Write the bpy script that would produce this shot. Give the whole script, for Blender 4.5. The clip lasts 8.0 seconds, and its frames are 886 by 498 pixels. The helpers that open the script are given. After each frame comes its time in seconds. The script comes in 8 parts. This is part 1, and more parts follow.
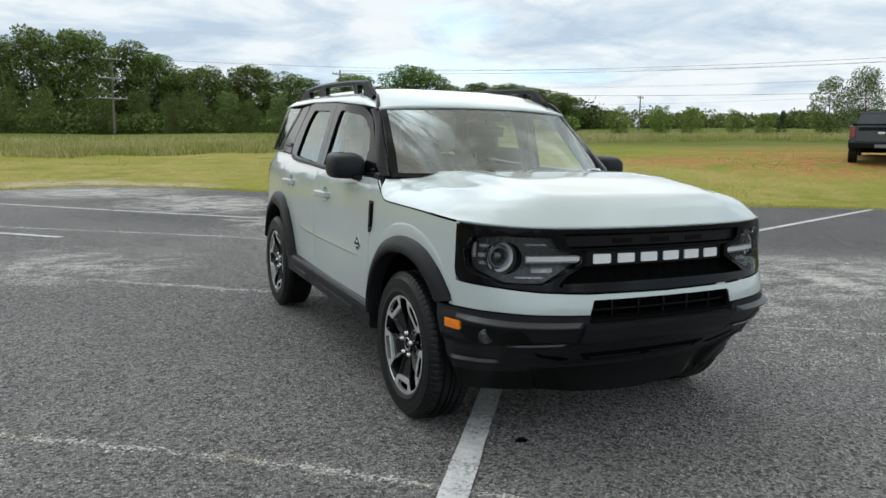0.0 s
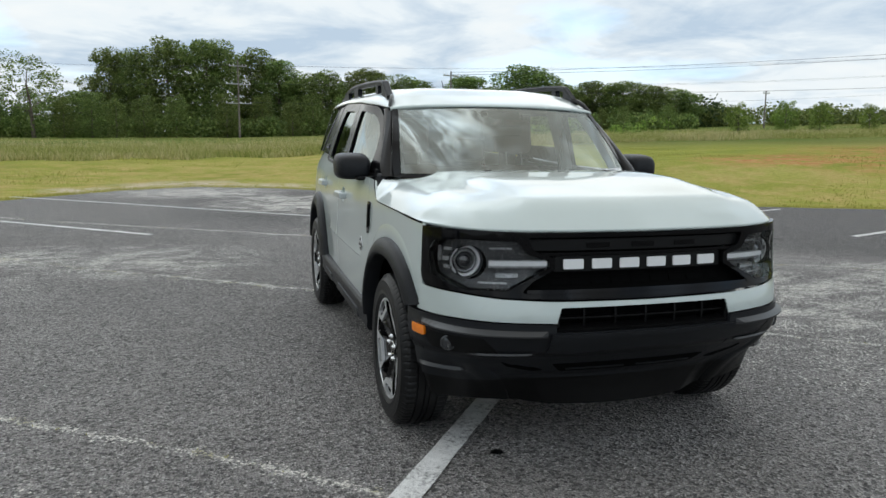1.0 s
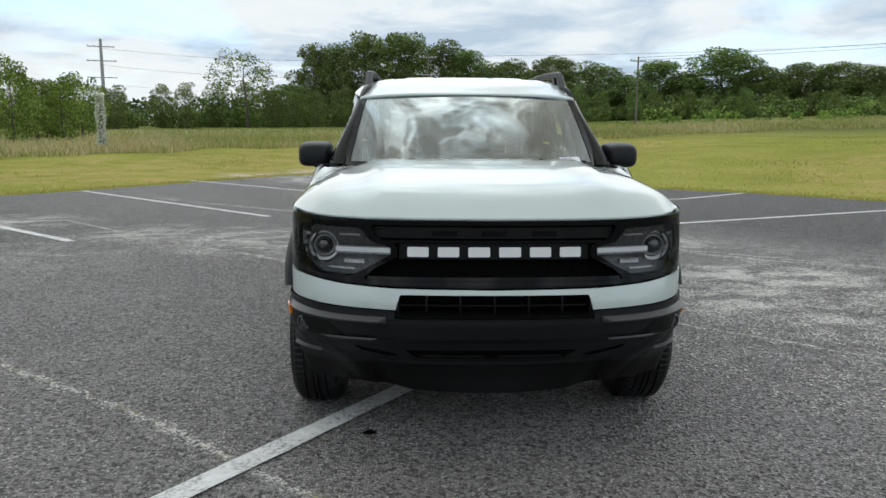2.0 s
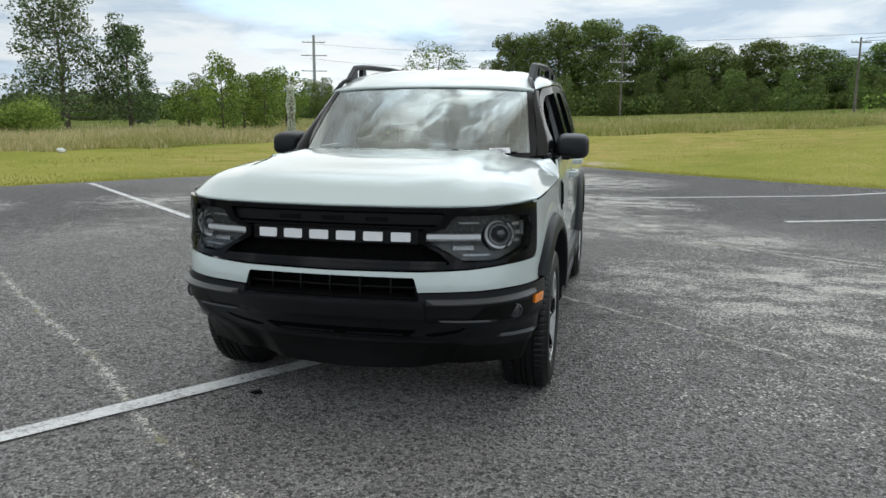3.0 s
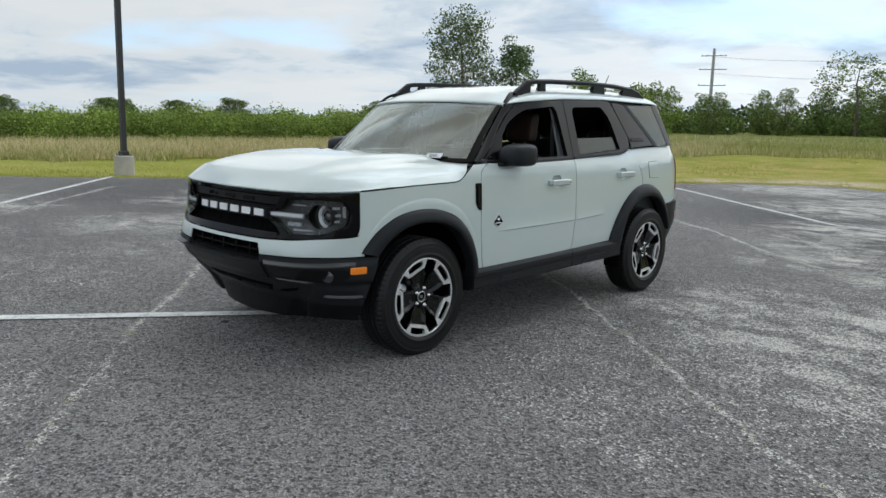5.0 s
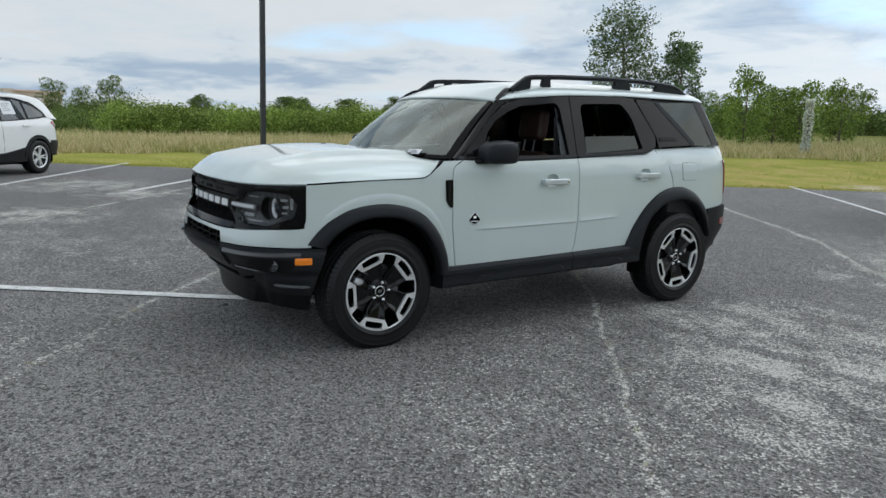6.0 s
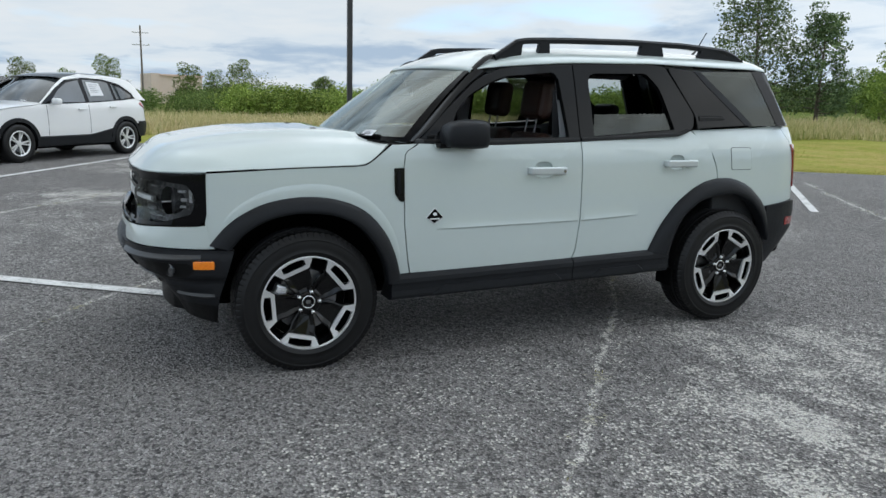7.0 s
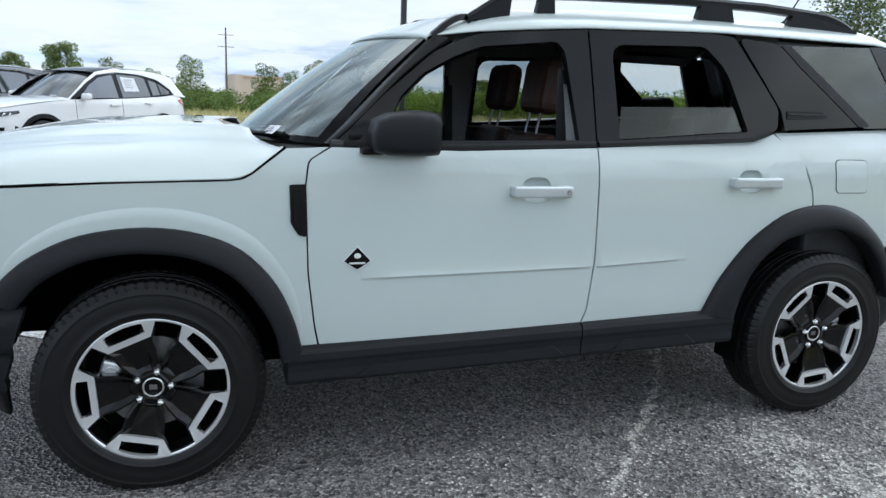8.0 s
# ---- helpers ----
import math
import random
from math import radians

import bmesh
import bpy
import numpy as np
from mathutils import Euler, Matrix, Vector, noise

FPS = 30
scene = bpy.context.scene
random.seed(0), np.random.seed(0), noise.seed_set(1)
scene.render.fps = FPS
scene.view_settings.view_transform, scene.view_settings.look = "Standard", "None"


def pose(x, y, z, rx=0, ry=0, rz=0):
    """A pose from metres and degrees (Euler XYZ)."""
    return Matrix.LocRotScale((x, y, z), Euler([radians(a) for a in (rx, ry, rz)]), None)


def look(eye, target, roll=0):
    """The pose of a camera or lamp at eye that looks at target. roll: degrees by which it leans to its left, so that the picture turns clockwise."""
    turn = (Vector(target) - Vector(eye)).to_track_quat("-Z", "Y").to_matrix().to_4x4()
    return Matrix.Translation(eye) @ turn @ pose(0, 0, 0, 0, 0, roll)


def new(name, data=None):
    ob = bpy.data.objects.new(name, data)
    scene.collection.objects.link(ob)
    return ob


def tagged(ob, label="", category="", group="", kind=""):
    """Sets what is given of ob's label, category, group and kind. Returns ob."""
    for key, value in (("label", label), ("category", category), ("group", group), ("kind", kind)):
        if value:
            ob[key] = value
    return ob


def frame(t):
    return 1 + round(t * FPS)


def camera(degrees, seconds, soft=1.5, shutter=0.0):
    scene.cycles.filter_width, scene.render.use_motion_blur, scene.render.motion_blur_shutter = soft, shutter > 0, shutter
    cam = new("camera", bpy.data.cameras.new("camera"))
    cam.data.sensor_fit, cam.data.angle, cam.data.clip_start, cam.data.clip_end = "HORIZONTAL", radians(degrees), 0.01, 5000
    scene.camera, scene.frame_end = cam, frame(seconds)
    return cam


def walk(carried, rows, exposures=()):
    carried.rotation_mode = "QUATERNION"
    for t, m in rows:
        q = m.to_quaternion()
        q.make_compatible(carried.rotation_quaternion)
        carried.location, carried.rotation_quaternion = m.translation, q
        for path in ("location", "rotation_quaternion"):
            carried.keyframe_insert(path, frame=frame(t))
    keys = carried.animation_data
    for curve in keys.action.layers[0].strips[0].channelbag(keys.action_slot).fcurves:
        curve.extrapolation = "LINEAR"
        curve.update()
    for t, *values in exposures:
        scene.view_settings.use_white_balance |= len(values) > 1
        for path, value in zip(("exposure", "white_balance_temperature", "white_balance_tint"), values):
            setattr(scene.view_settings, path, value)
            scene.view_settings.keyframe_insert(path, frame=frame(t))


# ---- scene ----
cam = camera(62.2, 8.0, soft=1.5)
PATH = [
    (0, (-2.206, -3.194, 1.307), (-1.348, -1.409, 1.026), 1.0),
    (0.5, (-2.032, -3.21, 1.318), (-1.288, -1.374, 1.037), 0.6),
    (1, (-1.608, -3.326, 1.311), (-1.037, -1.43, 1.027), 0.5),
    (1.5, (-0.986, -3.438, 1.317), (-0.651, -1.489, 1.018), 0.4),
    (2, (-0.301, -3.608, 1.32), (-0.233, -1.634, 1.002), 0.3),
    (2.1, (-0.159, -3.641, 1.315), (-0.142, -1.667, 0.99), 0.0),
    (2.2, (-0.019, -3.672, 1.314), (-0.045, -1.698, 0.992), -0.0),
    (3.3, (1.622, -3.672, 1.342), (1.012, -1.801, 0.986), 0.6),
    (3.5, (1.916, -3.682, 1.32), (1.212, -1.844, 0.969), 1.0),
    (4, (2.615, -3.559, 1.328), (1.681, -1.825, 0.98), 1.6),
    (4.5, (3.263, -3.334, 1.344), (2.11, -1.735, 1.008), 1.9),
    (5.8, (4.589, -2.296, 1.351), (2.986, -1.148, 1.017), 1.6),
    (6, (4.646, -2.068, 1.366), (3.003, -0.98, 1.023), 2.0),
    (6.5, (4.656, -1.435, 1.359), (2.925, -0.503, 0.99), 1.8),
    (7, (4.34, -0.823, 1.358), (2.549, -0.029, 0.956), 1.7),
    (7.5, (3.852, -0.289, 1.321), (2.018, 0.39, 0.903), 1.6),
    (8, (3.262, 0.186, 1.297), (1.398, 0.791, 0.896), 2.2),
]
# the phone brightens and cools its picture a little as the dark wheel fills it
EXPO = [(0.0, 0.93, 6850, 7), (2.0, 0.88, 6850, 7), (3.5, 0.97, 6830, 7), (6.0, 0.84, 6540, 7), (7.0, 0.97, 6500, 7), (7.5, 1.14, 6450, 7), (8.0, 1.28, 6260, 8)]
walk(cam, [(t, look(eye, target, roll)) for t, eye, target, roll in PATH], exposures=EXPO)

# ---- sky and sun: broken bright overcast, the sun behind thin cloud ----
SUN_UP, SUN_TURN = 60.0, -10.0
world = bpy.data.worlds.new("sky")
scene.world = world
world.use_nodes = True
wt = world.node_tree
bg = wt.nodes["Background"]
sky = wt.nodes.new("ShaderNodeTexSky")
sky.sky_type, sky.sun_disc = "NISHITA", False
sky.sun_elevation, sky.sun_rotation = radians(SUN_UP), radians(SUN_TURN)
sky.air_density, sky.dust_density, sky.ozone_density = 1.0, 1.2, 1.5


def wnode(kind, *links, **props):
    n = wt.nodes.new(kind)
    for k, v in props.items():
        if k == "op":
            n.operation = v
        elif k == "typ":
            n.data_type = v
    for i, v in links:
        if isinstance(v, (int, float, tuple)):
            n.inputs[i].default_value = v
        else:
            wt.links.new(v, n.inputs[i])
    return n


way = wt.nodes.new("ShaderNodeTexCoord").outputs["Generated"]
sep = wnode("ShaderNodeSeparateXYZ", (0, way))
up = wnode("ShaderNodeMath", (0, sep.outputs[2]), (1, 0.0), op="MAXIMUM").outputs[0]
lift = wnode("ShaderNodeMath", (0, up), (1, 0.14), op="ADD").outputs[0]
flat = wnode("ShaderNodeVectorMath", (0, way), op="DIVIDE")
both = wnode("ShaderNodeCombineXYZ", (0, lift), (1, lift), (2, lift))
wt.links.new(both.outputs[0], flat.inputs[1])
# cloud layers lie flat overhead, so they close up towards the horizon
n1 = wnode("ShaderNodeTexNoise", ("Vector", flat.outputs[0]), ("Scale", 0.55), ("Detail", 9.0), ("Roughness", 0.55), ("Distortion", 0.3)).outputs["Fac"]
n2 = wnode("ShaderNodeTexNoise", ("Vector", flat.outputs[0]), ("Scale", 1.9), ("Detail", 8.0), ("Roughness", 0.58), ("Distortion", 0.45)).outputs["Fac"]
n4 = wnode("ShaderNodeTexNoise", ("Vector", flat.outputs[0]), ("Scale", 0.8), ("Detail", 6.0), ("Roughness", 0.5)).outputs["Fac"]
w1 = wnode("ShaderNodeMath", (0, n1), (1, 0.62), op="MULTIPLY").outputs[0]
w2 = wnode("ShaderNodeMath", (0, n2), (1, 0.38), op="MULTIPLY").outputs[0]
deck = wnode("ShaderNodeMath", (0, w1), (1, w2), op="ADD").outputs[0]
shade = wnode("ShaderNodeMapRange", (0, deck), (1, 0.40), (2, 0.50), (3, 0.0), (4, 1.0)).outputs[0]
white = wnode("ShaderNodeMapRange", (0, deck), (1, 0.48), (2, 0.585), (3, 0.0), (4, 1.0)).outputs[0]
grey = wnode("ShaderNodeMix", (0, shade), (6, (1.85, 2.33, 3.0, 1)), (7, (2.95, 3.28, 3.68, 1)), typ="RGBA").outputs[2]
cloud = wnode("ShaderNodeMix", (0, white), (6, grey), (7, (3.30, 3.5, 3.76, 1)), typ="RGBA").outputs[2]
# small gaps of blue between the clouds
gap = wnode("ShaderNodeMapRange", (0, n4), (1, 0.56), (2, 0.68), (3, 0.0), (4, 0.75)).outputs[0]
blue = wnode("ShaderNodeMix", (0, 0.6), (6, sky.outputs[0]), (7, (1.9, 3.1, 4.8, 1)), typ="RGBA").outputs[2]
tone = wnode("ShaderNodeMix", (0, gap), (6, cloud), (7, blue), typ="RGBA")
# the deck is thinner and brighter higher up and round the hidden sun
az = radians(SUN_TURN)
to_sun = Vector((math.sin(az) * math.cos(radians(SUN_UP)), math.cos(az) * math.cos(radians(SUN_UP)), math.sin(radians(SUN_UP))))
near = wnode("ShaderNodeVectorMath", (0, way), (1, tuple(to_sun)), op="DOT_PRODUCT").outputs["Value"]
glow = wnode("ShaderNodeMapRange", (0, near), (1, 0.885), (2, 0.99), (3, 0.0), (4, 1.0))
glow.interpolation_type = "SMOOTHSTEP"
n5 = wnode("ShaderNodeTexNoise", ("Vector", way), ("Scale", 6.5), ("Detail", 8.0), ("Roughness", 0.6), ("Distortion", 1.2)).outputs["Fac"]
veil = wnode("ShaderNodeMapRange", (0, n5), (1, 0.42), (2, 0.66), (3, 0.2), (4, 4.2)).outputs[0]
glow = wnode("ShaderNodeMath", (0, glow.outputs[0]), (1, veil), op="MULTIPLY")
n3 = wnode("ShaderNodeTexNoise", ("Vector", way), ("Scale", 3.4), ("Detail", 8.0), ("Roughness", 0.58), ("Distortion", 1.0)).outputs["Fac"]
rift = wnode("ShaderNodeMapRange", (0, n3), (1, 0.41), (2, 0.60), (3, 0.68), (4, 1.8)).outputs[0]
high = wnode("ShaderNodeMapRange", (0, up), (1, 0.27), (2, 0.42), (3, 1.0)).outputs[0]
wt.links.new(rift, high.node.inputs[4])
crown = wnode("ShaderNodeMapRange", (0, up), (1, 0.55), (2, 0.90), (3, 1.0), (4, 0.42)).outputs[0]
high = wnode("ShaderNodeMath", (0, high), (1, crown), op="MULTIPLY").outputs[0]
gain = wnode("ShaderNodeMath", (0, glow.outputs[0]), (1, high), op="ADD").outputs[0]
# the cloud is thicker and duller on the side away from the open sky
west = wnode("ShaderNodeVectorMath", (0, way), (1, (-1.0, 0.1, 0.0)), op="DOT_PRODUCT").outputs["Value"]
dull = wnode("ShaderNodeMapRange", (0, west), (1, 0.45), (2, 0.95), (3, 1.0), (4, 0.80)).outputs[0]
gain = wnode("ShaderNodeMath", (0, gain), (1, dull), op="MULTIPLY").outputs[0]
gv3 = wnode("ShaderNodeCombineXYZ", (0, gain), (1, gain), (2, gain))
lit = wnode("ShaderNodeVectorMath", (0, tone.outputs[2]), (1, gv3.outputs[0]), op="MULTIPLY")
wt.links.new(lit.outputs[0], bg.inputs[0])
bg.inputs[1].default_value = 0.147
sun = new("sun", bpy.data.lights.new("sun", "SUN"))
sun.data.energy, sun.data.angle, sun.data.color = 0.5, radians(120), (1.0, 0.93, 0.83)
sun.matrix_basis = look((0, 0, 30), Vector((0, 0, 30)) - to_sun)

# ---- helpers of this scene ----
def part(name, bm, material, parent=None, label="", smooth=False):
    """Link a bmesh as one mesh object under a thing or a part."""
    me = bpy.data.meshes.new(name)
    bm.to_mesh(me)
    bm.free()
    if smooth:
        me.shade_smooth()
    me.materials.append(material)
    ob = new(name, me)
    if parent is not None:
        ob.parent = parent
    if label:
        ob["label"] = label
    return ob


def share(name, src, parent, m=None, label=""):
    """Another object on the mesh of src, under parent."""
    ob = new(name, src.data)
    ob.parent = parent
    if m is not None:
        ob.matrix_basis = m
    if label:
        ob["label"] = label
    return ob


def add_box(bm, x0, x1, y0, y1, z0, z1, bevel=0.0, m=None, seg=2):
    r = bmesh.ops.create_cube(bm, size=1)
    vs = r["verts"]
    bmesh.ops.transform(bm, matrix=Matrix.Translation(((x0 + x1) / 2, (y0 + y1) / 2, (z0 + z1) / 2)) @ Matrix.Diagonal((abs(x1 - x0), abs(y1 - y0), abs(z1 - z0), 1)), verts=vs)
    if bevel:
        es = {e for v in vs for e in v.link_edges}
        o = bmesh.ops.bevel(bm, geom=list(es), offset=bevel, segments=seg, profile=0.5, affect="EDGES", clamp_overlap=True)
        vs = list({v for f in o["faces"] for v in f.verts} | {v for v in vs if v.is_valid})
    if m is not None:
        bmesh.ops.transform(bm, matrix=m, verts=vs)
    return vs


def box_bm(*a, **k):
    bm = bmesh.new()
    add_box(bm, *a, **k)
    return bm


def add_cyl(bm, p, q, r0, r1=None, n=12, caps=True):
    """A tapered rod from p to q."""
    p, q = Vector(p), Vector(q)
    r1 = r0 if r1 is None else r1
    d = q - p
    o = bmesh.ops.create_cone(bm, cap_ends=caps, segments=n, radius1=r0, radius2=max(r1, 1e-4), depth=d.length)
    m = Matrix.Translation((p + q) / 2) @ d.to_track_quat("Z", "Y").to_matrix().to_4x4()
    bmesh.ops.transform(bm, matrix=m, verts=o["verts"])
    return o["verts"]


def grid_bm(rows, closed_u=False, bm=None):
    """A quad sheet from rows of points."""
    bm = bm or bmesh.new()
    vs = [[bm.verts.new(p) for p in row] for row in rows]
    n = len(vs[0])
    for a, b in zip(vs, vs[1:]):
        for i in range(n if closed_u else n - 1):
            j = (i + 1) % n
            bm.faces.new((a[i], a[j], b[j], b[i]))
    return bm


def outward(bm):
    bmesh.ops.recalc_face_normals(bm, faces=bm.faces)
    return bm


def thick(bm, d):
    """Give an open sheet a thickness."""
    outward(bm)
    bmesh.ops.solidify(bm, geom=list(bm.faces), thickness=d)
    return bm


def fillet(pts, seg=5):
    """A closed outline from corners (u, v) or (u, v, radius)."""
    out = []
    n = len(pts)
    for i, p in enumerate(pts):
        r = p[2] if len(p) > 2 else 0
        a = Vector(p[:2])
        if r <= 0:
            out.append((a.x, a.y))
            continue
        b, c = Vector(pts[i - 1][:2]) - a, Vector(pts[(i + 1) % n][:2]) - a
        ang = b.angle(c)
        t = min(r / math.tan(ang / 2), b.length * 0.49, c.length * 0.49)
        p0, p1 = a + b.normalized() * t, a + c.normalized() * t
        for k in range(seg + 1):
            f = k / seg
            q = p0 * (1 - f) ** 2 + a * 2 * f * (1 - f) + p1 * f ** 2
            out.append((q.x, q.y))
    return out


def curve_pts(pts, n):
    """n points of a smooth curve through pts (Catmull-Rom)."""
    P = [Vector(p) for p in pts]
    P = [P[0] * 2 - P[1]] + P + [P[-1] * 2 - P[-2]]
    out = []
    m = len(P) - 3
    for k in range(n):
        f = k / (n - 1) * m
        i = min(int(f), m - 1)
        t = f - i
        a, b, c, d = P[i:i + 4]
        out.append(0.5 * (2 * b + (c - a) * t + (2 * a - 5 * b + 4 * c - d) * t * t + (3 * b - a - 3 * c + d) * t ** 3))
    return out


def panel(name, outline, fn, mat, parent=None, holes=(), step=0.05, depth=0.014, label="", sign=1, inward=None):
    """A shaped skin: a flat outline (u, v), filled, cut to a fine net and laid on the surface fn(u, v), with turned-in edges."""
    bm = bmesh.new()
    es = []
    for loop in (outline, *holes):
        vs = [bm.verts.new((p[0], p[1], 0)) for p in loop]
        es += [bm.edges.new((vs[i], vs[(i + 1) % len(vs)])) for i in range(len(vs))]
    bmesh.ops.triangle_fill(bm, edges=es, use_beauty=True, use_dissolve=False)
    us, ws = [p[0] for p in outline], [p[1] for p in outline]
    for ax, lo, hi in ((0, min(us), max(us)), (1, min(ws), max(ws))):
        k = max(1, math.ceil((hi - lo) / step))
        for i in range(1, k):
            co, no = Vector((0, 0, 0)), Vector((0, 0, 0))
            co[ax], no[ax] = lo + (hi - lo) * i / k, 1
            bmesh.ops.bisect_plane(bm, geom=bm.verts[:] + bm.edges[:] + bm.faces[:], plane_co=co, plane_no=no, dist=1e-5)
    bmesh.ops.remove_doubles(bm, verts=bm.verts, dist=1e-5)
    e = 0.003
    pos, nor = {}, {}
    mir = Vector((sign, 1, 1))
    for v in bm.verts:
        u, w = v.co.x, v.co.y
        p = Vector(fn(u, w))
        n = (Vector(fn(u + e, w)) - Vector(fn(u - e, w))).cross(Vector(fn(u, w + e)) - Vector(fn(u, w - e))).normalized()
        pos[v], nor[v] = p * mir, n * mir
    if inward is None:
        inward = Vector((0, 1.3, 0.6))
    tot = sum(nor[v].dot(pos[v] - Vector(inward)) for v in bm.verts)
    if tot < 0:
        for v in nor:
            nor[v] = -nor[v]
    bounds = [ed for ed in bm.edges if len(ed.link_faces) == 1]
    for v in bm.verts:
        v.co = pos[v]
    bm.normal_update()
    for f in bm.faces:
        if f.normal.dot(nor[f.verts[0]]) < 0:
            f.normal_flip()
    top = {f: 1 for f in bm.faces}
    low = {}
    for ed in bounds:
        for v in ed.verts:
            if v not in low:
                low[v] = (bm.verts.new(pos[v]), bm.verts.new(pos[v] - nor[v] * depth))
    for ed in bounds:
        lp = ed.link_loops[0]
        a, b = lp.vert, lp.link_loop_next.vert
        bm.faces.new((low[b][0], low[a][0], low[a][1], low[b][1]))
    me = bpy.data.meshes.new(name)
    bm.verts.index_update()
    norms = []
    for f in bm.faces:
        for lp in f.loops:
            norms.append(tuple(nor[lp.vert]) if f in top else (0, 0, 0))
    bm.to_mesh(me)
    bm.free()
    me.shade_smooth()
    me.normals_split_custom_set(norms)
    me.materials.append(mat)
    ob = new(name, me)
    if parent is not None:
        ob.parent = parent
    if label:
        ob["label"] = label
    return ob


def empty(name, m=None):
    ob = new(name)
    ob.empty_display_size = 0.3
    if m is not None:
        ob.matrix_basis = m
    return ob

# ---- materials ----
def mat(name, color=(0.5, 0.5, 0.5), rough=0.5, metal=0.0, coat=0.0, spec=0.5, emit=None, emit_strength=0.0):
    m = bpy.data.materials.new(name)
    m.use_nodes = True
    b = m.node_tree.nodes["Principled BSDF"]
    b.inputs["Base Color"].default_value = (*color, 1)
    b.inputs["Roughness"].default_value = rough
    b.inputs["Metallic"].default_value = metal
    b.inputs["Coat Weight"].default_value = coat
    b.inputs["Coat Roughness"].default_value = 0.03
    b.inputs["Coat IOR"].default_value = 1.5
    b.inputs["Specular IOR Level"].default_value = spec
    if emit:
        b.inputs["Emission Color"].default_value = (*emit, 1)
        b.inputs["Emission Strength"].default_value = emit_strength
    return m


class Net:
    """Short hand for node trees."""

    def __init__(self, m):
        self.t = m.node_tree
        self.b = self.t.nodes.get("Principled BSDF")

    def n(self, kind, **props):
        nd = self.t.nodes.new(kind)
        for k, v in props.items():
            if k == "op":
                nd.operation = v
            elif k == "blend":
                nd.blend_type = v
            elif k == "typ":
                nd.data_type = v
            elif k == "feature":
                nd.feature = v
            elif k == "bands":
                nd.bands_direction = v
        return nd

    def put(self, a, b):
        self.t.links.new(a, b)

    def coord(self, kind="Object"):
        return self.n("ShaderNodeTexCoord").outputs[kind]

    def noise(self, vec, scale, detail=4.0, rough=0.55, distort=0.0):
        nd = self.n("ShaderNodeTexNoise")
        nd.inputs["Scale"].default_value = scale
        nd.inputs["Detail"].default_value = detail
        nd.inputs["Roughness"].default_value = rough
        nd.inputs["Distortion"].default_value = distort
        if vec is not None:
            self.put(vec, nd.inputs["Vector"])
        return nd.outputs["Fac"]

    def voronoi(self, vec, scale, out="Distance", feature="F1"):
        nd = self.n("ShaderNodeTexVoronoi", feature=feature)
        nd.inputs["Scale"].default_value = scale
        if vec is not None:
            self.put(vec, nd.inputs["Vector"])
        return nd.outputs[out]

    def ramp(self, fac, stops):
        nd = self.n("ShaderNodeValToRGB")
        r = nd.color_ramp
        while len(r.elements) < len(stops):
            r.elements.new(0.5)
        for el, (p, c) in zip(r.elements, stops):
            el.position = p
            el.color = (*c, 1) if len(c) == 3 else c
        self.put(fac, nd.inputs[0])
        return nd.outputs["Color"]

    def range(self, v, a, b, c=0.0, d=1.0):
        nd = self.n("ShaderNodeMapRange")
        nd.clamp = True
        self.put(v, nd.inputs[0])
        for i, x in enumerate((a, b, c, d)):
            nd.inputs[i + 1].default_value = x
        return nd.outputs[0]

    def math(self, op, a, b=None):
        nd = self.n("ShaderNodeMath", op=op)
        for i, x in enumerate((a, b)):
            if x is None:
                continue
            if isinstance(x, (int, float)):
                nd.inputs[i].default_value = x
            else:
                self.put(x, nd.inputs[i])
        return nd.outputs[0]

    def mix(self, fac, a, b, blend="MIX"):
        nd = self.n("ShaderNodeMix", typ="RGBA", blend=blend)
        for i, x in ((0, fac), (6, a), (7, b)):
            if isinstance(x, (int, float)):
                nd.inputs[i].default_value = x
            elif isinstance(x, tuple):
                nd.inputs[i].default_value = (*x, 1)
            else:
                self.put(x, nd.inputs[i])
        return nd.outputs[2]

    def bump(self, h, strength=0.3, dist=0.01):
        nd = self.n("ShaderNodeBump")
        nd.inputs["Strength"].default_value = strength
        nd.inputs["Distance"].default_value = dist
        self.put(h, nd.inputs["Height"])
        self.put(nd.outputs[0], self.b.inputs["Normal"])

    def set(self, name, v):
        self.put(v, self.b.inputs[name])


def mottled(name, c0, c1, scale, rough=(0.4, 0.6), metal=0.0, coat=0.0, bump=0.0, fine=0.0, spec=0.5):
    """A material with colour that varies at two scales, and fine relief."""
    m = mat(name, c0, rough[0], metal, coat, spec)
    k = Net(m)
    v = k.coord()
    a, b = k.noise(v, scale, 5), k.noise(v, scale * 14, 3)
    f = k.math("ADD", k.math("MULTIPLY", a, 0.7), k.math("MULTIPLY", b, 0.3))
    k.set("Base Color", k.ramp(f, [(0.32, c0), (0.68, c1)]))
    k.set("Roughness", k.range(b, 0.3, 0.7, *rough))
    if bump:
        k.bump(k.noise(v, fine or scale * 30, 2), bump, 0.002)
    return m


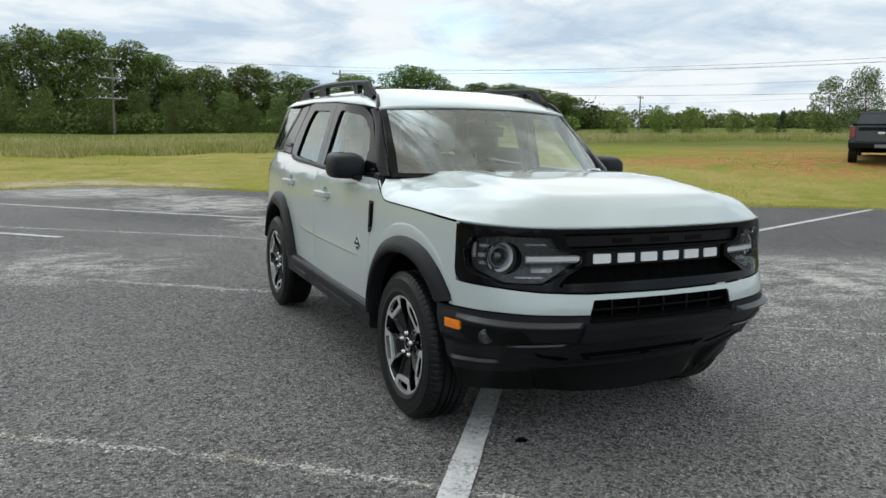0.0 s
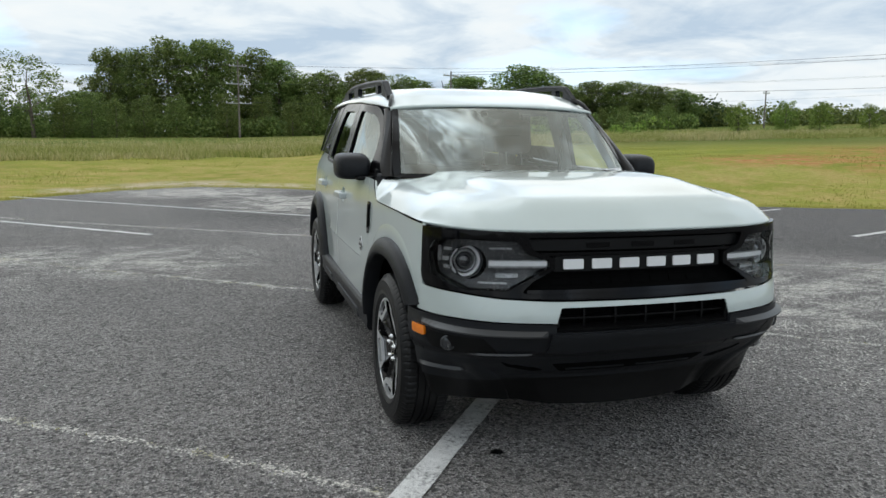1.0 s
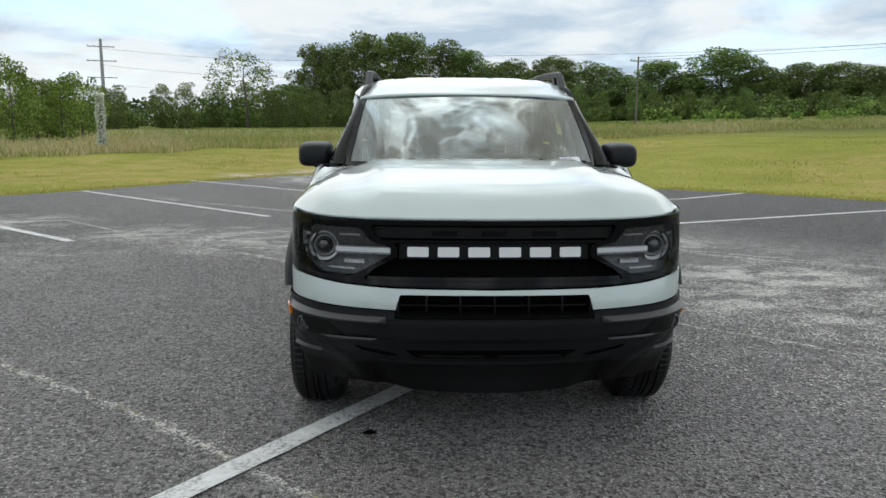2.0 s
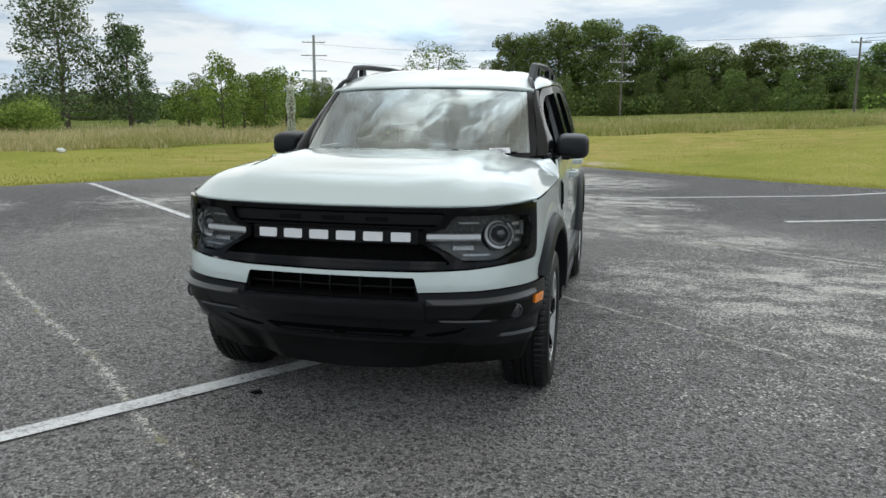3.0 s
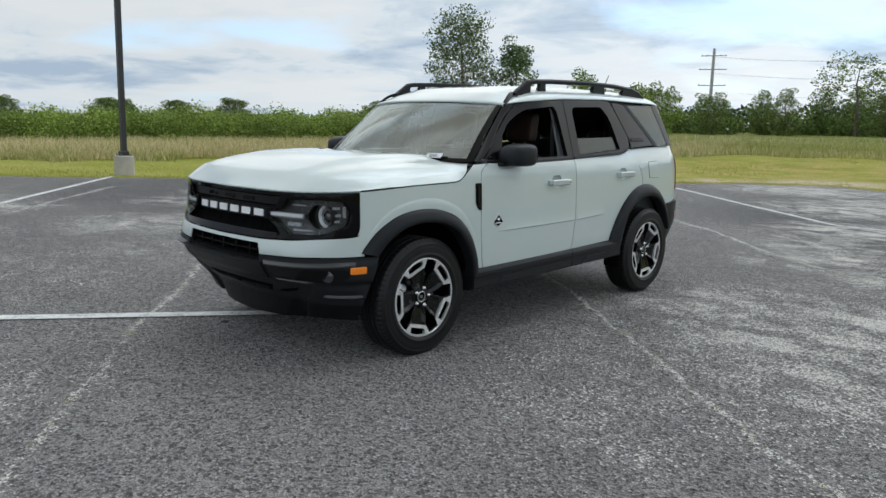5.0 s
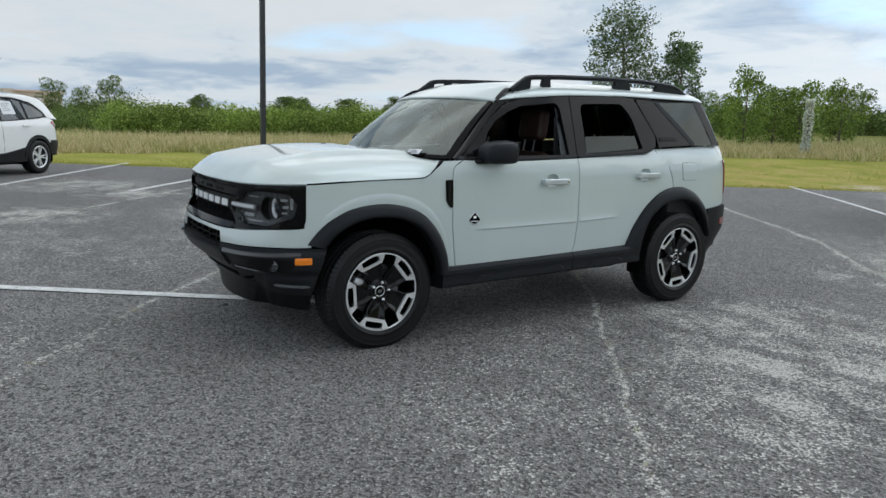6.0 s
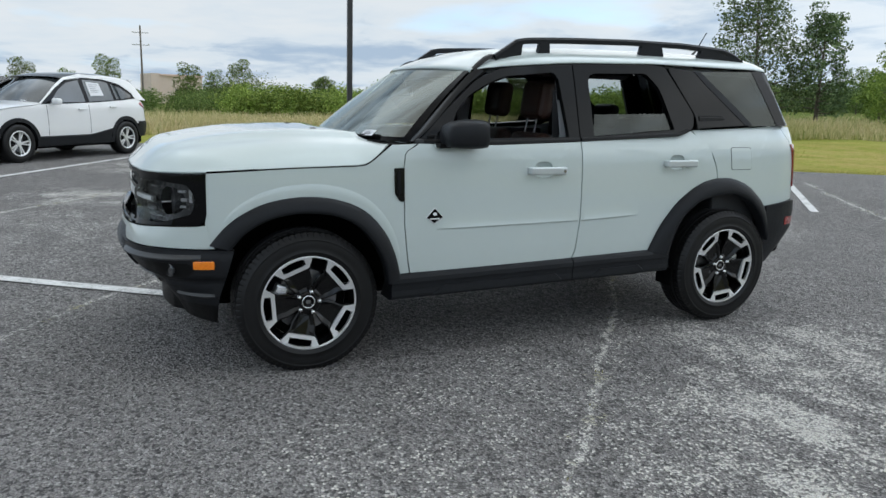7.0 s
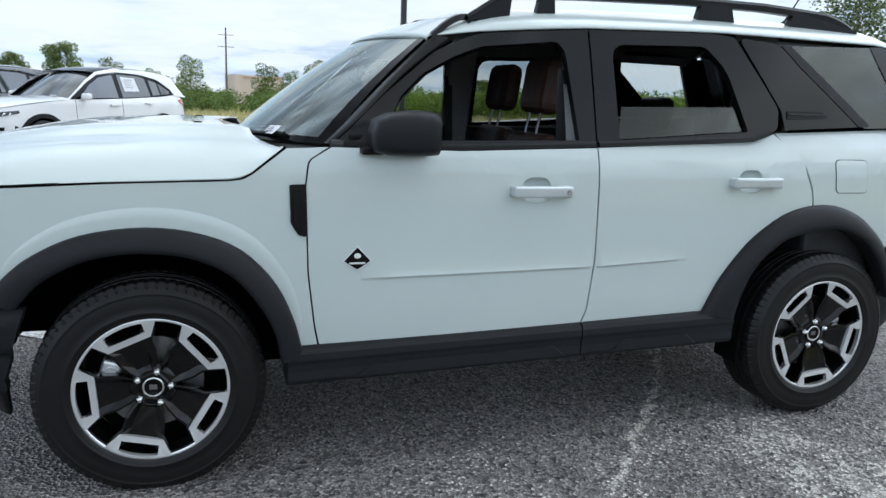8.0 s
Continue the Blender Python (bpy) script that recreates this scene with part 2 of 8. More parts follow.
paint = mottled("grey_green_car_paint", (0.515, 0.580, 0.560), (0.535, 0.600, 0.580), 1.3, (0.32, 0.36), 0.0, 1.0)
white_paint = mottled("white_car_paint", (0.79, 0.79, 0.785), (0.81, 0.81, 0.805), 1.0, (0.3, 0.32), 0.0, 1.0)
dark_paint = mottled("black_car_paint", (0.012, 0.013, 0.015), (0.02, 0.02, 0.022), 1.0, (0.2, 0.25), 0.0, 1.0)
plastic = mottled("dark_grey_plastic", (0.0115, 0.0124, 0.0142), (0.016, 0.0172, 0.0196), 5, (0.36, 0.46), bump=0.15, fine=900, spec=0.18)
black_plastic = mottled("black_plastic", (0.002, 0.002, 0.0022), (0.004, 0.004, 0.0042), 5, (0.38, 0.5), bump=0.1, fine=700, spec=0.2)
gloss_black = mottled("gloss_black_trim", (0.003, 0.003, 0.0035), (0.005, 0.005, 0.0055), 3, (0.05, 0.08), coat=0.0, spec=0.16)
pillar_black = mottled("satin_black_pillar_trim", (0.0045, 0.0047, 0.0052), (0.007, 0.0072, 0.0078), 6, (0.12, 0.2), coat=0.0, spec=0.24)
void_black = mottled("black_underbody_and_dark_gaps", (0.002, 0.002, 0.002), (0.003, 0.003, 0.003), 4, (0.8, 0.95), spec=0.05)
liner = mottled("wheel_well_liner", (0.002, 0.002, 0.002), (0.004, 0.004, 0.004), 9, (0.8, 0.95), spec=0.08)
rubber = mottled("tyre_rubber", (0.0045, 0.0045, 0.0048), (0.008, 0.008, 0.0084), 12, (0.38, 0.5), bump=0.15, fine=400, spec=0.3)
alloy = mottled("machined_alloy", (0.80, 0.81, 0.82), (0.88, 0.88, 0.88), 20, (0.28, 0.38), 0.75)
rim_black = mottled("black_wheel_paint", (0.0018, 0.0018, 0.002), (0.0035, 0.0035, 0.0038), 8, (0.10, 0.16), coat=0.1, spec=0.3)
steel = mottled("bare_steel", (0.2, 0.2, 0.21), (0.32, 0.32, 0.32), 30, (0.3, 0.5), 0.95)
chrome = mottled("bright_chrome", (0.8, 0.81, 0.82), (0.86, 0.86, 0.86), 20, (0.08, 0.12), 1.0)
silver_trim = mat("silver_handle_paint", (0.56, 0.60, 0.60), 0.3, 0.35)
letter_white = mottled("white_badge_plastic", (0.76, 0.77, 0.77), (0.82, 0.82, 0.82), 8, (0.3, 0.4))
paper = mottled("white_paper", (0.72, 0.74, 0.76), (0.8, 0.8, 0.81), 15, (0.6, 0.7))
print_grey = mottled("grey_print", (0.2, 0.2, 0.22), (0.3, 0.3, 0.32), 60, (0.6, 0.7))
amber = mottled("amber_reflector", (0.85, 0.2, 0.01), (0.95, 0.28, 0.015), 80, (0.12, 0.2), coat=0.6)
red_lens = mottled("red_tail_lens", (0.22, 0.012, 0.01), (0.30, 0.02, 0.015), 30, (0.12, 0.2), coat=0.8)
lamp_house = mottled("grey_lamp_housing", (0.26, 0.265, 0.27), (0.38, 0.385, 0.39), 18, (0.2, 0.35), 0.6)
lamp_dark = mottled("dark_lamp_housing", (0.012, 0.012, 0.013), (0.024, 0.024, 0.026), 18, (0.2, 0.35))
drl = mottled("frosted_light_guide", (0.80, 0.81, 0.82), (0.88, 0.88, 0.88), 20, (0.2, 0.3), coat=0.4)
leather = mottled("brown_leather", (0.04, 0.02, 0.015), (0.075, 0.036, 0.026), 7, (0.45, 0.6), bump=0.25, fine=260)
leather_dark = mottled("dark_seat_leather", (0.014, 0.012, 0.012), (0.024, 0.021, 0.02), 7, (0.45, 0.6), bump=0.25, fine=260)
headliner = mottled("grey_headliner_cloth", (0.26, 0.265, 0.27), (0.31, 0.315, 0.32), 6, (0.8, 0.9), bump=0.2, fine=500)
trim_grey = mottled("light_grey_cabin_trim", (0.42, 0.43, 0.44), (0.50, 0.51, 0.52), 6, (0.5, 0.65))
dash_mat = mottled("dark_dashboard_vinyl", (0.02, 0.021, 0.023), (0.032, 0.033, 0.035), 6, (0.55, 0.7), bump=0.2, fine=400)


def glass(name, tint, through=0.9, ior=1.5, rough=0.0):
    """A thin pane: tinted see-through with mirror gloss that grows at a slant."""
    m = bpy.data.materials.new(name)
    m.use_nodes = True
    t = m.node_tree
    t.nodes.remove(t.nodes["Principled BSDF"])
    k = Net(m)
    tr, gl, fr, mx = k.n("ShaderNodeBsdfTransparent"), k.n("ShaderNodeBsdfGlossy"), k.n("ShaderNodeFresnel"), k.n("ShaderNodeMixShader")
    tr.inputs[0].default_value = (*tint, 1)
    gl.inputs["Roughness"].default_value = rough
    fr.inputs[0].default_value = ior
    gl.inputs[0].default_value = (0.93, 1, 0.96, 1)
    k.put(fr.outputs[0], mx.inputs[0])
    k.put(tr.outputs[0], mx.inputs[1])
    k.put(gl.outputs[0], mx.inputs[2])
    k.put(mx.outputs[0], t.nodes["Material Output"].inputs[0])
    return m


clear_glass = glass("windshield_glass", (0.66, 0.71, 0.70), ior=2.7)
side_glass = glass("light_tinted_glass", (0.55, 0.60, 0.59), ior=2.1)
dark_glass = glass("privacy_glass", (0.075, 0.08, 0.085), ior=1.55)
door_glass = glass("grey_tinted_glass", (0.40, 0.43, 0.42), ior=1.8)
mid_glass = glass("half_tinted_glass", (0.60, 0.66, 0.66), ior=1.6)
lens_glass = glass("clear_lamp_lens", (0.985, 0.985, 0.99), ior=1.25)

# bumper plastic in a lighter grey, with the sky's glint on its edges painted in
lit_edge_plastic = mottled("lit_bumper_edge_plastic", (0.03, 0.031, 0.033), (0.04, 0.041, 0.043), 5, (0.3, 0.38))
lamp_bowl = mottled("smoked_lamp_reflector", (0.03, 0.031, 0.033), (0.055, 0.056, 0.058), 6, (0.2, 0.3), 0.3)
lens_dark = mottled("dark_projector_lens", (0.02, 0.021, 0.024), (0.04, 0.042, 0.045), 30, (0.05, 0.09), coat=1.0)
lens_white = mottled("clear_light_bar", (0.70, 0.72, 0.74), (0.8, 0.81, 0.82), 30, (0.12, 0.2), coat=0.6)
sidewall_mark = mottled("raised_sidewall_rubber", (0.016, 0.016, 0.017), (0.022, 0.022, 0.023), 20, (0.5, 0.6))
dark_grey_paint = mottled("dark_grey_car_paint", (0.03, 0.033, 0.037), (0.04, 0.043, 0.047), 1.0, (0.22, 0.28), 0.0, 1.0)

# ---- the grey-green SUV ----
# Half of the body's plan at bumper height, from the nose round the side to the tail.
PLAN = [(0, -.835), (.2, -.83), (.4, -.812), (.58, -.772), (.70, -.708), (.78, -.62), (.828, -.53), (.852, -.44), (.866, -.30), (.876, 0), (.886, .5), (.889, 1.0),
        (.886, 1.5), (.874, 2.2), (.866, 2.7), (.85, 3.05), (.828, 3.2), (.775, 3.32), (.65, 3.4), (.4, 3.445), (0, 3.46)]
_pc = np.array([tuple(p) for p in curve_pts([(*p, 0) for p in PLAN], 900)])[:, :2]
_ps = np.concatenate(([0], np.cumsum(np.linalg.norm(np.diff(_pc, axis=0), axis=1))))
_tan = np.gradient(_pc, axis=0)
_tan /= np.linalg.norm(_tan, axis=1)[:, None]
_front_end = int(np.argmin(np.abs(_pc[:, 1] + 0.3)))
_rear_start = int(np.argmin(np.abs(_pc[:, 1] - 3.0)))


def s_x(x):
    """The way round the plan at which the nose is x from the middle."""
    return float(math.copysign(np.interp(abs(x), _pc[:_front_end, 0], _ps[:_front_end]), x))


def s_y(y):
    return float(np.interp(y, _pc[:, 1], _ps))


def smooth_table(zs, vs, lo, hi, blur):
    z = np.linspace(lo, hi, 500)
    v = np.interp(z, zs, vs)
    k = max(1, int(blur / (hi - lo) * 500))
    ker = np.hanning(k + 2)[1:-1]
    ker /= ker.sum()
    return z, np.convolve(np.pad(v, (k, k), mode="edge"), ker, "same")[k:-k]


_side = smooth_table([.2, .30, .36, .45, .55, .655, .69, .72, .80, .95, 1.05, 1.10, 1.15, 1.25], [.09, .05, .03, .015, .009, .007, .0065, .0065, .007, .012, .018, .026, .045, .10], .2, 1.3, .012)
_nose = smooth_table([.2, .30, .40, .50, .58, .62, .66, .70, .76, .80, .98, 1.05], [.36, .26, .15, .06, .012, .004, .004, .012, .034, .05, .058, .07], .2, 1.3, .02)
_tail = smooth_table([.2, .35, .45, .55, .72, .78, 1.0, 1.2, 1.3], [.24, .16, .07, .01, .0, .02, .025, .05, .09], .2, 1.3, .02)


def wrap(s, z, out=0.0):
    """A point of the body's skin, s round the plan and z high, pushed out by out."""
    a = abs(s)
    x, y = np.interp(a, _ps, _pc[:, 0]), np.interp(a, _ps, _pc[:, 1])
    tx, ty = np.interp(a, _ps, _tan[:, 0]), np.interp(a, _ps, _tan[:, 1])
    nx, ny = ty, -tx
    q = math.hypot(nx, ny)
    nx, ny = nx / q, ny / q
    end = _nose if y < 1.3 else _tail
    w = nx * nx
    w = w * w * (3 - 2 * w)
    off = w * np.interp(z, *_side) + (1 - w) * np.interp(z, *end) - out
    return Vector((math.copysign(1, s) * (x - nx * off * min(1, a / .15)), y - ny * off, z))


def side(y, z, out=0.0):
    return wrap(s_y(y), z, out)


def cabin(y, z, out=0.0):
    """The glasshouse side."""
    x = .846 - (z - 1.12) * .285 - .06 * max(0, z - 1.35) ** 1.5
    x -= .105 * max(0, (1.0 - y) / .55) ** 2 + .03 * max(0, (y - 2.3) / .8) ** 2
    t = min(1, max(0, (1.4 - y) / .65))
    x -= .30 * max(0, z - 1.18) * t * t * (3 - 2 * t)
    return Vector((x + out, y, z))


car = tagged(empty("suv_car"), "grey-green compact SUV with black cladding and open side windows", "car")

BELT = [(.54, 1.132), (1.02, 1.128), (1.55, 1.146), (2.27, 1.182), (2.36, 1.213), (3.07, 1.242), (3.2, 1.244)]


def belt(y):
    return float(np.interp(y, [p[0] for p in BELT], [p[1] for p in BELT]))


ARCH_F = [(-.462, .655), (-.395, .735), (-.315, .797), (-.19, .852), (-.02, .875), (.14, .858), (.28, .80), (.385, .69), (.445, .565), (.478, .44)]
ARCH_F_IN = [(-.372, .635), (-.30, .715), (-.195, .772), (-.10, .795), (0, .80), (.13, .782), (.25, .722), (.335, .62), (.385, .52), (.405, .42)]
ARCH_R = [(2.062, .49), (2.115, .60), (2.18, .695), (2.285, .803), (2.45, .898), (2.64, .924), (2.80, .882), (2.90, .815), (2.96, .76), (2.99, .715)]
ARCH_R_IN = [(2.19, .47), (2.215, .575), (2.27, .685), (2.35, .755), (2.44, .80), (2.64, .83), (2.78, .80), (2.87, .745), (2.95, .65), (3.01, .52)]
arch_f = [(p.x, p.y) for p in curve_pts([(*p, 0) for p in ARCH_F], 28)]
arch_r = [(p.x, p.y) for p in curve_pts([(*p, 0) for p in ARCH_R], 28)]


def arch_in(pts, c, d):
    """The outline pulled towards the wheel by d."""
    return [(y + (c[0] - y) / math.hypot(c[0] - y, c[1] - z) * d, z + (c[1] - z) / math.hypot(c[0] - y, c[1] - z) * d) for y, z in pts]


def cup_loop(y0, z0):
    """The rounded outline of a handle's finger cup on the door skin."""
    return [(y0 - .012 + .056 * math.copysign(abs(math.cos(a)) ** .7, math.cos(a)), z0 + .046 * math.copysign(abs(math.sin(a)) ** .7, math.sin(a))) for a in np.linspace(0, 2 * math.pi, 28, endpoint=False)]


def side_outline(pts):
    return [(s_y(y), z) for y, z in pts]


for sg in (1, -1):
    # front wing
    ln = fillet([(-.468, .990), (-.121, 1.008, .3), (.267, 1.021), (.312, 1.036, .03), (.425, 1.122, .02), (.562, 1.128), (.494, 1.085, .04), (.483, 1.0), (.491, .712, .3), (.512, .53), (.527, .452)])
    ln += [(.484, .448)] + arch_in(arch_f, (0, .36), .012)[::-1] + fillet([(-.462, .672), (-.478, .752)])
    panel("front_wing", side_outline(ln), wrap, paint, car, sign=sg)
    # dark seam between bonnet and wing
    seam = curve_pts([(-.466, .991, 0), (-.121, 1.009, 0), (.10, 1.016, 0), (.262, 1.022, 0), (.312, 1.038, 0), (.37, 1.081, 0), (.425, 1.123, 0)], 40)
    part("bonnet_seam", outward(grid_bm([[tuple(Vector((sg, 1, 1)) * side(p.x, p.y + dz, o_)) for dz, o_ in ((.007, .0), (.005, .0018), (-.001, .0018), (-.003, .0))] for p in seam])), void_black, car)
    # front door
    ln = fillet([(.574, 1.128), (.500, 1.085, .04), (.4885, 1.0), (.4965, .712, .3), (.518, .53), (.5345, .449), (1.514, .473), (1.537, .53, .1), (1.5545, .72), (1.5545, 1.0), (1.5505, 1.140), (1.02, 1.122)])
    door_f = panel("front_door", side_outline(ln), wrap, paint, car, sign=sg, holes=(side_outline(cup_loop(1.317, .989)),))
    # rear door
    ln = fillet([(1.557, 1.141), (1.561, 1.0), (1.561, .72), (1.543, .53, .1), (1.521, .473), (2.052, .486)])
    ra = arch_in(arch_r, (2.67, .36), .012)
    ln += [p for p in ra if p[0] < 2.556] + fillet([(2.562, .925), (2.552, .985, .15), (2.488, 1.115, .2), (2.376, 1.206), (2.345, 1.198, .03), (2.27, 1.176)])
    door_r = panel("rear_door", side_outline(ln), wrap, paint, car, sign=sg, holes=(side_outline(cup_loop(2.253, 1.020)),))
    # rear quarter
    ln = [(2.386, 1.209), (3.07, 1.238), (3.185, 1.24)] + [(3.235, 1.15), (3.25, 1.0), (3.278, .83), (3.28, .765), (3.0, .735)]
    ln += [p for p in ra if p[0] > 2.575][::-1] + fillet([(2.570, .92), (2.560, .987, .15), (2.496, 1.119, .2)])
    panel("rear_quarter", side_outline(ln), wrap, paint, car, sign=sg)
    # fuel flap only on the driver's side
    if sg == 1:
        ln = fillet([(2.668, 1.108, .02), (2.838, 1.108, .02), (2.850, .974, .02), (2.682, .974, .02)])
        gap = fillet([(2.6655, 1.1105, .022), (2.8405, 1.1105, .022), (2.8525, .9715, .022), (2.6795, .9715, .022)])
        panel("fuel_flap_gap", side_outline(gap), lambda s, z: wrap(s, z, .0012), void_black, car, step=.03, depth=.001)
        panel("fuel_flap", side_outline(ln), lambda s, z: wrap(s, z, .003), paint, car, step=.03, depth=.003)
    # door crease moulding
    for d, y0, y1, z0, z1 in ((door_f, .67, 1.545, .688, .700), (door_r, 1.568, 1.965, .700, .716)):
        upper, under = [], []
        for i in range(33):
            f = i / 32
            y, z = y0 + (y1 - y0) * f, z0 + (z1 - z0) * f
            tp = min(1, f / .10, (1 - f) / .02) if d is door_f else min(1, (1 - f) / .22, f / .02)
            tp = .08 + .92 * tp
            upper.append([side(y, z + dz, .0003 + o_ * tp) for dz, o_ in ((.12, .0), (.085, .0003), (.055, .0012), (.03, .0032), (.012, .0056), (.004, .0072))])
            under.append([side(y, z + .004, .0003 + .0072 * tp), side(y, z - .001, .0006 + .0012 * tp), side(y, z - .007, .0004)])
        bm = grid_bm([[Vector((sg * p.x, p.y, p.z)) for p in r] for r in upper])
        grid_bm([[Vector((sg * p.x, p.y, p.z)) for p in r] for r in under], False, bm)
        bm.normal_update()
        for f_ in bm.faces:
            if f_.normal.x * sg < 0:
                f_.normal_flip()
        part("door_crease", bm, paint, d, smooth=True)
    # handles
    for d, y0, z0, lock in ((door_f, 1.317, .989, True), (door_r, 2.253, 1.020, False)):
        bm = bmesh.new()
        p = side(y0, z0)
        add_box(bm, p.x + .024, p.x + .044, y0 - .114, y0 + .114, z0 - .023, z0 + .018, .009, None, 3)
        add_box(bm, p.x - .006, p.x + .036, y0 - .116, y0 - .084, z0 - .021, z0 + .016, .007)
        add_box(bm, p.x - .006, p.x + .038, y0 + .070, y0 + .118, z0 - .024, z0 + .018, .007)
        if sg < 0:
            bmesh.ops.scale(bm, vec=(-1, 1, 1), verts=bm.verts)
            bmesh.ops.reverse_faces(bm, faces=bm.faces)
        h = part("handle", bm, silver_trim, d, "silver-painted door handle")
        # finger cup sunk into the door skin
        loop = cup_loop(y0, z0)
        rows = []
        for sc, dp in ((1.0, .001), (1.0, -.003), (.93, -.010), (.76, -.019), (.45, -.024), (.05, -.025)):
            rows.append([Vector((sg, 1, 1)) * side(y0 - .012 + (a - y0 + .012) * sc, z0 + (b - z0) * sc, dp) for a, b in loop])
        part("finger_cup", outward(grid_bm(rows, True)), paint, d, smooth=True)
        if lock and sg == 1:
            bm = bmesh.new()
            q = side(y0 + .1, z0)
            add_cyl(bm, (q.x + .04, y0 + .096, z0 - .003), (q.x + .0475, y0 + .096, z0 - .003), .011, .010, 16)
            part("lock_cylinder", bm, chrome, d)
    # vent behind the front wing
    ln = side_outline(fillet([(.434, 1.008, .006), (.488, 1.010, .006), (.490, .836, .01), (.462, .842, .02), (.438, .882, .01)]))
    vent = panel("wing_vent", ln, lambda s, z: wrap(s, z, .006), pillar_black, car, step=.03, depth=.006, sign=sg, label="dark wing vent with a raised blade")
    ln = side_outline(fillet([(.448, .995, .004), (.466, .995, .004), (.466, .868, .004), (.448, .886, .004)]))
    panel("vent_blade", ln, lambda s, z: wrap(s, z, .013), black_plastic, vent, step=.03, depth=.007, sign=sg)
    # diamond badge
    bd = [(.657, .803), (.608, .752), (.657, .719), (.706, .752)]
    badge = panel("diamond_badge", side_outline(bd), lambda s, z: wrap(s, z, .004), letter_white, car, step=.04, depth=.004, sign=sg, label="black diamond badge with a pale border")
    bd2 = [(.657, .799), (.612, .752), (.657, .723), (.702, .752)]
    panel("diamond_face", side_outline(bd2), lambda s, z: wrap(s, z, .0055), gloss_black, badge, step=.04, depth=.002, sign=sg)
    panel("badge_band", side_outline([(.630, .748), (.630, .742), (.684, .742), (.684, .748)]), lambda s, z: wrap(s, z, .0066), letter_white, badge, step=.04, depth=.001, sign=sg)
    sw = [(.657 + .012 * math.cos(a), .770 + .009 * math.sin(a)) for a in np.linspace(0, 2 * math.pi, 12, endpoint=False)]
    panel("badge_dot", side_outline(sw), lambda s, z: wrap(s, z, .0066), letter_white, badge, step=.05, depth=.001, sign=sg)
    # wheel arch cladding
    for nm, po, pi, c in (("front_arch_cladding", ARCH_F, ARCH_F_IN, (0, .36)), ("rear_arch_cladding", ARCH_R, ARCH_R_IN, (2.67, .36))):
        o, n = curve_pts([(*p, 0) for p in po], 34), curve_pts([(*p, 0) for p in pi], 34)
        rows = []
        for i, (a, b) in enumerate(zip(o, n)):
            x0 = side(a.x, max(a.y, .42)).x
            pts = []
            for f, dx in ((0, -.004), (0, .010), (.06, .022), (.3, .036), (.8, .050), (1.0, .047), (1.03, .035), (1.03, -.03)):
                q = a.lerp(b, f)
                pts.append((sg * (x0 + dx), q.x, q.y))
            rows.append(pts)
        bm = outward(grid_bm(rows))
        cl = part(nm, bm, plastic, car, "dark grey plastic wheel arch cladding", smooth=True)
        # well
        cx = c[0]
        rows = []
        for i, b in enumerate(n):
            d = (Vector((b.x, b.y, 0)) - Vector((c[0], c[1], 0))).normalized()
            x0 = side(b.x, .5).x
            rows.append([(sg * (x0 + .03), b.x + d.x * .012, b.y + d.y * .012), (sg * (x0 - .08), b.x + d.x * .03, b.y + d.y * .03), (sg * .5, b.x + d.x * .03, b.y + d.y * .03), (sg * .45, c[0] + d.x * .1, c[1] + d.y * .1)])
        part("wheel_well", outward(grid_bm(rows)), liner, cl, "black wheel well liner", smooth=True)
    # body-coloured lip above the cladding
    o = curve_pts([(*p, 0) for p in ARCH_F], 30)
    rows = []
    for i, a in enumerate(o):
        d = (Vector((a.x, a.y, 0)) - Vector((0, .36, 0))).normalized()
        k = math.sin(math.pi * min(1, max(0, (i - 2) / 26)))
        h = .062 * k ** .6
        rows.append([tuple(v * q for v, q in zip(side(a.x + d.x * r, a.y + d.y * r, e), (sg, 1, 1))) for r, e in ((-.01, .003 * k), (h * .45, .0028 * k + .001), (h * .8, .0022 * k + .0008), (h, .0))])
    part("arch_lip", outward(grid_bm(rows)), paint, car, smooth=True)
    # sill cladding in two lengths
    prof = [(-.05, .02), (.0, .012), (.018, .003), (.027, -.012), (.029, -.034), (.024, -.048), (.022, -.075), (.024, -.104), (.015, -.120), (-.03, -.130), (-.16, -.132)]
    for y0, y1 in ((.425, 1.517), (1.522, 2.205)):
        rows = []
        for i in range(14):
            y = y0 + (y1 - y0) * i / 13
            zt = .450 + (y - .45) * .0222
            rows.append([(sg * (.872 + dx), y, zt + dz) for dx, dz in prof])
        bm = grid_bm(rows)
        for r in (bm.verts[:len(prof)], bm.verts[-len(prof):]):
            bm.faces.new(list(r))
        sill = part("sill_cladding", outward(bm), plastic, car, "dark grey plastic sill cladding")
        ya, yb = (y0 + .22, y1 - .06) if y0 < 1 else (y0 + .12, y1 - .17)
        zt = .447 + (ya - .45) * .0222
        zu = .447 + (yb - .45) * .0222
        f8 = [(ya, zt - .106), (ya + .06, zt - .060), (yb - .05, zu - .060), (yb, zu - .106)]
        bm = bmesh.new()
        outer = [bm.verts.new((sg * .889, y, z)) for y, z in f8]
        front = [bm.verts.new((sg * (.903 if i in (1, 2) else .905), y + (.012 if i < 2 else -.012), z + (.004 if i in (0, 3) else -.004))) for i, (y, z) in enumerate(f8)]
        bm.faces.new(front)
        for i in range(4):
            bm.faces.new((outer[i], outer[(i + 1) % 4], front[(i + 1) % 4], front[i]))
        part("sill_insert", outward(bm), plastic, sill)
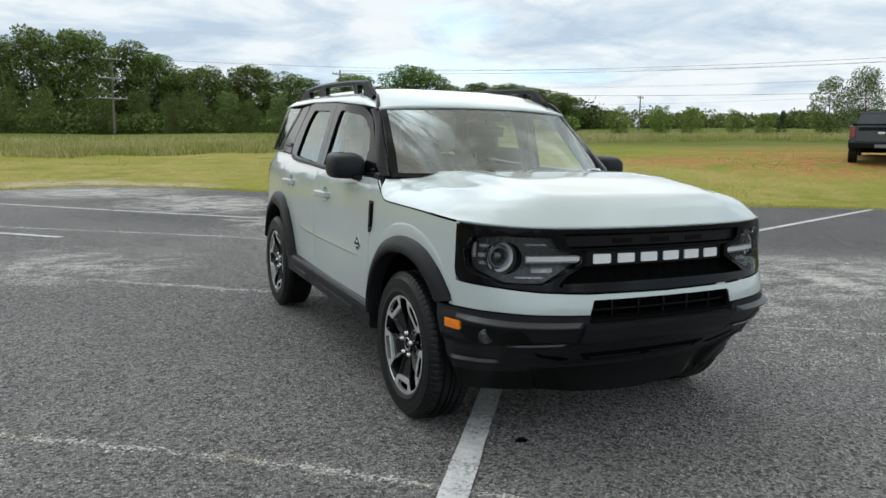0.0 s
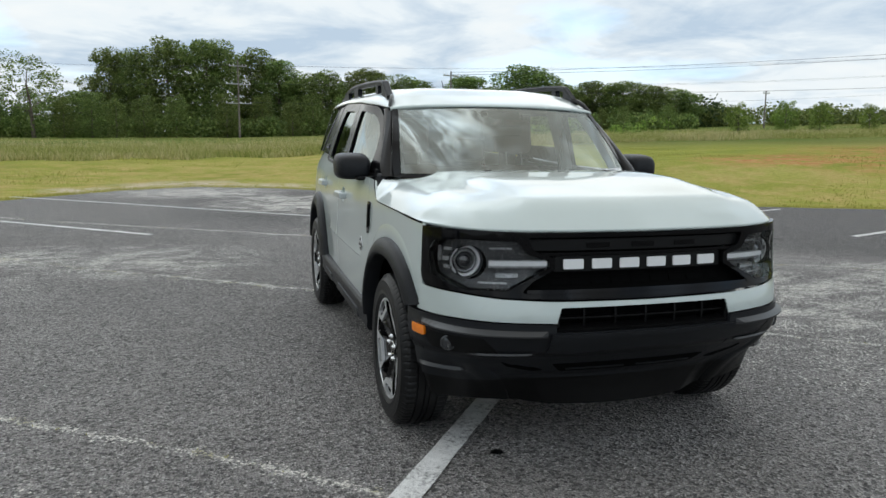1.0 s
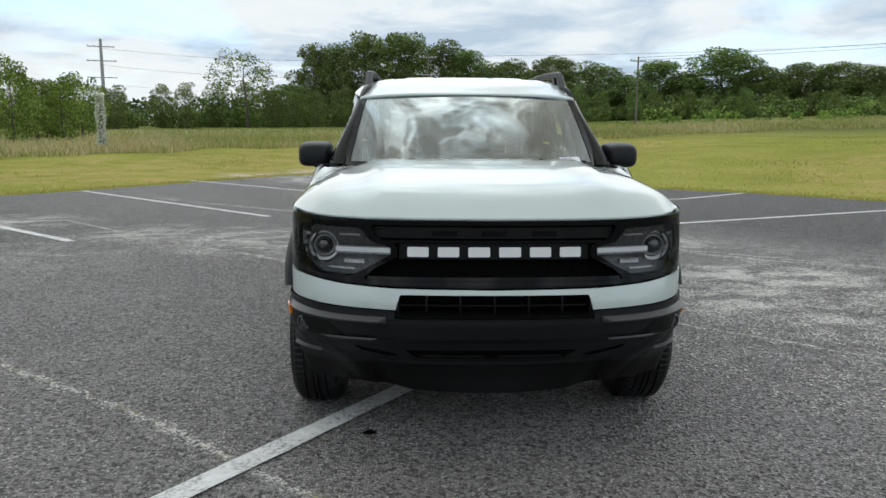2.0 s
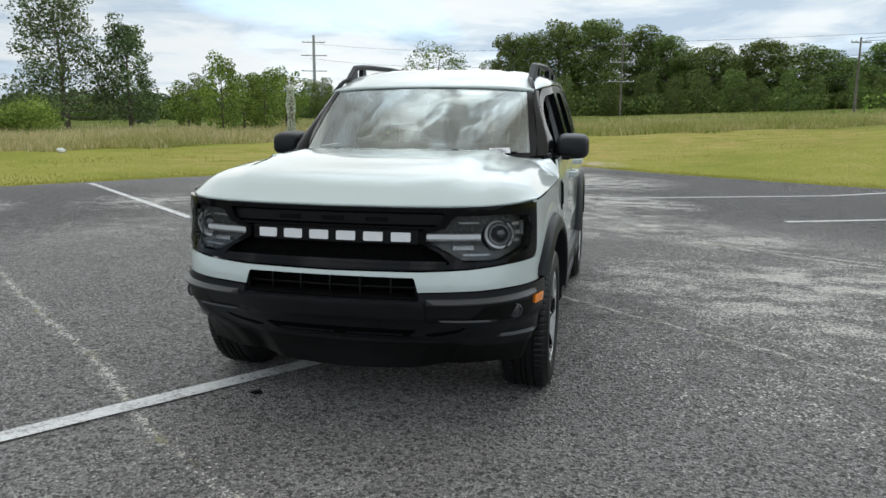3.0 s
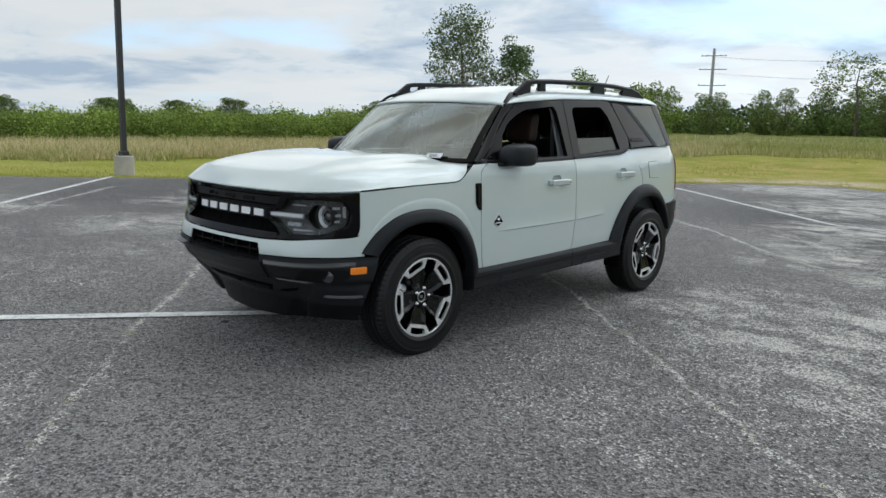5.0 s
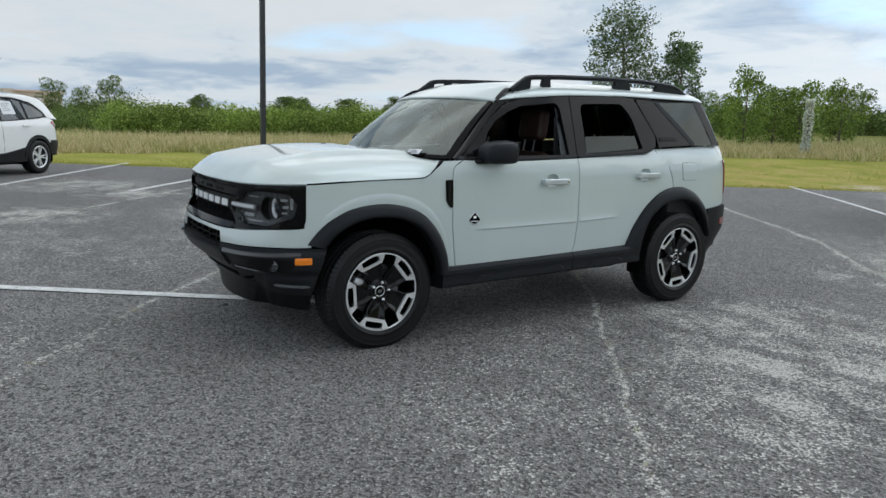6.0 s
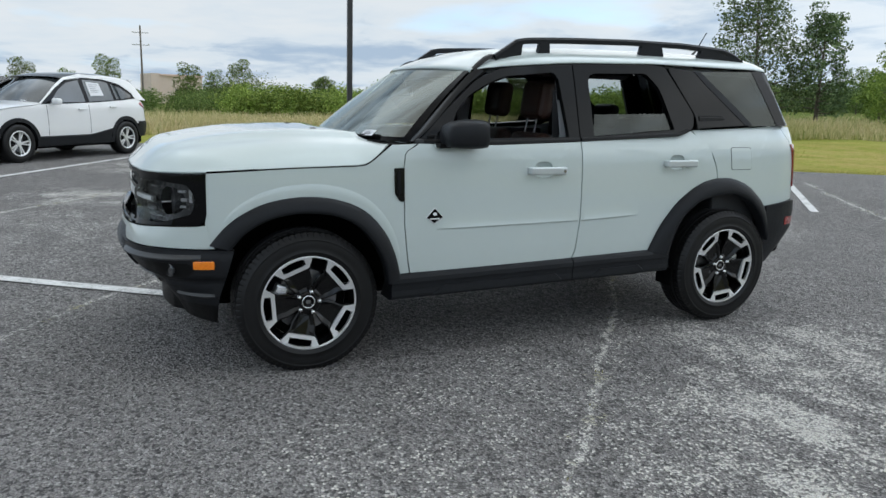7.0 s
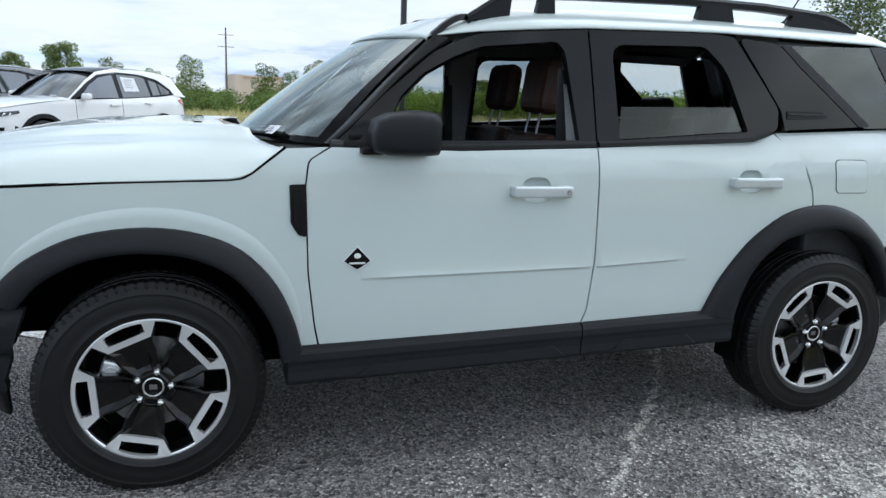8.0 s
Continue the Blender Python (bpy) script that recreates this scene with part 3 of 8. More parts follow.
    # door frames, pillars and side glass
    fr_out = fillet([(.592, 1.136), (.770, 1.302, .3), (.965, 1.462, .25), (1.12, 1.532, .3), (1.545, 1.568), (1.550, 1.144), (1.02, 1.126)])
    fr_in = fillet([(.745, 1.152), (.826, 1.300, .1), (.912, 1.382, .2), (1.03, 1.446, .2), (1.13, 1.486, .2), (1.42, 1.518, .04), (1.446, 1.480), (1.482, 1.166)])
    frm = panel("door_frame", fr_out, cabin, pillar_black, door_f, holes=(fr_in,), depth=.03, sign=sg, label="satin black window frame")
    rr_out = fillet([(1.557, 1.144), (1.553, 1.568), (2.10, 1.588), (2.205, 1.580, .03), (2.388, 1.305, .05), (2.376, 1.225, .04), (2.27, 1.184)])
    rr_in = fillet([(1.650, 1.170, .01), (1.642, 1.520, .06), (2.060, 1.536, .07), (2.150, 1.450, .2), (2.232, 1.212, .01)])
    panel("door_frame", rr_out, cabin, pillar_black, door_r, holes=(rr_in,), depth=.03, sign=sg, label="satin black window frame")
    panel("pillar_backing", [(2.26, 1.20), (2.185, 1.46), (2.12, 1.575), (2.34, 1.575), (2.46, 1.20)], lambda u, v: cabin(u, v, -.035), black_plastic, car, depth=.004, sign=sg, step=.2)
    if sg == 1:
        half = [(1.652, 1.172), (1.676, 1.292), (2.200, 1.306), (2.232, 1.214)]
        panel("window_pane", half, lambda u, v: cabin(u, v, -.018), dark_glass, door_r, depth=.004, sign=sg, label="half-lowered tinted window pane")
    else:
        panel("window_pane", fr_in, lambda u, v: cabin(u, v, -.014), side_glass, door_f, depth=.004, sign=sg, label="closed lightly tinted window pane")
        panel("window_pane", rr_in, lambda u, v: cabin(u, v, -.014), door_glass, door_r, depth=.004, sign=sg, label="closed dark window pane")
    # belt seals
    for d, y0, y1 in ((door_f, .60, 1.548), (door_r, 1.56, 2.33)):
        rows = []
        for i in range(12):
            y = y0 + (y1 - y0) * i / 11
            z = belt(y)
            rows.append([tuple(Vector((sg, 1, 1)) * cabin(y, z + dz, dx)) for dx, dz in ((-.03, .018), (.004, .018), (.008, .010), (.008, -.002), (-.01, -.008))])
        part("belt_seal", outward(grid_bm(rows)), black_plastic, d)
    q_out = fillet([(2.222, 1.580, .02), (2.405, 1.566, .06), (2.52, 1.500, .1), (2.835, 1.246), (2.412, 1.224), (2.400, 1.300, .05)])
    tri_ = panel("quarter_trim", q_out, lambda u, v: cabin(u, v, .001), pillar_black, car, depth=.02, sign=sg, label="satin black quarter trim with a slot")
    slot = fillet([(2.425, 1.300, .006), (2.60, 1.302, .01), (2.645, 1.276, .008), (2.425, 1.268, .006)])
    panel("trim_slot", slot, lambda u, v: cabin(u, v, .005), black_plastic, tri_, depth=.004, sign=sg, step=.06)
    blade = [(2.430, 1.292), (2.60, 1.292), (2.615, 1.286), (2.430, 1.284)]
    panel("slot_blade", blade, lambda u, v: cabin(u, v, .008), pillar_black, tri_, depth=.004, sign=sg, step=.06)
    q_gl = fillet([(2.44, 1.560, .03), (2.928, 1.580, .01), (3.106, 1.246, .01), (2.845, 1.240), (2.535, 1.492, .06)])
    panel("quarter_glass", q_gl, lambda u, v: cabin(u, v, -.003), dark_glass if sg == 1 else mid_glass, car, depth=.004, sign=sg, label="dark rear quarter glass")
    panel("pillar_backing", [(2.80, 1.555), (2.93, 1.552), (3.02, 1.40), (3.09, 1.40), (3.02, 1.592), (2.80, 1.592)], lambda u, v: cabin(u, v, -.035), black_plastic, car, depth=.004, sign=sg, step=.2)
    # black sheet added behind this pane to stand for the dark cabin
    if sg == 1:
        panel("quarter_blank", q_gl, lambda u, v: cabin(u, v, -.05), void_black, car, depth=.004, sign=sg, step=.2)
    panel("quarter_strip", [(2.43, 1.561), (2.478, 1.561), (2.57, 1.488), (2.868, 1.249), (2.805, 1.246), (2.515, 1.480)], lambda u, v: cabin(u, v, .004), plastic, tri_, depth=.006, sign=sg, step=.08)
    panel("pillar_trim", [(2.920, 1.582), (3.005, 1.586), (3.10, 1.43), (3.188, 1.246), (3.098, 1.246)], cabin, pillar_black, car, depth=.03, sign=sg)
    # pillar between quarter glass and rear window
    rows = []
    for i in range(9):
        f = i / 8
        a_ = cabin(3.186 - .182 * f, 1.246 + .34 * f)
        b_ = Vector((.70 - .052 * f, 3.24 - .183 * f, 1.246 + .34 * f))
        rows.append([tuple(Vector((sg, 1, 1)) * q) for q in (a_ + Vector((-.004, 0, 0)), a_.lerp(b_, .5) + Vector((.012, .012, 0)), b_, b_ + Vector((-.05, -.03, 0)))])
    part("rear_pillar", outward(grid_bm(rows)), pillar_black, car, smooth=True)
    # windscreen pillar
    dr = curve_pts([(.575, 1.130, 0), (.665, 1.207, 0), (.768, 1.306, 0), (.857, 1.387, 0), (.962, 1.466, 0), (1.03, 1.507, 0)], 16)
    rows = []
    for i, p in enumerate(dr):
        f = i / 15
        w0 = Vector((.716 + (.632 - .716) * f, .575 + (.955 - .575) * f, 1.128 + (1.513 - 1.128) * f))
        w1 = cabin(p.x, p.y)
        rows.append([tuple(Vector((sg, 1, 1)) * q) for q in (w0 + Vector((-.01, .02, -.02)), w0 + Vector((0, -.006, .004)), w0.lerp(w1, .35) + Vector((.006, -.012, .007)), w0.lerp(w1, .8) + Vector((.008, -.006, .005)), w1 + Vector((.002, 0, .001)), w1 + Vector((-.02, .01, -.01)))])
    part("windscreen_pillar", outward(grid_bm(rows)), pillar_black, car, "satin black windscreen pillar", smooth=True)
    # roof ditch strip
    rows = []
    for i in range(12):
        f = i / 11
        y = .955 + .15 * f
        z = 1.516 + .082 * math.sin(f * math.pi / 2) + .004
        x = .648 - .045 * f
        rows.append([(sg * (x + .016), y + .004, z - .02), (sg * (x + .011), y, z + .002), (sg * (x - .008), y, z + .006), (sg * (x - .014), y + .004, z - .012)])
    part("roof_ditch_strip", outward(grid_bm(rows)), pillar_black, car)
    # mirror
    bm = bmesh.new()
    sec = []
    for y, x0, x1, z0, z1 in ((.640, .845, .975, 1.140, 1.190), (.655, .826, 1.000, 1.118, 1.226), (.70, .812, 1.018, 1.110, 1.245), (.78, .808, 1.022, 1.108, 1.256), (.84, .808, 1.018, 1.109, 1.256), (.872, .812, 1.010, 1.112, 1.250), (.876, .824, .998, 1.122, 1.240)):
        x1 -= .02
        y = .69 + (y - .64) * .93
        cx, cz, hx, hz = (x0 + x1) / 2, (z0 + z1) / 2, (x1 - x0) / 2, (z1 - z0) / 2
        ring = []
        for a in np.linspace(0, 2 * math.pi, 28, endpoint=False):
            c_, s_ = math.cos(a), math.sin(a)
            e = .52
            ring.append((sg * (cx + hx * math.copysign(abs(c_) ** e, c_)), y, cz + hz * math.copysign(abs(s_) ** e, s_)))
        sec.append(ring)
    grid_bm(sec, True, bm)
    bm.verts.ensure_lookup_table()
    bm.faces.new(bm.verts[:28])
    mir = part("door_mirror", outward(bm), plastic, door_f, "dark grey door mirror housing", smooth=True)
    bm = bmesh.new()
    add_box(bm, sg * .838, sg * .972, .898, .908, 1.132, 1.230, .01)
    part("mirror_glass", bm, chrome, mir)
    bm = bmesh.new()
    add_box(bm, sg * .77, sg * .90, .665, .74, 1.108, 1.130, .008)
    add_box(bm, sg * .76, sg * .80, .64, .75, 1.118, 1.170, .008)
    part("mirror_arm", bm, black_plastic, mir)
    # roof rail
    def rail_z(y):
        return float(np.interp(y, [1.10, 1.24, 1.30, 1.55, 2.0, 2.4, 2.75, 2.86, 2.92], [1.60, 1.692, 1.704, 1.718, 1.732, 1.733, 1.718, 1.690, 1.655]))
    rows = []
    for i in range(40):
        y = 1.10 + (2.92 - 1.10) * i / 39
        z = rail_z(y)
        xo = .615 - .03 * max(0, (y - 2.2) / .7) ** 2
        th = .034 if y > 1.35 else .034 + .0 * y
        rows.append([(sg * (xo + .020), y, z - th), (sg * (xo + .022), y, z - .012), (sg * (xo + .012), y, z), (sg * (xo - .016), y, z), (sg * (xo - .022), y, z - .010), (sg * (xo - .020), y, z - th)])
    bm = grid_bm(rows, True)
    rail = part("roof_rail", outward(bm), plastic, car, "black roof rail on raised feet", smooth=False)
    for ya, yb, yc, yd in ((1.11, 1.27, 1.115, 1.26), (1.385, 1.44, 1.36, 1.45), (2.09, 2.23, 2.06, 2.27), (2.56, 2.90, 2.50, 2.91)):
        bm = bmesh.new()
        vs = []
        for x in (.605, .636):
            vs.append([bm.verts.new((sg * (x - .03 * max(0, (ya - 2.2) / .7) ** 2), y, z)) for y, z in ((yc, 1.585), (yd, 1.585), (yb, rail_z(yb) - .015), (ya, rail_z(ya) - .015))])
        bm.faces.new(vs[0])
        bm.faces.new(vs[1][::-1])
        for i in range(4):
            bm.faces.new((vs[0][i], vs[0][(i + 1) % 4], vs[1][(i + 1) % 4], vs[1][i]))
        part("rail_foot", outward(bm), plastic, rail)

# bonnet
HOOD_TOP = ([-.80, -.70, -.575, -.43, -.23, .02, .2, .32, .45], [1.035, 1.062, 1.092, 1.115, 1.134, 1.147, 1.150, 1.146, 1.136])
HOOD_EDGE = ([-.80, -.477, -.121, .267, .31, .42, .5], [.980, .996, 1.014, 1.027, 1.042, 1.126, 1.13])


def hood_point(a, b):
    x = a * .85
    for _ in range(2):
        yf = float(np.interp(abs(x), [0, .3, .5, .62, .70, .77, .81, .84], [-.782, -.770, -.742, -.705, -.655, -.575, -.50, -.44]))
        yr = .25 + .17 * (abs(x) / .8) ** 2
        y = yf + (yr - yf) * b
        w = float(np.interp(y, [-.8, -.62, -.5, -.40, -.25, 0, .3, .36, .43], [.80, .805, .818, .842, .855, .864, .872, .858, .80]))
        x = a * w
    zt, ze = float(np.interp(y, *HOOD_TOP)), float(np.interp(y, *HOOD_EDGE))
    k = abs(a)
    dome = .014 * (1 - min(1, max(0, (abs(x) - (.46 + .10 * b)) / .07)) ** 1) * min(1, b / .12)
    fa = 1 - k ** 7
    # raised middle with soft shoulders
    e_ = min(1, max(0, (.47 + .10 * b - abs(x)) / .03))
    dome += .015 * e_ * e_ * (3 - 2 * e_) * min(1, max(0, b - .16) / .3)
    fb = (1 - (1 - min(1, b / .16)) ** 2.2)
    z = ze + (zt + dome - ze) * fa * (fb if b < .16 else 1)
    return Vector((x, y, z))


aa = [math.sin(t * math.pi / 2) for t in np.linspace(-1, 1, 57)]
bb = [0, .006, .015, .03, .05, .075, .10, .13, .165] + list(np.linspace(.2, 1, 22))
rows = [[hood_point(a, b) for a in aa] for b in bb]
edge = [p + Vector((0, .012, -.012)) for p in rows[0]]
bm = grid_bm([edge] + rows)
part("bonnet", thick(bm, .008), paint, car, smooth=True)
# dark gap behind the bonnet and wings
bm = bmesh.new()
rows = [[hood_point(a, b) + Vector((0, .02, -.045)) for a in aa[2:-2:3]] for b in bb[::4] + [1.0]]
grid_bm(rows, False, bm)
part("engine_bay_cover", outward(bm), void_black, car, smooth=True)
# bonnet washer jets and wiper cowl
rows = []
for i in range(25):
    u = -1 + i / 12
    rows.append([(.77 * u, .215 + .20 * u * u, 1.100), (.75 * u, .255 + .12 * u * u + .15 * u ** 4, 1.116 - .004 * u * u), (.73 * u, .312 + .10 * u * u + .19 * u ** 4, 1.128 - .006 * u * u)])
part("wiper_cowl", outward(grid_bm(rows)), black_plastic, car)
for x in (-.33, .33):
    q_ = hood_point(x / .86, .88)
    bm = bmesh.new()
    add_box(bm, q_.x - .017, q_.x + .017, q_.y - .016, q_.y + .016, q_.z - .008, q_.z + .003, .003)
    part("washer_jet", bm, black_plastic, car)
for x0, x1, dx in ((-.55, .05, 0), (.10, .62, 0)):
    bm = bmesh.new()
    for f0, f1 in ((0, .5), (.5, 1)):
        pts = [Vector((x0 + (x1 - x0) * f, .262 + .19 * ((x0 + (x1 - x0) * f) / .73) ** 2 + .045 * f, 1.131 + .025 * f)) for f in (f0, f1)]
        add_cyl(bm, pts[0], pts[1], .008, .008, 8)
    part("wiper", bm, black_plastic, car)


def screen(u, v):
    b = Vector((.725 * u, .292 + .10 * u * u + .19 * u ** 4, 1.132 - .006 * u * u))
    t = Vector((.640 * u, .828 + .125 * u * u, 1.530 - .015 * u * u))
    p = b.lerp(t, v)
    k = 4 * v * (1 - v)
    return p + Vector((0, -.012 * k, .010 * k))


rows = [[screen(u, v) for u in np.linspace(-1, 1, 33)] for v in np.linspace(0, 1, 17)]
ws = part("windscreen", outward(grid_bm(rows)), clear_glass, car, "clear windscreen with sky reflections", smooth=True)
# black printed border
bm = bmesh.new()
N = 40


def ring_loop(m0, m1, m2):
    pts = [(-1 + m0 + (2 - 2 * m0) * i / N, m1) for i in range(N)] + [(1 - m0, m1 + (1 - m1 - m2) * i / N) for i in range(N)]
    pts += [(1 - m0 - (2 - 2 * m0) * i / N, 1 - m2) for i in range(N)] + [(-1 + m0, 1 - m2 - (1 - m1 - m2) * i / N) for i in range(N)]
    return [screen(u, v) + Vector((0, -.002, .003)) for u, v in pts]


grid_bm([ring_loop(0, 0, 0), ring_loop(.05, .05, .02)], True, bm)
part("screen_border", outward(bm), gloss_black, ws)
rows = [[screen(u, v) + Vector((0, .012, -.012)) for u in np.linspace(-w, w, 7)] for v, w in ((.97, .16), (.88, .16), (.82, .11))]
part("sensor_shroud", outward(grid_bm(rows)), black_plastic, ws)
bm = bmesh.new()
add_box(bm, -.12, .12, .80, .825, 1.36, 1.42, .012)
add_cyl(bm, (0, .81, 1.42), (0, .80, 1.50), .01, .01, 8)
part("rear_view_mirror", bm, black_plastic, ws)

# roof
ROOF_S = ([.80, .95, 1.1, 1.54, 2.13, 2.6, 3.0, 3.15], [1.512, 1.520, 1.538, 1.574, 1.594, 1.592, 1.592, 1.585])
ROOF_C = ([.80, .90, 1.0, 1.15, 1.35, 1.6, 2.0, 2.6, 3.0, 3.12, 3.2], [1.530, 1.568, 1.602, 1.644, 1.668, 1.680, 1.690, 1.694, 1.684, 1.668, 1.640])


def roof_point(u, y0):
    y = y0 + .122 * u * u * max(0, 1 - (y0 - .83) / .5) - .15 * u * u * max(0, (y0 - 2.9) / .3)
    zs, zc = float(np.interp(y0 + .09 * u * u * max(0, 1 - (y0 - .83) / .5), *ROOF_S)), float(np.interp(y0, *ROOF_C))
    w = cabin(max(y, .96), zs).x + .003
    w = min(w, .645 + .30 * max(0, y - .93)) if y < 1.3 else w
    k = abs(u)
    z = zs + (zc - zs) * (1 - k ** 4.2) ** .62
    rib = -.006 * (1 if any(abs(abs(u) * w - c) < .03 for c in (.18, .42)) else 0) * (1 if 1.3 < y < 2.9 else 0)
    return Vector((w * u, y, z + rib))


uu = [math.copysign(1 - (1 - abs(t)) ** 1.7, t) for t in np.linspace(-1, 1, 65)]
ys = list(np.linspace(.83, 1.2, 14)) + list(np.linspace(1.25, 3.0, 24)) + [3.05, 3.1, 3.15, 3.18]
part("roof", thick(grid_bm([[roof_point(u, ys[0]) + Vector((0, -.010, -.022)) for u in uu]] + [[roof_point(u, ys[0]) + Vector((0, -.012, -.008)) for u in uu]] + [[roof_point(u, y) for u in uu] for y in ys]), .006), paint, car, smooth=True)
part("headlining", grid_bm([[roof_point(u * .96, y) + Vector((0, 0, -.045 - .035 * max(0, abs(u) - .85) / .15)) for u in np.linspace(-1, 1, 41)] for y in np.linspace(.9, 3.0, 16)]), headliner, car, smooth=True)
bm = bmesh.new()
add_cyl(bm, (.25, 2.80, 1.685), (.25, 2.84, 1.72), .012, .006, 10)
add_cyl(bm, (.25, 2.84, 1.72), (.25, 2.925, 1.85), .0045, .003, 8)
part("roof_aerial", bm, black_plastic, car)

# tailgate, rear glass, rear bumper, tail lamps
sm = s_y(3.459) + .02
full = _ps[-1]


def rear_wrap(s, z, out=0.0):
    """The skin round the tail, s from -1 to 1 across."""
    p = wrap(full - abs(s), z, out)
    return Vector((math.copysign(p.x, s) if s else 0, p.y, p.z))


q = full - s_y(3.215)
Q = lambda y: full - s_y(y)
for sg in (1, -1):
    panel("tail_corner", [(sg * (Q(3.282) - .004), .77), (sg * (q - .131), .77), (sg * (q - .131), 1.236), (sg * (Q(3.186) - .004), 1.236), (sg * (Q(3.237) - .004), 1.15), (sg * (Q(3.252) - .004), 1.0), (sg * (Q(3.28) - .004), .83)], rear_wrap, paint, car, step=.05)
panel("tailgate", fillet([(-q + .136, .77, .01), (q - .136, .77, .01), (q - .136, 1.235), (-q + .136, 1.235)]), rear_wrap, paint, car, step=.08)
panel("rear_bumper", [(-full + s_y(3.0), .735), (-q, .76), (q, .76), (full - s_y(3.0), .735), (full - s_y(3.03), .42), (q, .35), (-q, .35), (-full + s_y(3.03), .42)], lambda s, z: rear_wrap(s, z, .018) - Vector((0, .55 * max(0, .58 - z), 0)), plastic, car, step=.05, label="dark grey plastic rear bumper")
for sg in (1, -1):
    panel("rear_reflector", fillet([(sg * (full - s_y(3.20)), .60, .008), (sg * (full - s_y(3.29)), .60, .008), (sg * (full - s_y(3.29)), .655, .008), (sg * (full - s_y(3.20)), .655, .008)]), lambda s, z: rear_wrap(s, z, .022), red_lens, car, step=.05, depth=.004)
for sg in (1, -1):
    panel("tail_lamp", fillet([(sg * (full - s_y(3.284)), .85, .006), (sg * (q - .13), .85, .02), (sg * (q - .13), 1.13, .02), (sg * (full - s_y(3.244)), 1.13, .01)]), lambda s, z: rear_wrap(s, z, .008), red_lens, car, step=.05, depth=.03, label="dark red tail lamp")
rows = [[Vector((u * (.70 - .06 * v), 3.39 - .15 * u * u - .21 * v, 1.235 + .39 * v)) for u in np.linspace(-1, 1, 15)] for v in np.linspace(0, 1, 7)]
part("rear_glass", thick(grid_bm(rows), .004), dark_glass, car, "dark rear window", smooth=True)

# nose: black panel with lamps and grille
PAN = [(s_x(0), .714), (s_x(.40), .718), (s_x(.60), .728), (s_x(.74), .742), (s_y(-.505), .750), (s_y(-.478), .765), (s_y(-.470), .80), (s_y(-.470), .984), (s_x(.78), .985), (s_x(.62), .979), (s_x(.40), .973), (0, .970)]
PANL = fillet([(p[0], p[1], .03 if i in (4, 5, 6) else 0) for i, p in enumerate(PAN)])
pan_all = PANL + [(-p[0], p[1]) for p in PANL[::-1] if abs(p[0]) > 1e-6]
LENS = [(s_x(.415), .838, .006), (s_x(.50), .790, .02), (s_x(.58), .752, .03), (s_x(.735), .752, .05), (s_y(-.535), .80, .04), (s_y(-.515), .875, .04), (s_y(-.555), .935, .03), (s_x(.70), .950, .02), (s_x(.54), .940, .03), (s_x(.50), .890, .02), (s_x(.415), .866, .006)]
lens_r = fillet(LENS)
gr_hole = fillet([(-s_x(.53), .742, .01), (s_x(.53), .742, .01), (s_x(.48), .785, .02), (s_x(.39), .830, .01), (s_x(.39), .874, .01), (s_x(.475), .905, .02), (s_x(.50), .955, .01), (-s_x(.50), .955, .01), (-s_x(.475), .905, .02), (-s_x(.39), .874, .01), (-s_x(.39), .830, .01), (-s_x(.48), .785, .02)])
nose = panel("grille_panel", pan_all, lambda s, z: wrap(s, z, .002), gloss_black, car, holes=(lens_r, [(-a, b) for a, b in lens_r], gr_hole), step=.035, depth=.03, label="gloss black nose panel round the lamps")
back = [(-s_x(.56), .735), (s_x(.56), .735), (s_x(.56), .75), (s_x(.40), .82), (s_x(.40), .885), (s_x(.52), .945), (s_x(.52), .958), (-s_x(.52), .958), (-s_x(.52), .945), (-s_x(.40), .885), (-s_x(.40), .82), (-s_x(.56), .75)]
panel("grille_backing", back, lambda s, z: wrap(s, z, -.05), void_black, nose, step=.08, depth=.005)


def strip(name, x0, x1, z0, z1, out, depth, m, parent, r=.004, step=.06, label=""):
    return panel(name, fillet([(s_x(x0), z0, r), (s_x(x1), z0, r), (s_x(x1), z1, r), (s_x(x0), z1, r)], 3), lambda s, z: wrap(s, z, out), m, parent, step=step, depth=depth, label=label)


strip("grille_bar", -.49, .49, .902, .946, -.018, .025, black_plastic, nose)
strip("grille_bar", -.44, .44, .884, .896, -.006, .03, gloss_black, nose)
strip("badge_bar", -.385, .385, .820, .880, -.016, .03, black_plastic, nose)
strip("grille_bar", -.505, .505, .742, .756, .008, .035, gloss_black, nose)
strip("grille_bar", -.50, .50, .724, .733, .012, .02, gloss_black, nose)
for x in (-.20, .0, .20):
    strip("grille_slot", x - .05, x + .05, .912, .932, -.014, .004, gloss_black, nose, .003)
for k in range(9):
    x = -.36 + k * .09
    strip("grille_tile", x - .038, x + .038, .765, .788, -.046, .004, void_black, nose, .003)
    strip("grille_tile", x - .038, x + .038, .795, .818, -.046, .004, void_black, nose, .003)
for k in range(6):
    x = -.307 + k * .1228
    strip("badge_block", x - .043, x + .043, .830, .869, -.009, .006, letter_white, nose, .006, .03, label="plain white badge block")

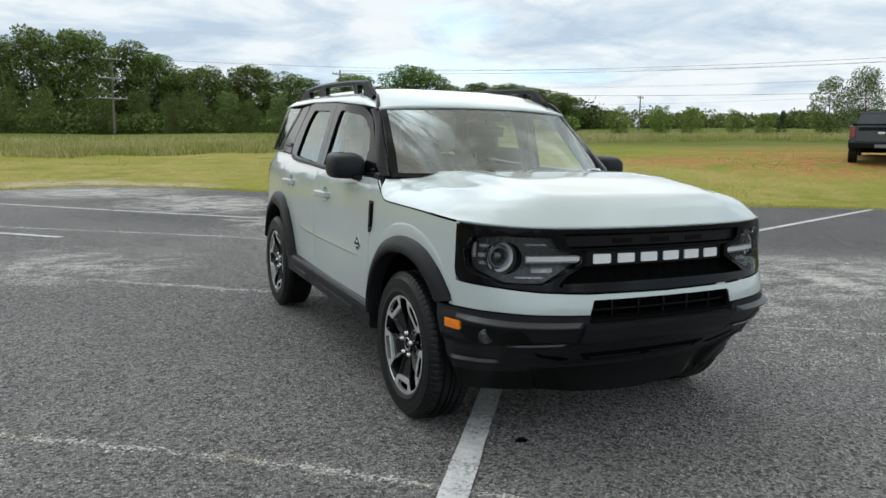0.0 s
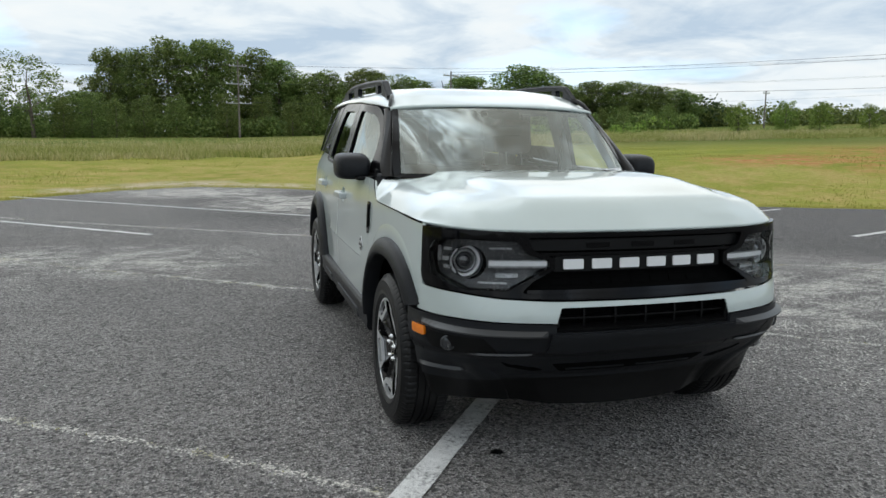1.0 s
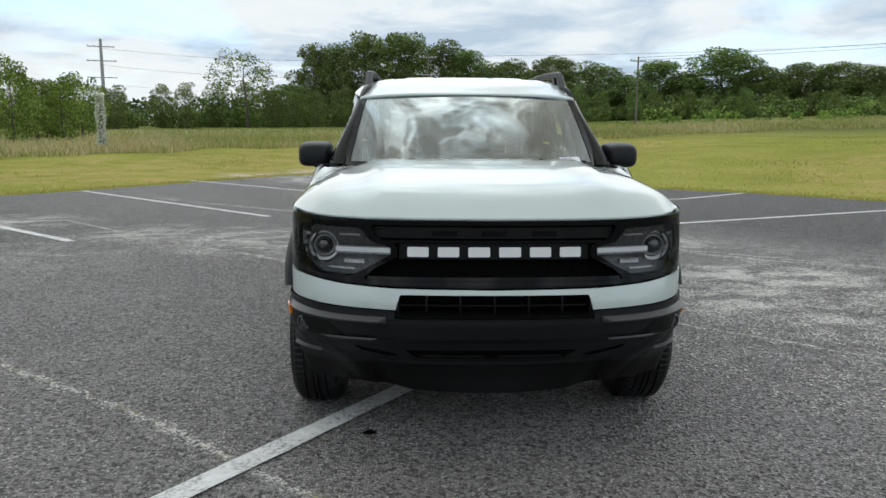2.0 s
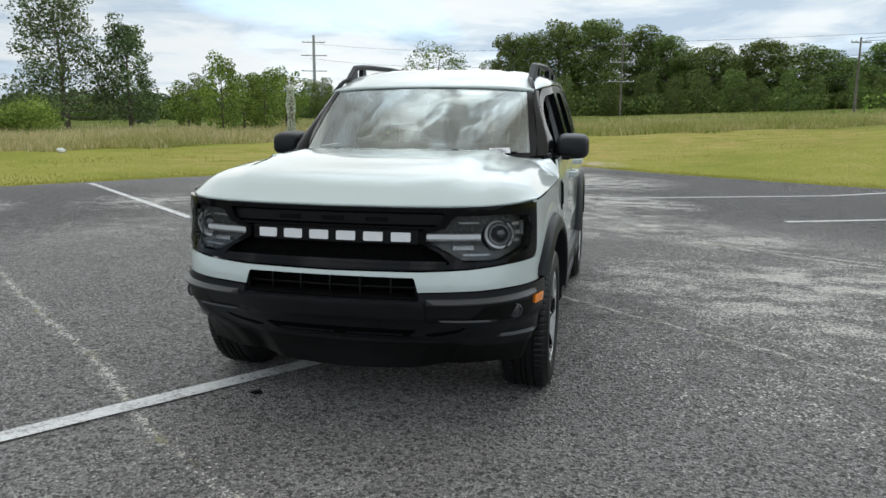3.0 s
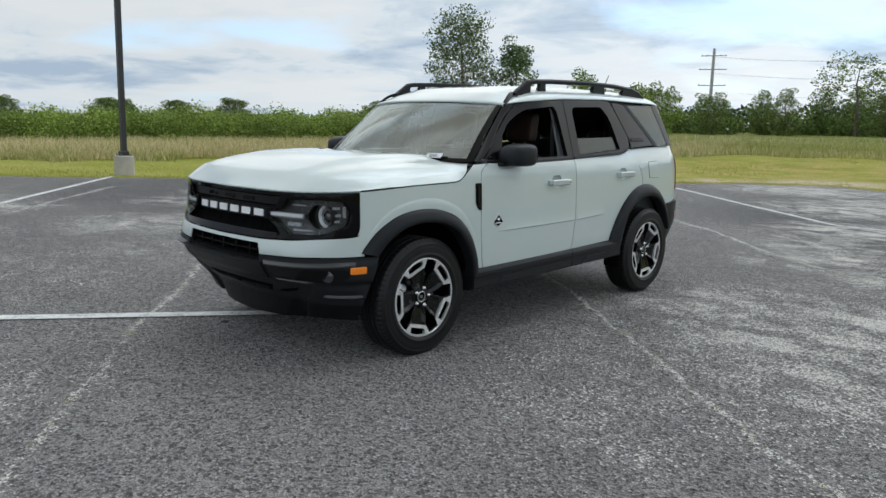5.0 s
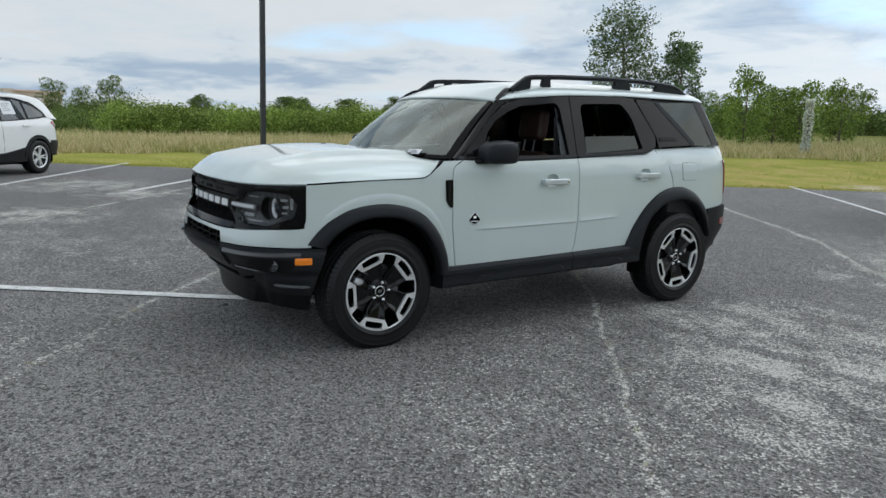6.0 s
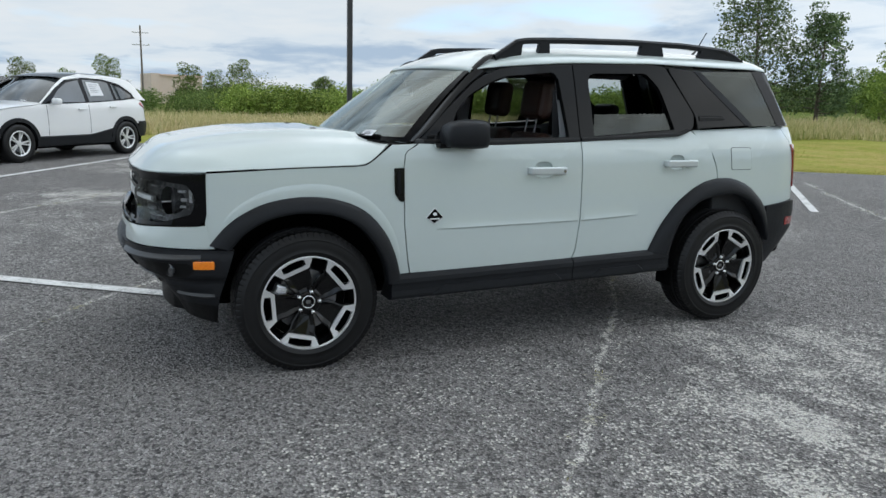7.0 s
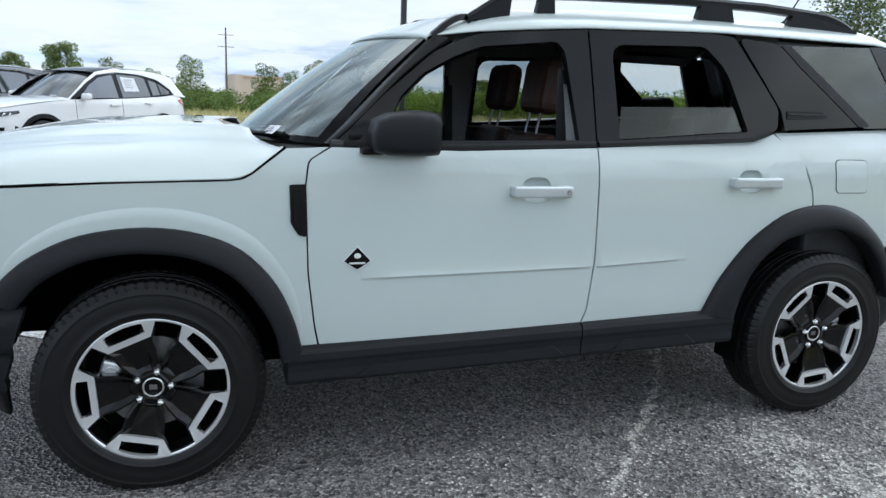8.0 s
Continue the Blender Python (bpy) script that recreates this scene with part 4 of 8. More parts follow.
for sg in (1, -1):
    # lamp bowl, projector, rings, light guide, lens
    lr = [(sg * a, b) for a, b in lens_r]
    eye = [(sg * (s_x(.737) + .084 * math.cos(t)), .850 + .066 * math.sin(t)) for t in np.linspace(0, 2 * math.pi, 28, endpoint=False)]
    bowl = panel("headlamp", lr, lambda s, z: wrap(s, z, -.045), lamp_bowl, car, holes=(eye,), step=.04, depth=.004, label="headlamp with round projector and pale light guide")
    c = wrap(sg * s_x(.732), .850, -.03) + Vector((0, .065, 0))
    nv = Vector((sg * .05, -1, 0)).normalized()
    mt = Matrix.Translation(c) @ nv.to_track_quat("Z", "Y").to_matrix().to_4x4()

    def turned(prof, m, n=40):
        rows_ = [[m @ Vector((r * math.cos(t), r * math.sin(t), h)) for t in np.linspace(0, 2 * math.pi, n, endpoint=False)] for r, h in prof]
        return outward(grid_bm(rows_, True))
    part("projector_cup", turned([(.067, .03), (.0665, -.03), (.05, -.035), (.0004, -.036)], mt), lamp_bowl, bowl, smooth=True)
    part("projector_ring", turned([(0.0640, -0.01), (0.0645, 0.008), (0.0605, 0.014), (0.0535, 0.010), (0.0525, -0.012)], mt), drl, bowl, "frosted light ring", smooth=True)
    part("projector_bezel", turned([(0.0492, -0.016), (0.0459, 0.004), (0.0410, 0.008), (0.0377, 0.002), (0.0344, -0.012)], mt), lamp_house, bowl, smooth=True)
    part("projector_lens", turned([(0.0344, -0.004), (0.0279, 0.008), (0.0164, 0.015), (0.0004, 0.017)], mt), lens_dark, bowl, smooth=True)
    for z0, z1, x0, x1, o, mm in ((.836, .866, .42, .660, -.014, lamp_house), (.845, .863, .42, .655, -.004, drl), (.796, .812, .535, .632, -.030, lamp_house), (.772, .778, .58, .70, -.034, lamp_house), (.905, .911, .56, .66, -.034, lamp_house)):
        panel("light_guide", fillet([(sg * s_x(x0), z0, .003), (sg * s_x(x1), z0, .003), (sg * s_x(x1), z1, .003), (sg * s_x(x0), z1, .003)], 2), lambda s, z, o=o: wrap(s, z, o), mm, bowl, step=.05, depth=.012)
    # pale bars painted for the guide's edge and reflections in the projector's side
    for z0, z1, y0, y1 in ((.893, .905, -.612, -.572), (.852, .868, -.615, -.566), (.822, .834, -.612, -.572), (.848, .908, -.556, -.540)):
        panel("side_light_bar", fillet([(sg * s_y(y0), z0, .002), (sg * s_y(y1), z0, .002), (sg * s_y(y1), z1, .002), (sg * s_y(y0), z1, .002)], 2), lambda s, z: wrap(s, z, -.030), lamp_house, bowl, step=.05, depth=.01)
    panel("lamp_lens", lr, lambda s, z: wrap(s, z, .005), lens_glass, bowl, step=.04, depth=.006, label="clear lamp lens")

# white band of the nose with the intake notch
band = [(0, .688), (s_x(.372), .688, .012), (s_x(.386), .64), (s_x(.388), .628), (s_x(.55), .634), (s_x(.74), .640), (s_y(-.44), .638), (s_y(-.452), .662), (s_y(-.470), .745)]
band = fillet(band) + [(a, b - .006) for a, b in PANL[::-1] if a < s_y(-.505) + .001 and b < .76][0:0]
up_edge = [(s_y(-.485), .748), (s_y(-.51), .743), (s_x(.74), .735), (s_x(.60), .721), (s_x(.40), .711), (0, .707)]
band = band + up_edge
nose_band = band + [(-a, b) for a, b in band[::-1] if abs(a) > 1e-6]
panel("nose_band", nose_band, lambda s, z: wrap(s, z, .004), paint, car, step=.04, depth=.006, label="grey-green painted band above the bumper")

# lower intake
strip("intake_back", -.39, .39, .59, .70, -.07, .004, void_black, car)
intake = strip("intake_frame", -.386, .386, .594, .606, .006, .05, black_plastic, car)
for x in (-.386, .386):
    strip("intake_cheek", x - .010, x + .010, .597, .692, -.004, .07, black_plastic, intake, .002)
strip("intake_bar", -.384, .384, .640, .646, -.022, .03, black_plastic, intake, .001)
for x in (-.27, -.135, 0, .135, .27):
    strip("intake_post", x - .004, x + .004, .60, .69, -.02, .03, black_plastic, intake, .001)

# front bumper
bmp = [(0, .592), (s_x(.392), .592), (s_x(.394), .622), (s_x(.55), .628), (s_x(.74), .634), (s_y(-.43), .632), (s_y(-.352), .630), (s_y(-.385), .52), (s_y(-.425), .40), (s_y(-.430), .355), (s_y(-.56), .35), (s_x(.70), .352), (s_x(.5), .352), (0, .35)]
bmp = bmp + [(-a, b) for a, b in bmp[::-1] if abs(a) > 1e-6]


def bumper(s, z, out=0.0):
    """The bumper skin with its upper lip, step and tucked chin."""
    o = float(np.interp(z, [.20, .28, .36, .40, .47, .482, .495, .58, .598, .612, .64], [.17, .09, .012, .012, .004, .004, .020, .020, .016, .012, .012]))
    if z < .40:
        o *= min(1, max(0, (s_x(.74) - abs(s)) / .25))
    p = wrap(s, z, o + out)
    g = min(1, max(0, (-.44 - p.y) / .2))
    p.x *= 1 - .32 * max(0, (.45 - z) / .18) * g
    return p


bumper_ob = panel("front_bumper", bmp, bumper, plastic, car, step=.03, depth=.03, label="dark grey plastic front bumper")
chin = [(s_y(-.432), .360), (s_y(-.44), .262), (s_y(-.56), .255), (s_x(.70), .240), (s_x(.5), .228), (0, .222)]
chin = chin + [(-a, b) for a, b in chin[::-1] if abs(a) > 1e-6]
chin = chin[:-1] + [chin[-1], (-s_x(.7), .362), (0, .362), (s_x(.7), .362)]
panel("chin_panel", chin, lambda s, z: bumper(s, z, -.006), black_plastic, bumper_ob, step=.03, depth=.02, label="black underside of the front bumper")
panel("plate_panel", fillet([(-s_x(.418), .488, .004), (s_x(.418), .488, .004), (s_x(.412), .588, .004), (-s_x(.412), .588, .004)]), lambda s, z: bumper(s, z, .014), plastic, bumper_ob, step=.04, depth=.016, label="blank plate panel")
panel("lower_slot", fillet([(-s_x(.36), .392, .004), (s_x(.36), .392, .004), (s_x(.38), .432, .004), (-s_x(.38), .432, .004)]), lambda s, z: bumper(s, z, .003), void_black, bumper_ob, step=.04, depth=.004)
for x in (-.18, .18):
    panel("lower_slot_bar", fillet([(s_x(x) - .15, .400, .002), (s_x(x) + .15, .400, .002), (s_x(x) + .15, .407, .002), (s_x(x) - .15, .407, .002)]), lambda s, z: bumper(s, z, .008), plastic, bumper_ob, step=.04, depth=.006)
for sg in (1, -1):
    # ledge, fog lamp pocket and fog lamp, side marker
    ax = lambda v: sg * v
    for nm, a0, a1, zz, dep, hh in (("bumper_ledge", s_x(.425), s_y(-.50), .585, .022, .016), ("corner_lip", s_y(-.63), s_y(-.445), .405, .016, .014), ("groove_edge", s_x(.47), s_x(.72), .492, .012, .008)):
        rows = []
        for i in range(20):
            f = i / 19
            s_ = ax(a0 + (a1 - a0) * f)
            k_ = min(1, f / .06, (1 - f) / .2)
            z_ = zz + (.012 * f if nm == "bumper_ledge" else .0)
            rows.append([bumper(s_, z_ + hh, .001), bumper(s_, z_, .002 + dep * k_), bumper(s_, z_ - .006, .001 + dep * k_), bumper(s_, z_ - .012, .0)])
        part(nm, outward(grid_bm(rows)), lit_edge_plastic, bumper_ob)
    pocket = fillet([(ax(s_x(.60)), .490, .01), (ax(s_x(.66)), .565, .01), (ax(s_y(-.555)), .572, .02), (ax(s_y(-.52)), .545, .02), (ax(s_y(-.56)), .505, .02)])
    panel("fog_pocket", pocket, lambda s, z: bumper(s, z, .0015), black_plastic, bumper_ob, step=.04, depth=.003)
    c = bumper(ax(s_x(.772)), .534, -.002)
    nv = Vector((sg * .5, -.86, 0)).normalized()
    mt = Matrix.Translation(c) @ nv.to_track_quat("Z", "Y").to_matrix().to_4x4()
    fog = part("fog_lamp", turned([(.030, -.004), (.031, .008), (.026, .010), (.025, .004), (.012, .007), (.0005, .008)], mt, 24), lens_dark, bumper_ob, "small round fog lamp", smooth=False)
    mk = fillet([(ax(s_y(-.530)), .545, .006), (ax(s_y(-.530)), .584, .006), (ax(s_y(-.442)), .584, .006), (ax(s_y(-.442)), .545, .006)])
    panel("side_marker", mk, lambda s, z: bumper(s, z, .010), amber, bumper_ob, step=.04, depth=.01, label="amber side marker")
    slot = fillet([(ax(s_x(.44)), .40, .003), (ax(s_x(.46)), .412, .003), (ax(s_x(.58)), .436, .003), (ax(s_x(.60)), .45, .003), (ax(s_x(.60)), .425, .003), (ax(s_x(.5)), .398, .003)])
    panel("corner_slot", slot, lambda s, z: bumper(s, z, .004), void_black, bumper_ob, step=.04, depth=.004)
    # mud deflector ahead of the wheel
    bm = bmesh.new()
    add_box(bm, sg * .70, sg * .84, 2.285, 2.30, .25, .36, .005)
    part("mud_flap", bm, liner, car)

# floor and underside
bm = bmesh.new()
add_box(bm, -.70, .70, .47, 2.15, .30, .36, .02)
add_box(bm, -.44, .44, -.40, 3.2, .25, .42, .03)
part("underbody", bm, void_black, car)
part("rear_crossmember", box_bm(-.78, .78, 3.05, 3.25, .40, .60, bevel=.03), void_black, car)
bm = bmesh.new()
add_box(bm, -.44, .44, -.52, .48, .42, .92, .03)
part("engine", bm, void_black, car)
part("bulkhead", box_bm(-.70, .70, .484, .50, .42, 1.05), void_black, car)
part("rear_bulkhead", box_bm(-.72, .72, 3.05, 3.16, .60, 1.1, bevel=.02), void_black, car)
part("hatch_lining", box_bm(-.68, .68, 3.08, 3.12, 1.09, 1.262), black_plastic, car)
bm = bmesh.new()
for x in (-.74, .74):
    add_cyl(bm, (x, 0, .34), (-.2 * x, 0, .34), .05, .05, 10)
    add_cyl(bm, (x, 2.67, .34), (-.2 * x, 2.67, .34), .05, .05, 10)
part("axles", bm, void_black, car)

# ---- wheels ----
def lathe(prof, n=96, bm=None):
    """Turn a profile of (radius, offset along x) round the x axis."""
    rows = [[Vector((x, r * math.cos(t), r * math.sin(t))) for t in np.linspace(0, 2 * math.pi, n, endpoint=False)] for r, x in prof]
    return grid_bm(rows, True, bm)


R_T, R_R = .358, .236
bm = bmesh.new()
prof = [(.232, .09), (.240, .106), (.250, .111), (.256, .1125), (.258, .1148), (.262, .1148), (.264, .113), (.285, .1165), (.312, .114), (.318, .113), (.320, .1145), (.324, .1135), (.326, .110), (.334, .106), (.346, .096), (R_T - .004, .090), (R_T, .078), (R_T, .052), (R_T - .008, .050), (R_T - .008, .044), (R_T, .042), (R_T, .016), (R_T - .008, .014), (R_T - .008, .008), (R_T, .006)]
prof = prof + [(r, -x) for r, x in prof[::-1]]
lathe(prof, 288, bm)
bm.verts.ensure_lookup_table()
for k, (r, x) in enumerate(prof):
    if r > .34 and abs(x) > .05:
        for i in range(288):
            if i % 4 == 0:
                v = bm.verts[k * 288 + i]
                v.co.y *= 1 - .004 / r
                v.co.z *= 1 - .004 / r
outward(bm)
tyre_src = part("tyre", bm, rubber, smooth=False)
for p in tyre_src.data.polygons:
    c = p.center
    p.use_smooth = math.hypot(c.y, c.z) < .335
# raised sidewall bands (maker's lettering as plain bars)
bm = grid_bm([[Vector((x, r * math.cos(t), r * math.sin(t))) for t in np.linspace(.5, .93, 12)] for r, x in ((.290, .1178), (.304, .1168))])
wall_marks = part("sidewall_bar", outward(bm), sidewall_mark)
bm = lathe([(.236, .093), (.241, .100), (.238, .102), (.229, .100), (.226, .088), (.214, .06), (.205, .02), (.205, -.10), (.236, -.10)], 96)
barrel_src = part("wheel", outward(bm), rim_black, smooth=True)
bm = lathe([(.2405, .098), (.2415, .1035), (.232, .1045), (.2295, .101)], 96)
lip_src = part("rim_lip", outward(bm), alloy, smooth=True)


def face_piece(outline, x_front, depth, holes=(), inset=.0):
    """A flat wheel-face piece (y, z) with a thickness and softened front edge."""
    bm = bmesh.new()
    es = []
    for loop in (outline, *holes):
        vs = [bm.verts.new((x_front(p[0], p[1]), p[0], p[1])) for p in loop]
        es += [bm.edges.new((vs[i], vs[(i + 1) % len(vs)])) for i in range(len(vs))]
    bmesh.ops.triangle_fill(bm, edges=es, use_beauty=True)
    bm.normal_update()
    for f in bm.faces:
        if f.normal.x < 0:
            f.normal_flip()
    r = bmesh.ops.extrude_face_region(bm, geom=bm.faces[:])
    for v in r["geom"]:
        if isinstance(v, bmesh.types.BMVert):
            v.co.x += 0
    top = [f for f in r["geom"] if isinstance(f, bmesh.types.BMFace)]
    tv = {v for f in top for v in f.verts}
    for v in bm.verts:
        if v not in tv:
            v.co.x -= depth
    outward(bm)
    return bm


def pol(r, deg):
    return (r * math.cos(radians(deg)), r * math.sin(radians(deg)))


# machined trapezoid frame at angle 0 (y axis), spokes below it
dish = lambda y, z: .066 + .036 * min(1, math.hypot(y, z) / .23)
outer = [pol(.234, a) for a in np.linspace(-25.5, 25.5, 13)] + [(.205, .098), (.166, .068), (.166, -.068), (.205, -.098)]
hole = [pol(.226, a) for a in np.linspace(-15.5, 15.5, 7)] + [(.186, .058), (.186, -.058)]
frame_src = part("machined_frame", face_piece(outer, lambda y, z: dish(y, z) + .003, .018, (hole,)), alloy)
spoke = [(.036, -.025), (.075, -.046), (.112, -.061), (.152, -.066), (.180, -.088), (.214, -.100), (.219, -.086), (.200, -.06), (.188, -.044), (.188, .044), (.200, .06), (.219, .086), (.214, .100), (.180, .088), (.152, .066), (.112, .061), (.075, .046), (.036, .025)]
bm = bmesh.new()
rings = [[(dish(y, z) - .03, y, z) for y, z in spoke], [(dish(y, z), y, z) for y, z in spoke],
         [(dish(y, z) + .001, .115 + (y - .115) * .95, z * .88) for y, z in spoke], [(dish(y, z) - .011, .118 + (y - .118) * .80, z * .56) for y, z in spoke]]
grid_bm(rings, True, bm)
bm.verts.ensure_lookup_table()
bm.faces.new(bm.verts[-len(spoke):])
spoke_src = part("spoke", outward(bm), rim_black)
bm = lathe([(.0, .074), (.024, .075), (.030, .078), (.033, .076), (.034, .068)], 32)
cap_src = part("centre_cap", outward(bm), gloss_black, smooth=True)
bm = lathe([(.028, .0785), (.0315, .0805), (.0335, .078)], 32)
ring_src = part("cap_ring", outward(bm), chrome, smooth=True)
bm = bmesh.new()
grid_bm([[Vector((.0768, y, z)) for y in (-.012, .012)] for z in (-.008, .0, .009)], False, bm)
capmark_src = part("cap_mark", bm, steel)
bm = lathe([(.052, .05), (.062, .058), (.078, .060), (.082, .045)], 48)
hub_src = part("hub_face", outward(lathe([(.0, .07), (.05, .068), (.075, .066), (.078, .04)], 48)), rim_black, smooth=True)
bm.free()
bm = bmesh.new()
bmesh.ops.create_cone(bm, cap_ends=True, segments=6, radius1=.0115, radius2=.0115, depth=.016)
bmesh.ops.create_uvsphere(bm, u_segments=12, v_segments=6, radius=.0105, matrix=Matrix.Translation((0, 0, .007)))
bmesh.ops.transform(bm, matrix=Euler((0, radians(90), 0)).to_matrix().to_4x4(), verts=bm.verts)
nut_src = part("wheel_nut", bm, chrome, smooth=True)
bm = outward(lathe([(.06, .02), (.155, .022), (.158, .012), (.158, -.005), (.06, -.006)], 64))
disc_src = part("brake_disc", bm, steel, smooth=False)
bm = bmesh.new()
add_box(bm, -.03, .048, .105, .172, -.042, .042, .014, None, 3)
add_cyl(bm, (.03, .138, 0), (.058, .138, 0), .024, .020, 16)
caliper_src = part("brake_caliper", bm, alloy)
bm = outward(lathe([(.204, .0), (.16, .0), (.155, -.02)], 48))
shield_src = part("brake_shield", bm, void_black)
bm = bmesh.new()
add_box(bm, .02, .06, -.012, .012, .205, .222, .004)
valve_src = part("valve", bm, rubber)

sources = [tyre_src, wall_marks, barrel_src, lip_src, frame_src, spoke_src, cap_src, ring_src, capmark_src, hub_src, nut_src, disc_src, caliper_src, shield_src, valve_src]


def wheel(x, y, z, turn, start):
    """One alloy wheel with its tyre and brake."""
    s = 1 if x > 0 else -1
    base = Matrix.Translation((x, y, z)) @ Matrix.Rotation(0 if s > 0 else math.pi, 4, "Z") @ Matrix.Rotation(turn, 4, "Z")
    w = share("wheel", barrel_src, car, base, "black alloy wheel with machined bright frames")
    spin = Matrix.Rotation(radians(start), 4, "X")
    share("tyre", tyre_src, w, spin, "black road tyre")
    for o, nm in ((lip_src, "rim_lip"), (hub_src, "hub_face"), (cap_src, "centre_cap"), (ring_src, "cap_ring"), (capmark_src, "cap_mark"), (shield_src, "brake_shield"), (disc_src, "brake_disc")):
        share(nm, o, w, Matrix.Identity(4))
    share("brake_caliper", caliper_src, w, Matrix.Rotation(radians(160 if y < 1 else 25), 4, "X"))
    share("valve", valve_src, w, spin)
    for k in range(5):
        m = spin @ Matrix.Rotation(radians(72 * k), 4, "X")
        share("machined_frame", frame_src, w, m)
        share("spoke", spoke_src, w, m)
        m2 = spin @ Matrix.Rotation(radians(72 * k + 36), 4, "X")
        share("wheel_nut", nut_src, w, m2 @ Matrix.Translation((.078, .055, 0)))
    return w


HUB = .775
wheel(HUB, 0, .346, 0, -104)
wheel(HUB, 2.67, .361, 0, -84)
wheel(-HUB, 0, .346, 0, -90)
wheel(-HUB, 2.67, .361, 0, -70)
for o in sources:
    bpy.data.objects.remove(o)

# ---- cabin ----
def cushion(bm, x0, x1, y0, y1, z0, z1, lean=0.0, bevel=.05):
    m = Matrix.Translation(((x0 + x1) / 2, y0, z0)) @ Matrix.Rotation(radians(lean), 4, "X") @ Matrix.Translation((-(x0 + x1) / 2, -y0, -z0))
    add_box(bm, x0, x1, y0, y1, z0, z1, bevel, m, 3)


def seat(x, y):
    """A front seat with its headrest on two posts."""
    s = tagged(empty("car_seat"), "brown leather bucket seat inside the car", "car seat")
    bm = bmesh.new()
    cushion(bm, x - .25, x + .25, y - .30, y + .24, .52, .68, 0, .06)
    part("seat_base", bm, leather_dark, s)
    bm = bmesh.new()
    cushion(bm, x - .20, x + .20, y + .18, y + .30, .62, 1.20, -14, .055)
    b = part("seat_back", bm, leather, s, "brown leather seat back")
    bm = bmesh.new()
    for q in (-.245, .185):
        cushion(bm, x + q, x + q + .06, y + .14, y + .32, .64, 1.10, -14, .03)
    part("side_bolster", bm, leather_dark, s)
    bm = bmesh.new()
    cushion(bm, x - .135, x + .135, y + .33, y + .43, 1.255, 1.49, -8, .045)
    part("headrest", bm, leather, s, "brown leather headrest")
    for q in (-.055, .055):
        bm = bmesh.new()
        add_cyl(bm, (x + q, y + .345, 1.15), (x + q, y + .375, 1.30), .006, .007, 8)
        part("headrest_post", bm, steel, s)
    return s


seat(-.36, 1.26)
seat(.36, 1.15)
bench = tagged(empty("rear_bench"), "dark leather rear bench seat inside the car", "car seat")
bm = bmesh.new()
cushion(bm, -.64, .64, 1.93, 2.42, .54, .68, 0, .05)
part("seat_base", bm, leather_dark, bench)
bm = bmesh.new()
cushion(bm, -.64, .64, 2.36, 2.50, .64, 1.16, -16, .05)
part("seat_back", bm, leather_dark, bench)
for x in (-.4, .4):
    bm = bmesh.new()
    cushion(bm, x - .13, x + .13, 2.54, 2.63, 1.18, 1.36, -10, .04)
    part("headrest", bm, leather_dark, bench)
dash = part("dashboard", None or box_bm(-.70, .70, .50, .86, .74, 1.075, bevel=.06, seg=4), dash_mat, car, "dark vinyl dashboard", smooth=False)
bm = bmesh.new()
add_box(bm, -.16, .16, .80, .87, .86, 1.08, .015)
part("centre_screen", bm, gloss_black, dash)
bm = bmesh.new()
n = 40
for i in range(n):
    a0, a1 = 2 * math.pi * i / n, 2 * math.pi * (i + 1) / n
    add_cyl(bm, (.36 + .185 * math.cos(a0), 0, .185 * math.sin(a0)), (.36 + .185 * math.cos(a1), 0, .185 * math.sin(a1)), .015, .015, 8)
add_box(bm, .28, .44, -.02, .02, -.05, .05, .015)
for a in (0, 180, 270):
    add_cyl(bm, (.36, 0, 0), (.36 + .18 * math.cos(radians(a)), 0, .18 * math.sin(radians(a))), .014, .014, 8)
bmesh.ops.transform(bm, matrix=Matrix.Translation((0, .97, .93)) @ Matrix.Rotation(radians(-22), 4, "X"), verts=bm.verts)
part("steering_wheel", bm, leather_dark, dash, smooth=False)
bm = bmesh.new()
add_cyl(bm, (.36, .96, .92), (.36, .75, .85), .035, .05, 12)
part("steering_column", bm, dash_mat, dash)
part("cabin_floor", box_bm(-.78, .78, .5, 3.1, .34, .38), void_black, car)
bm = bmesh.new()
add_box(bm, -.12, .12, .85, 1.75, .38, .72, .03)
part("centre_console", bm, dash_mat, car)
bm = bmesh.new()
add_box(bm, -.78, .78, 2.62, 3.15, .60, .98, .02)
part("load_floor", bm, dash_mat, car)
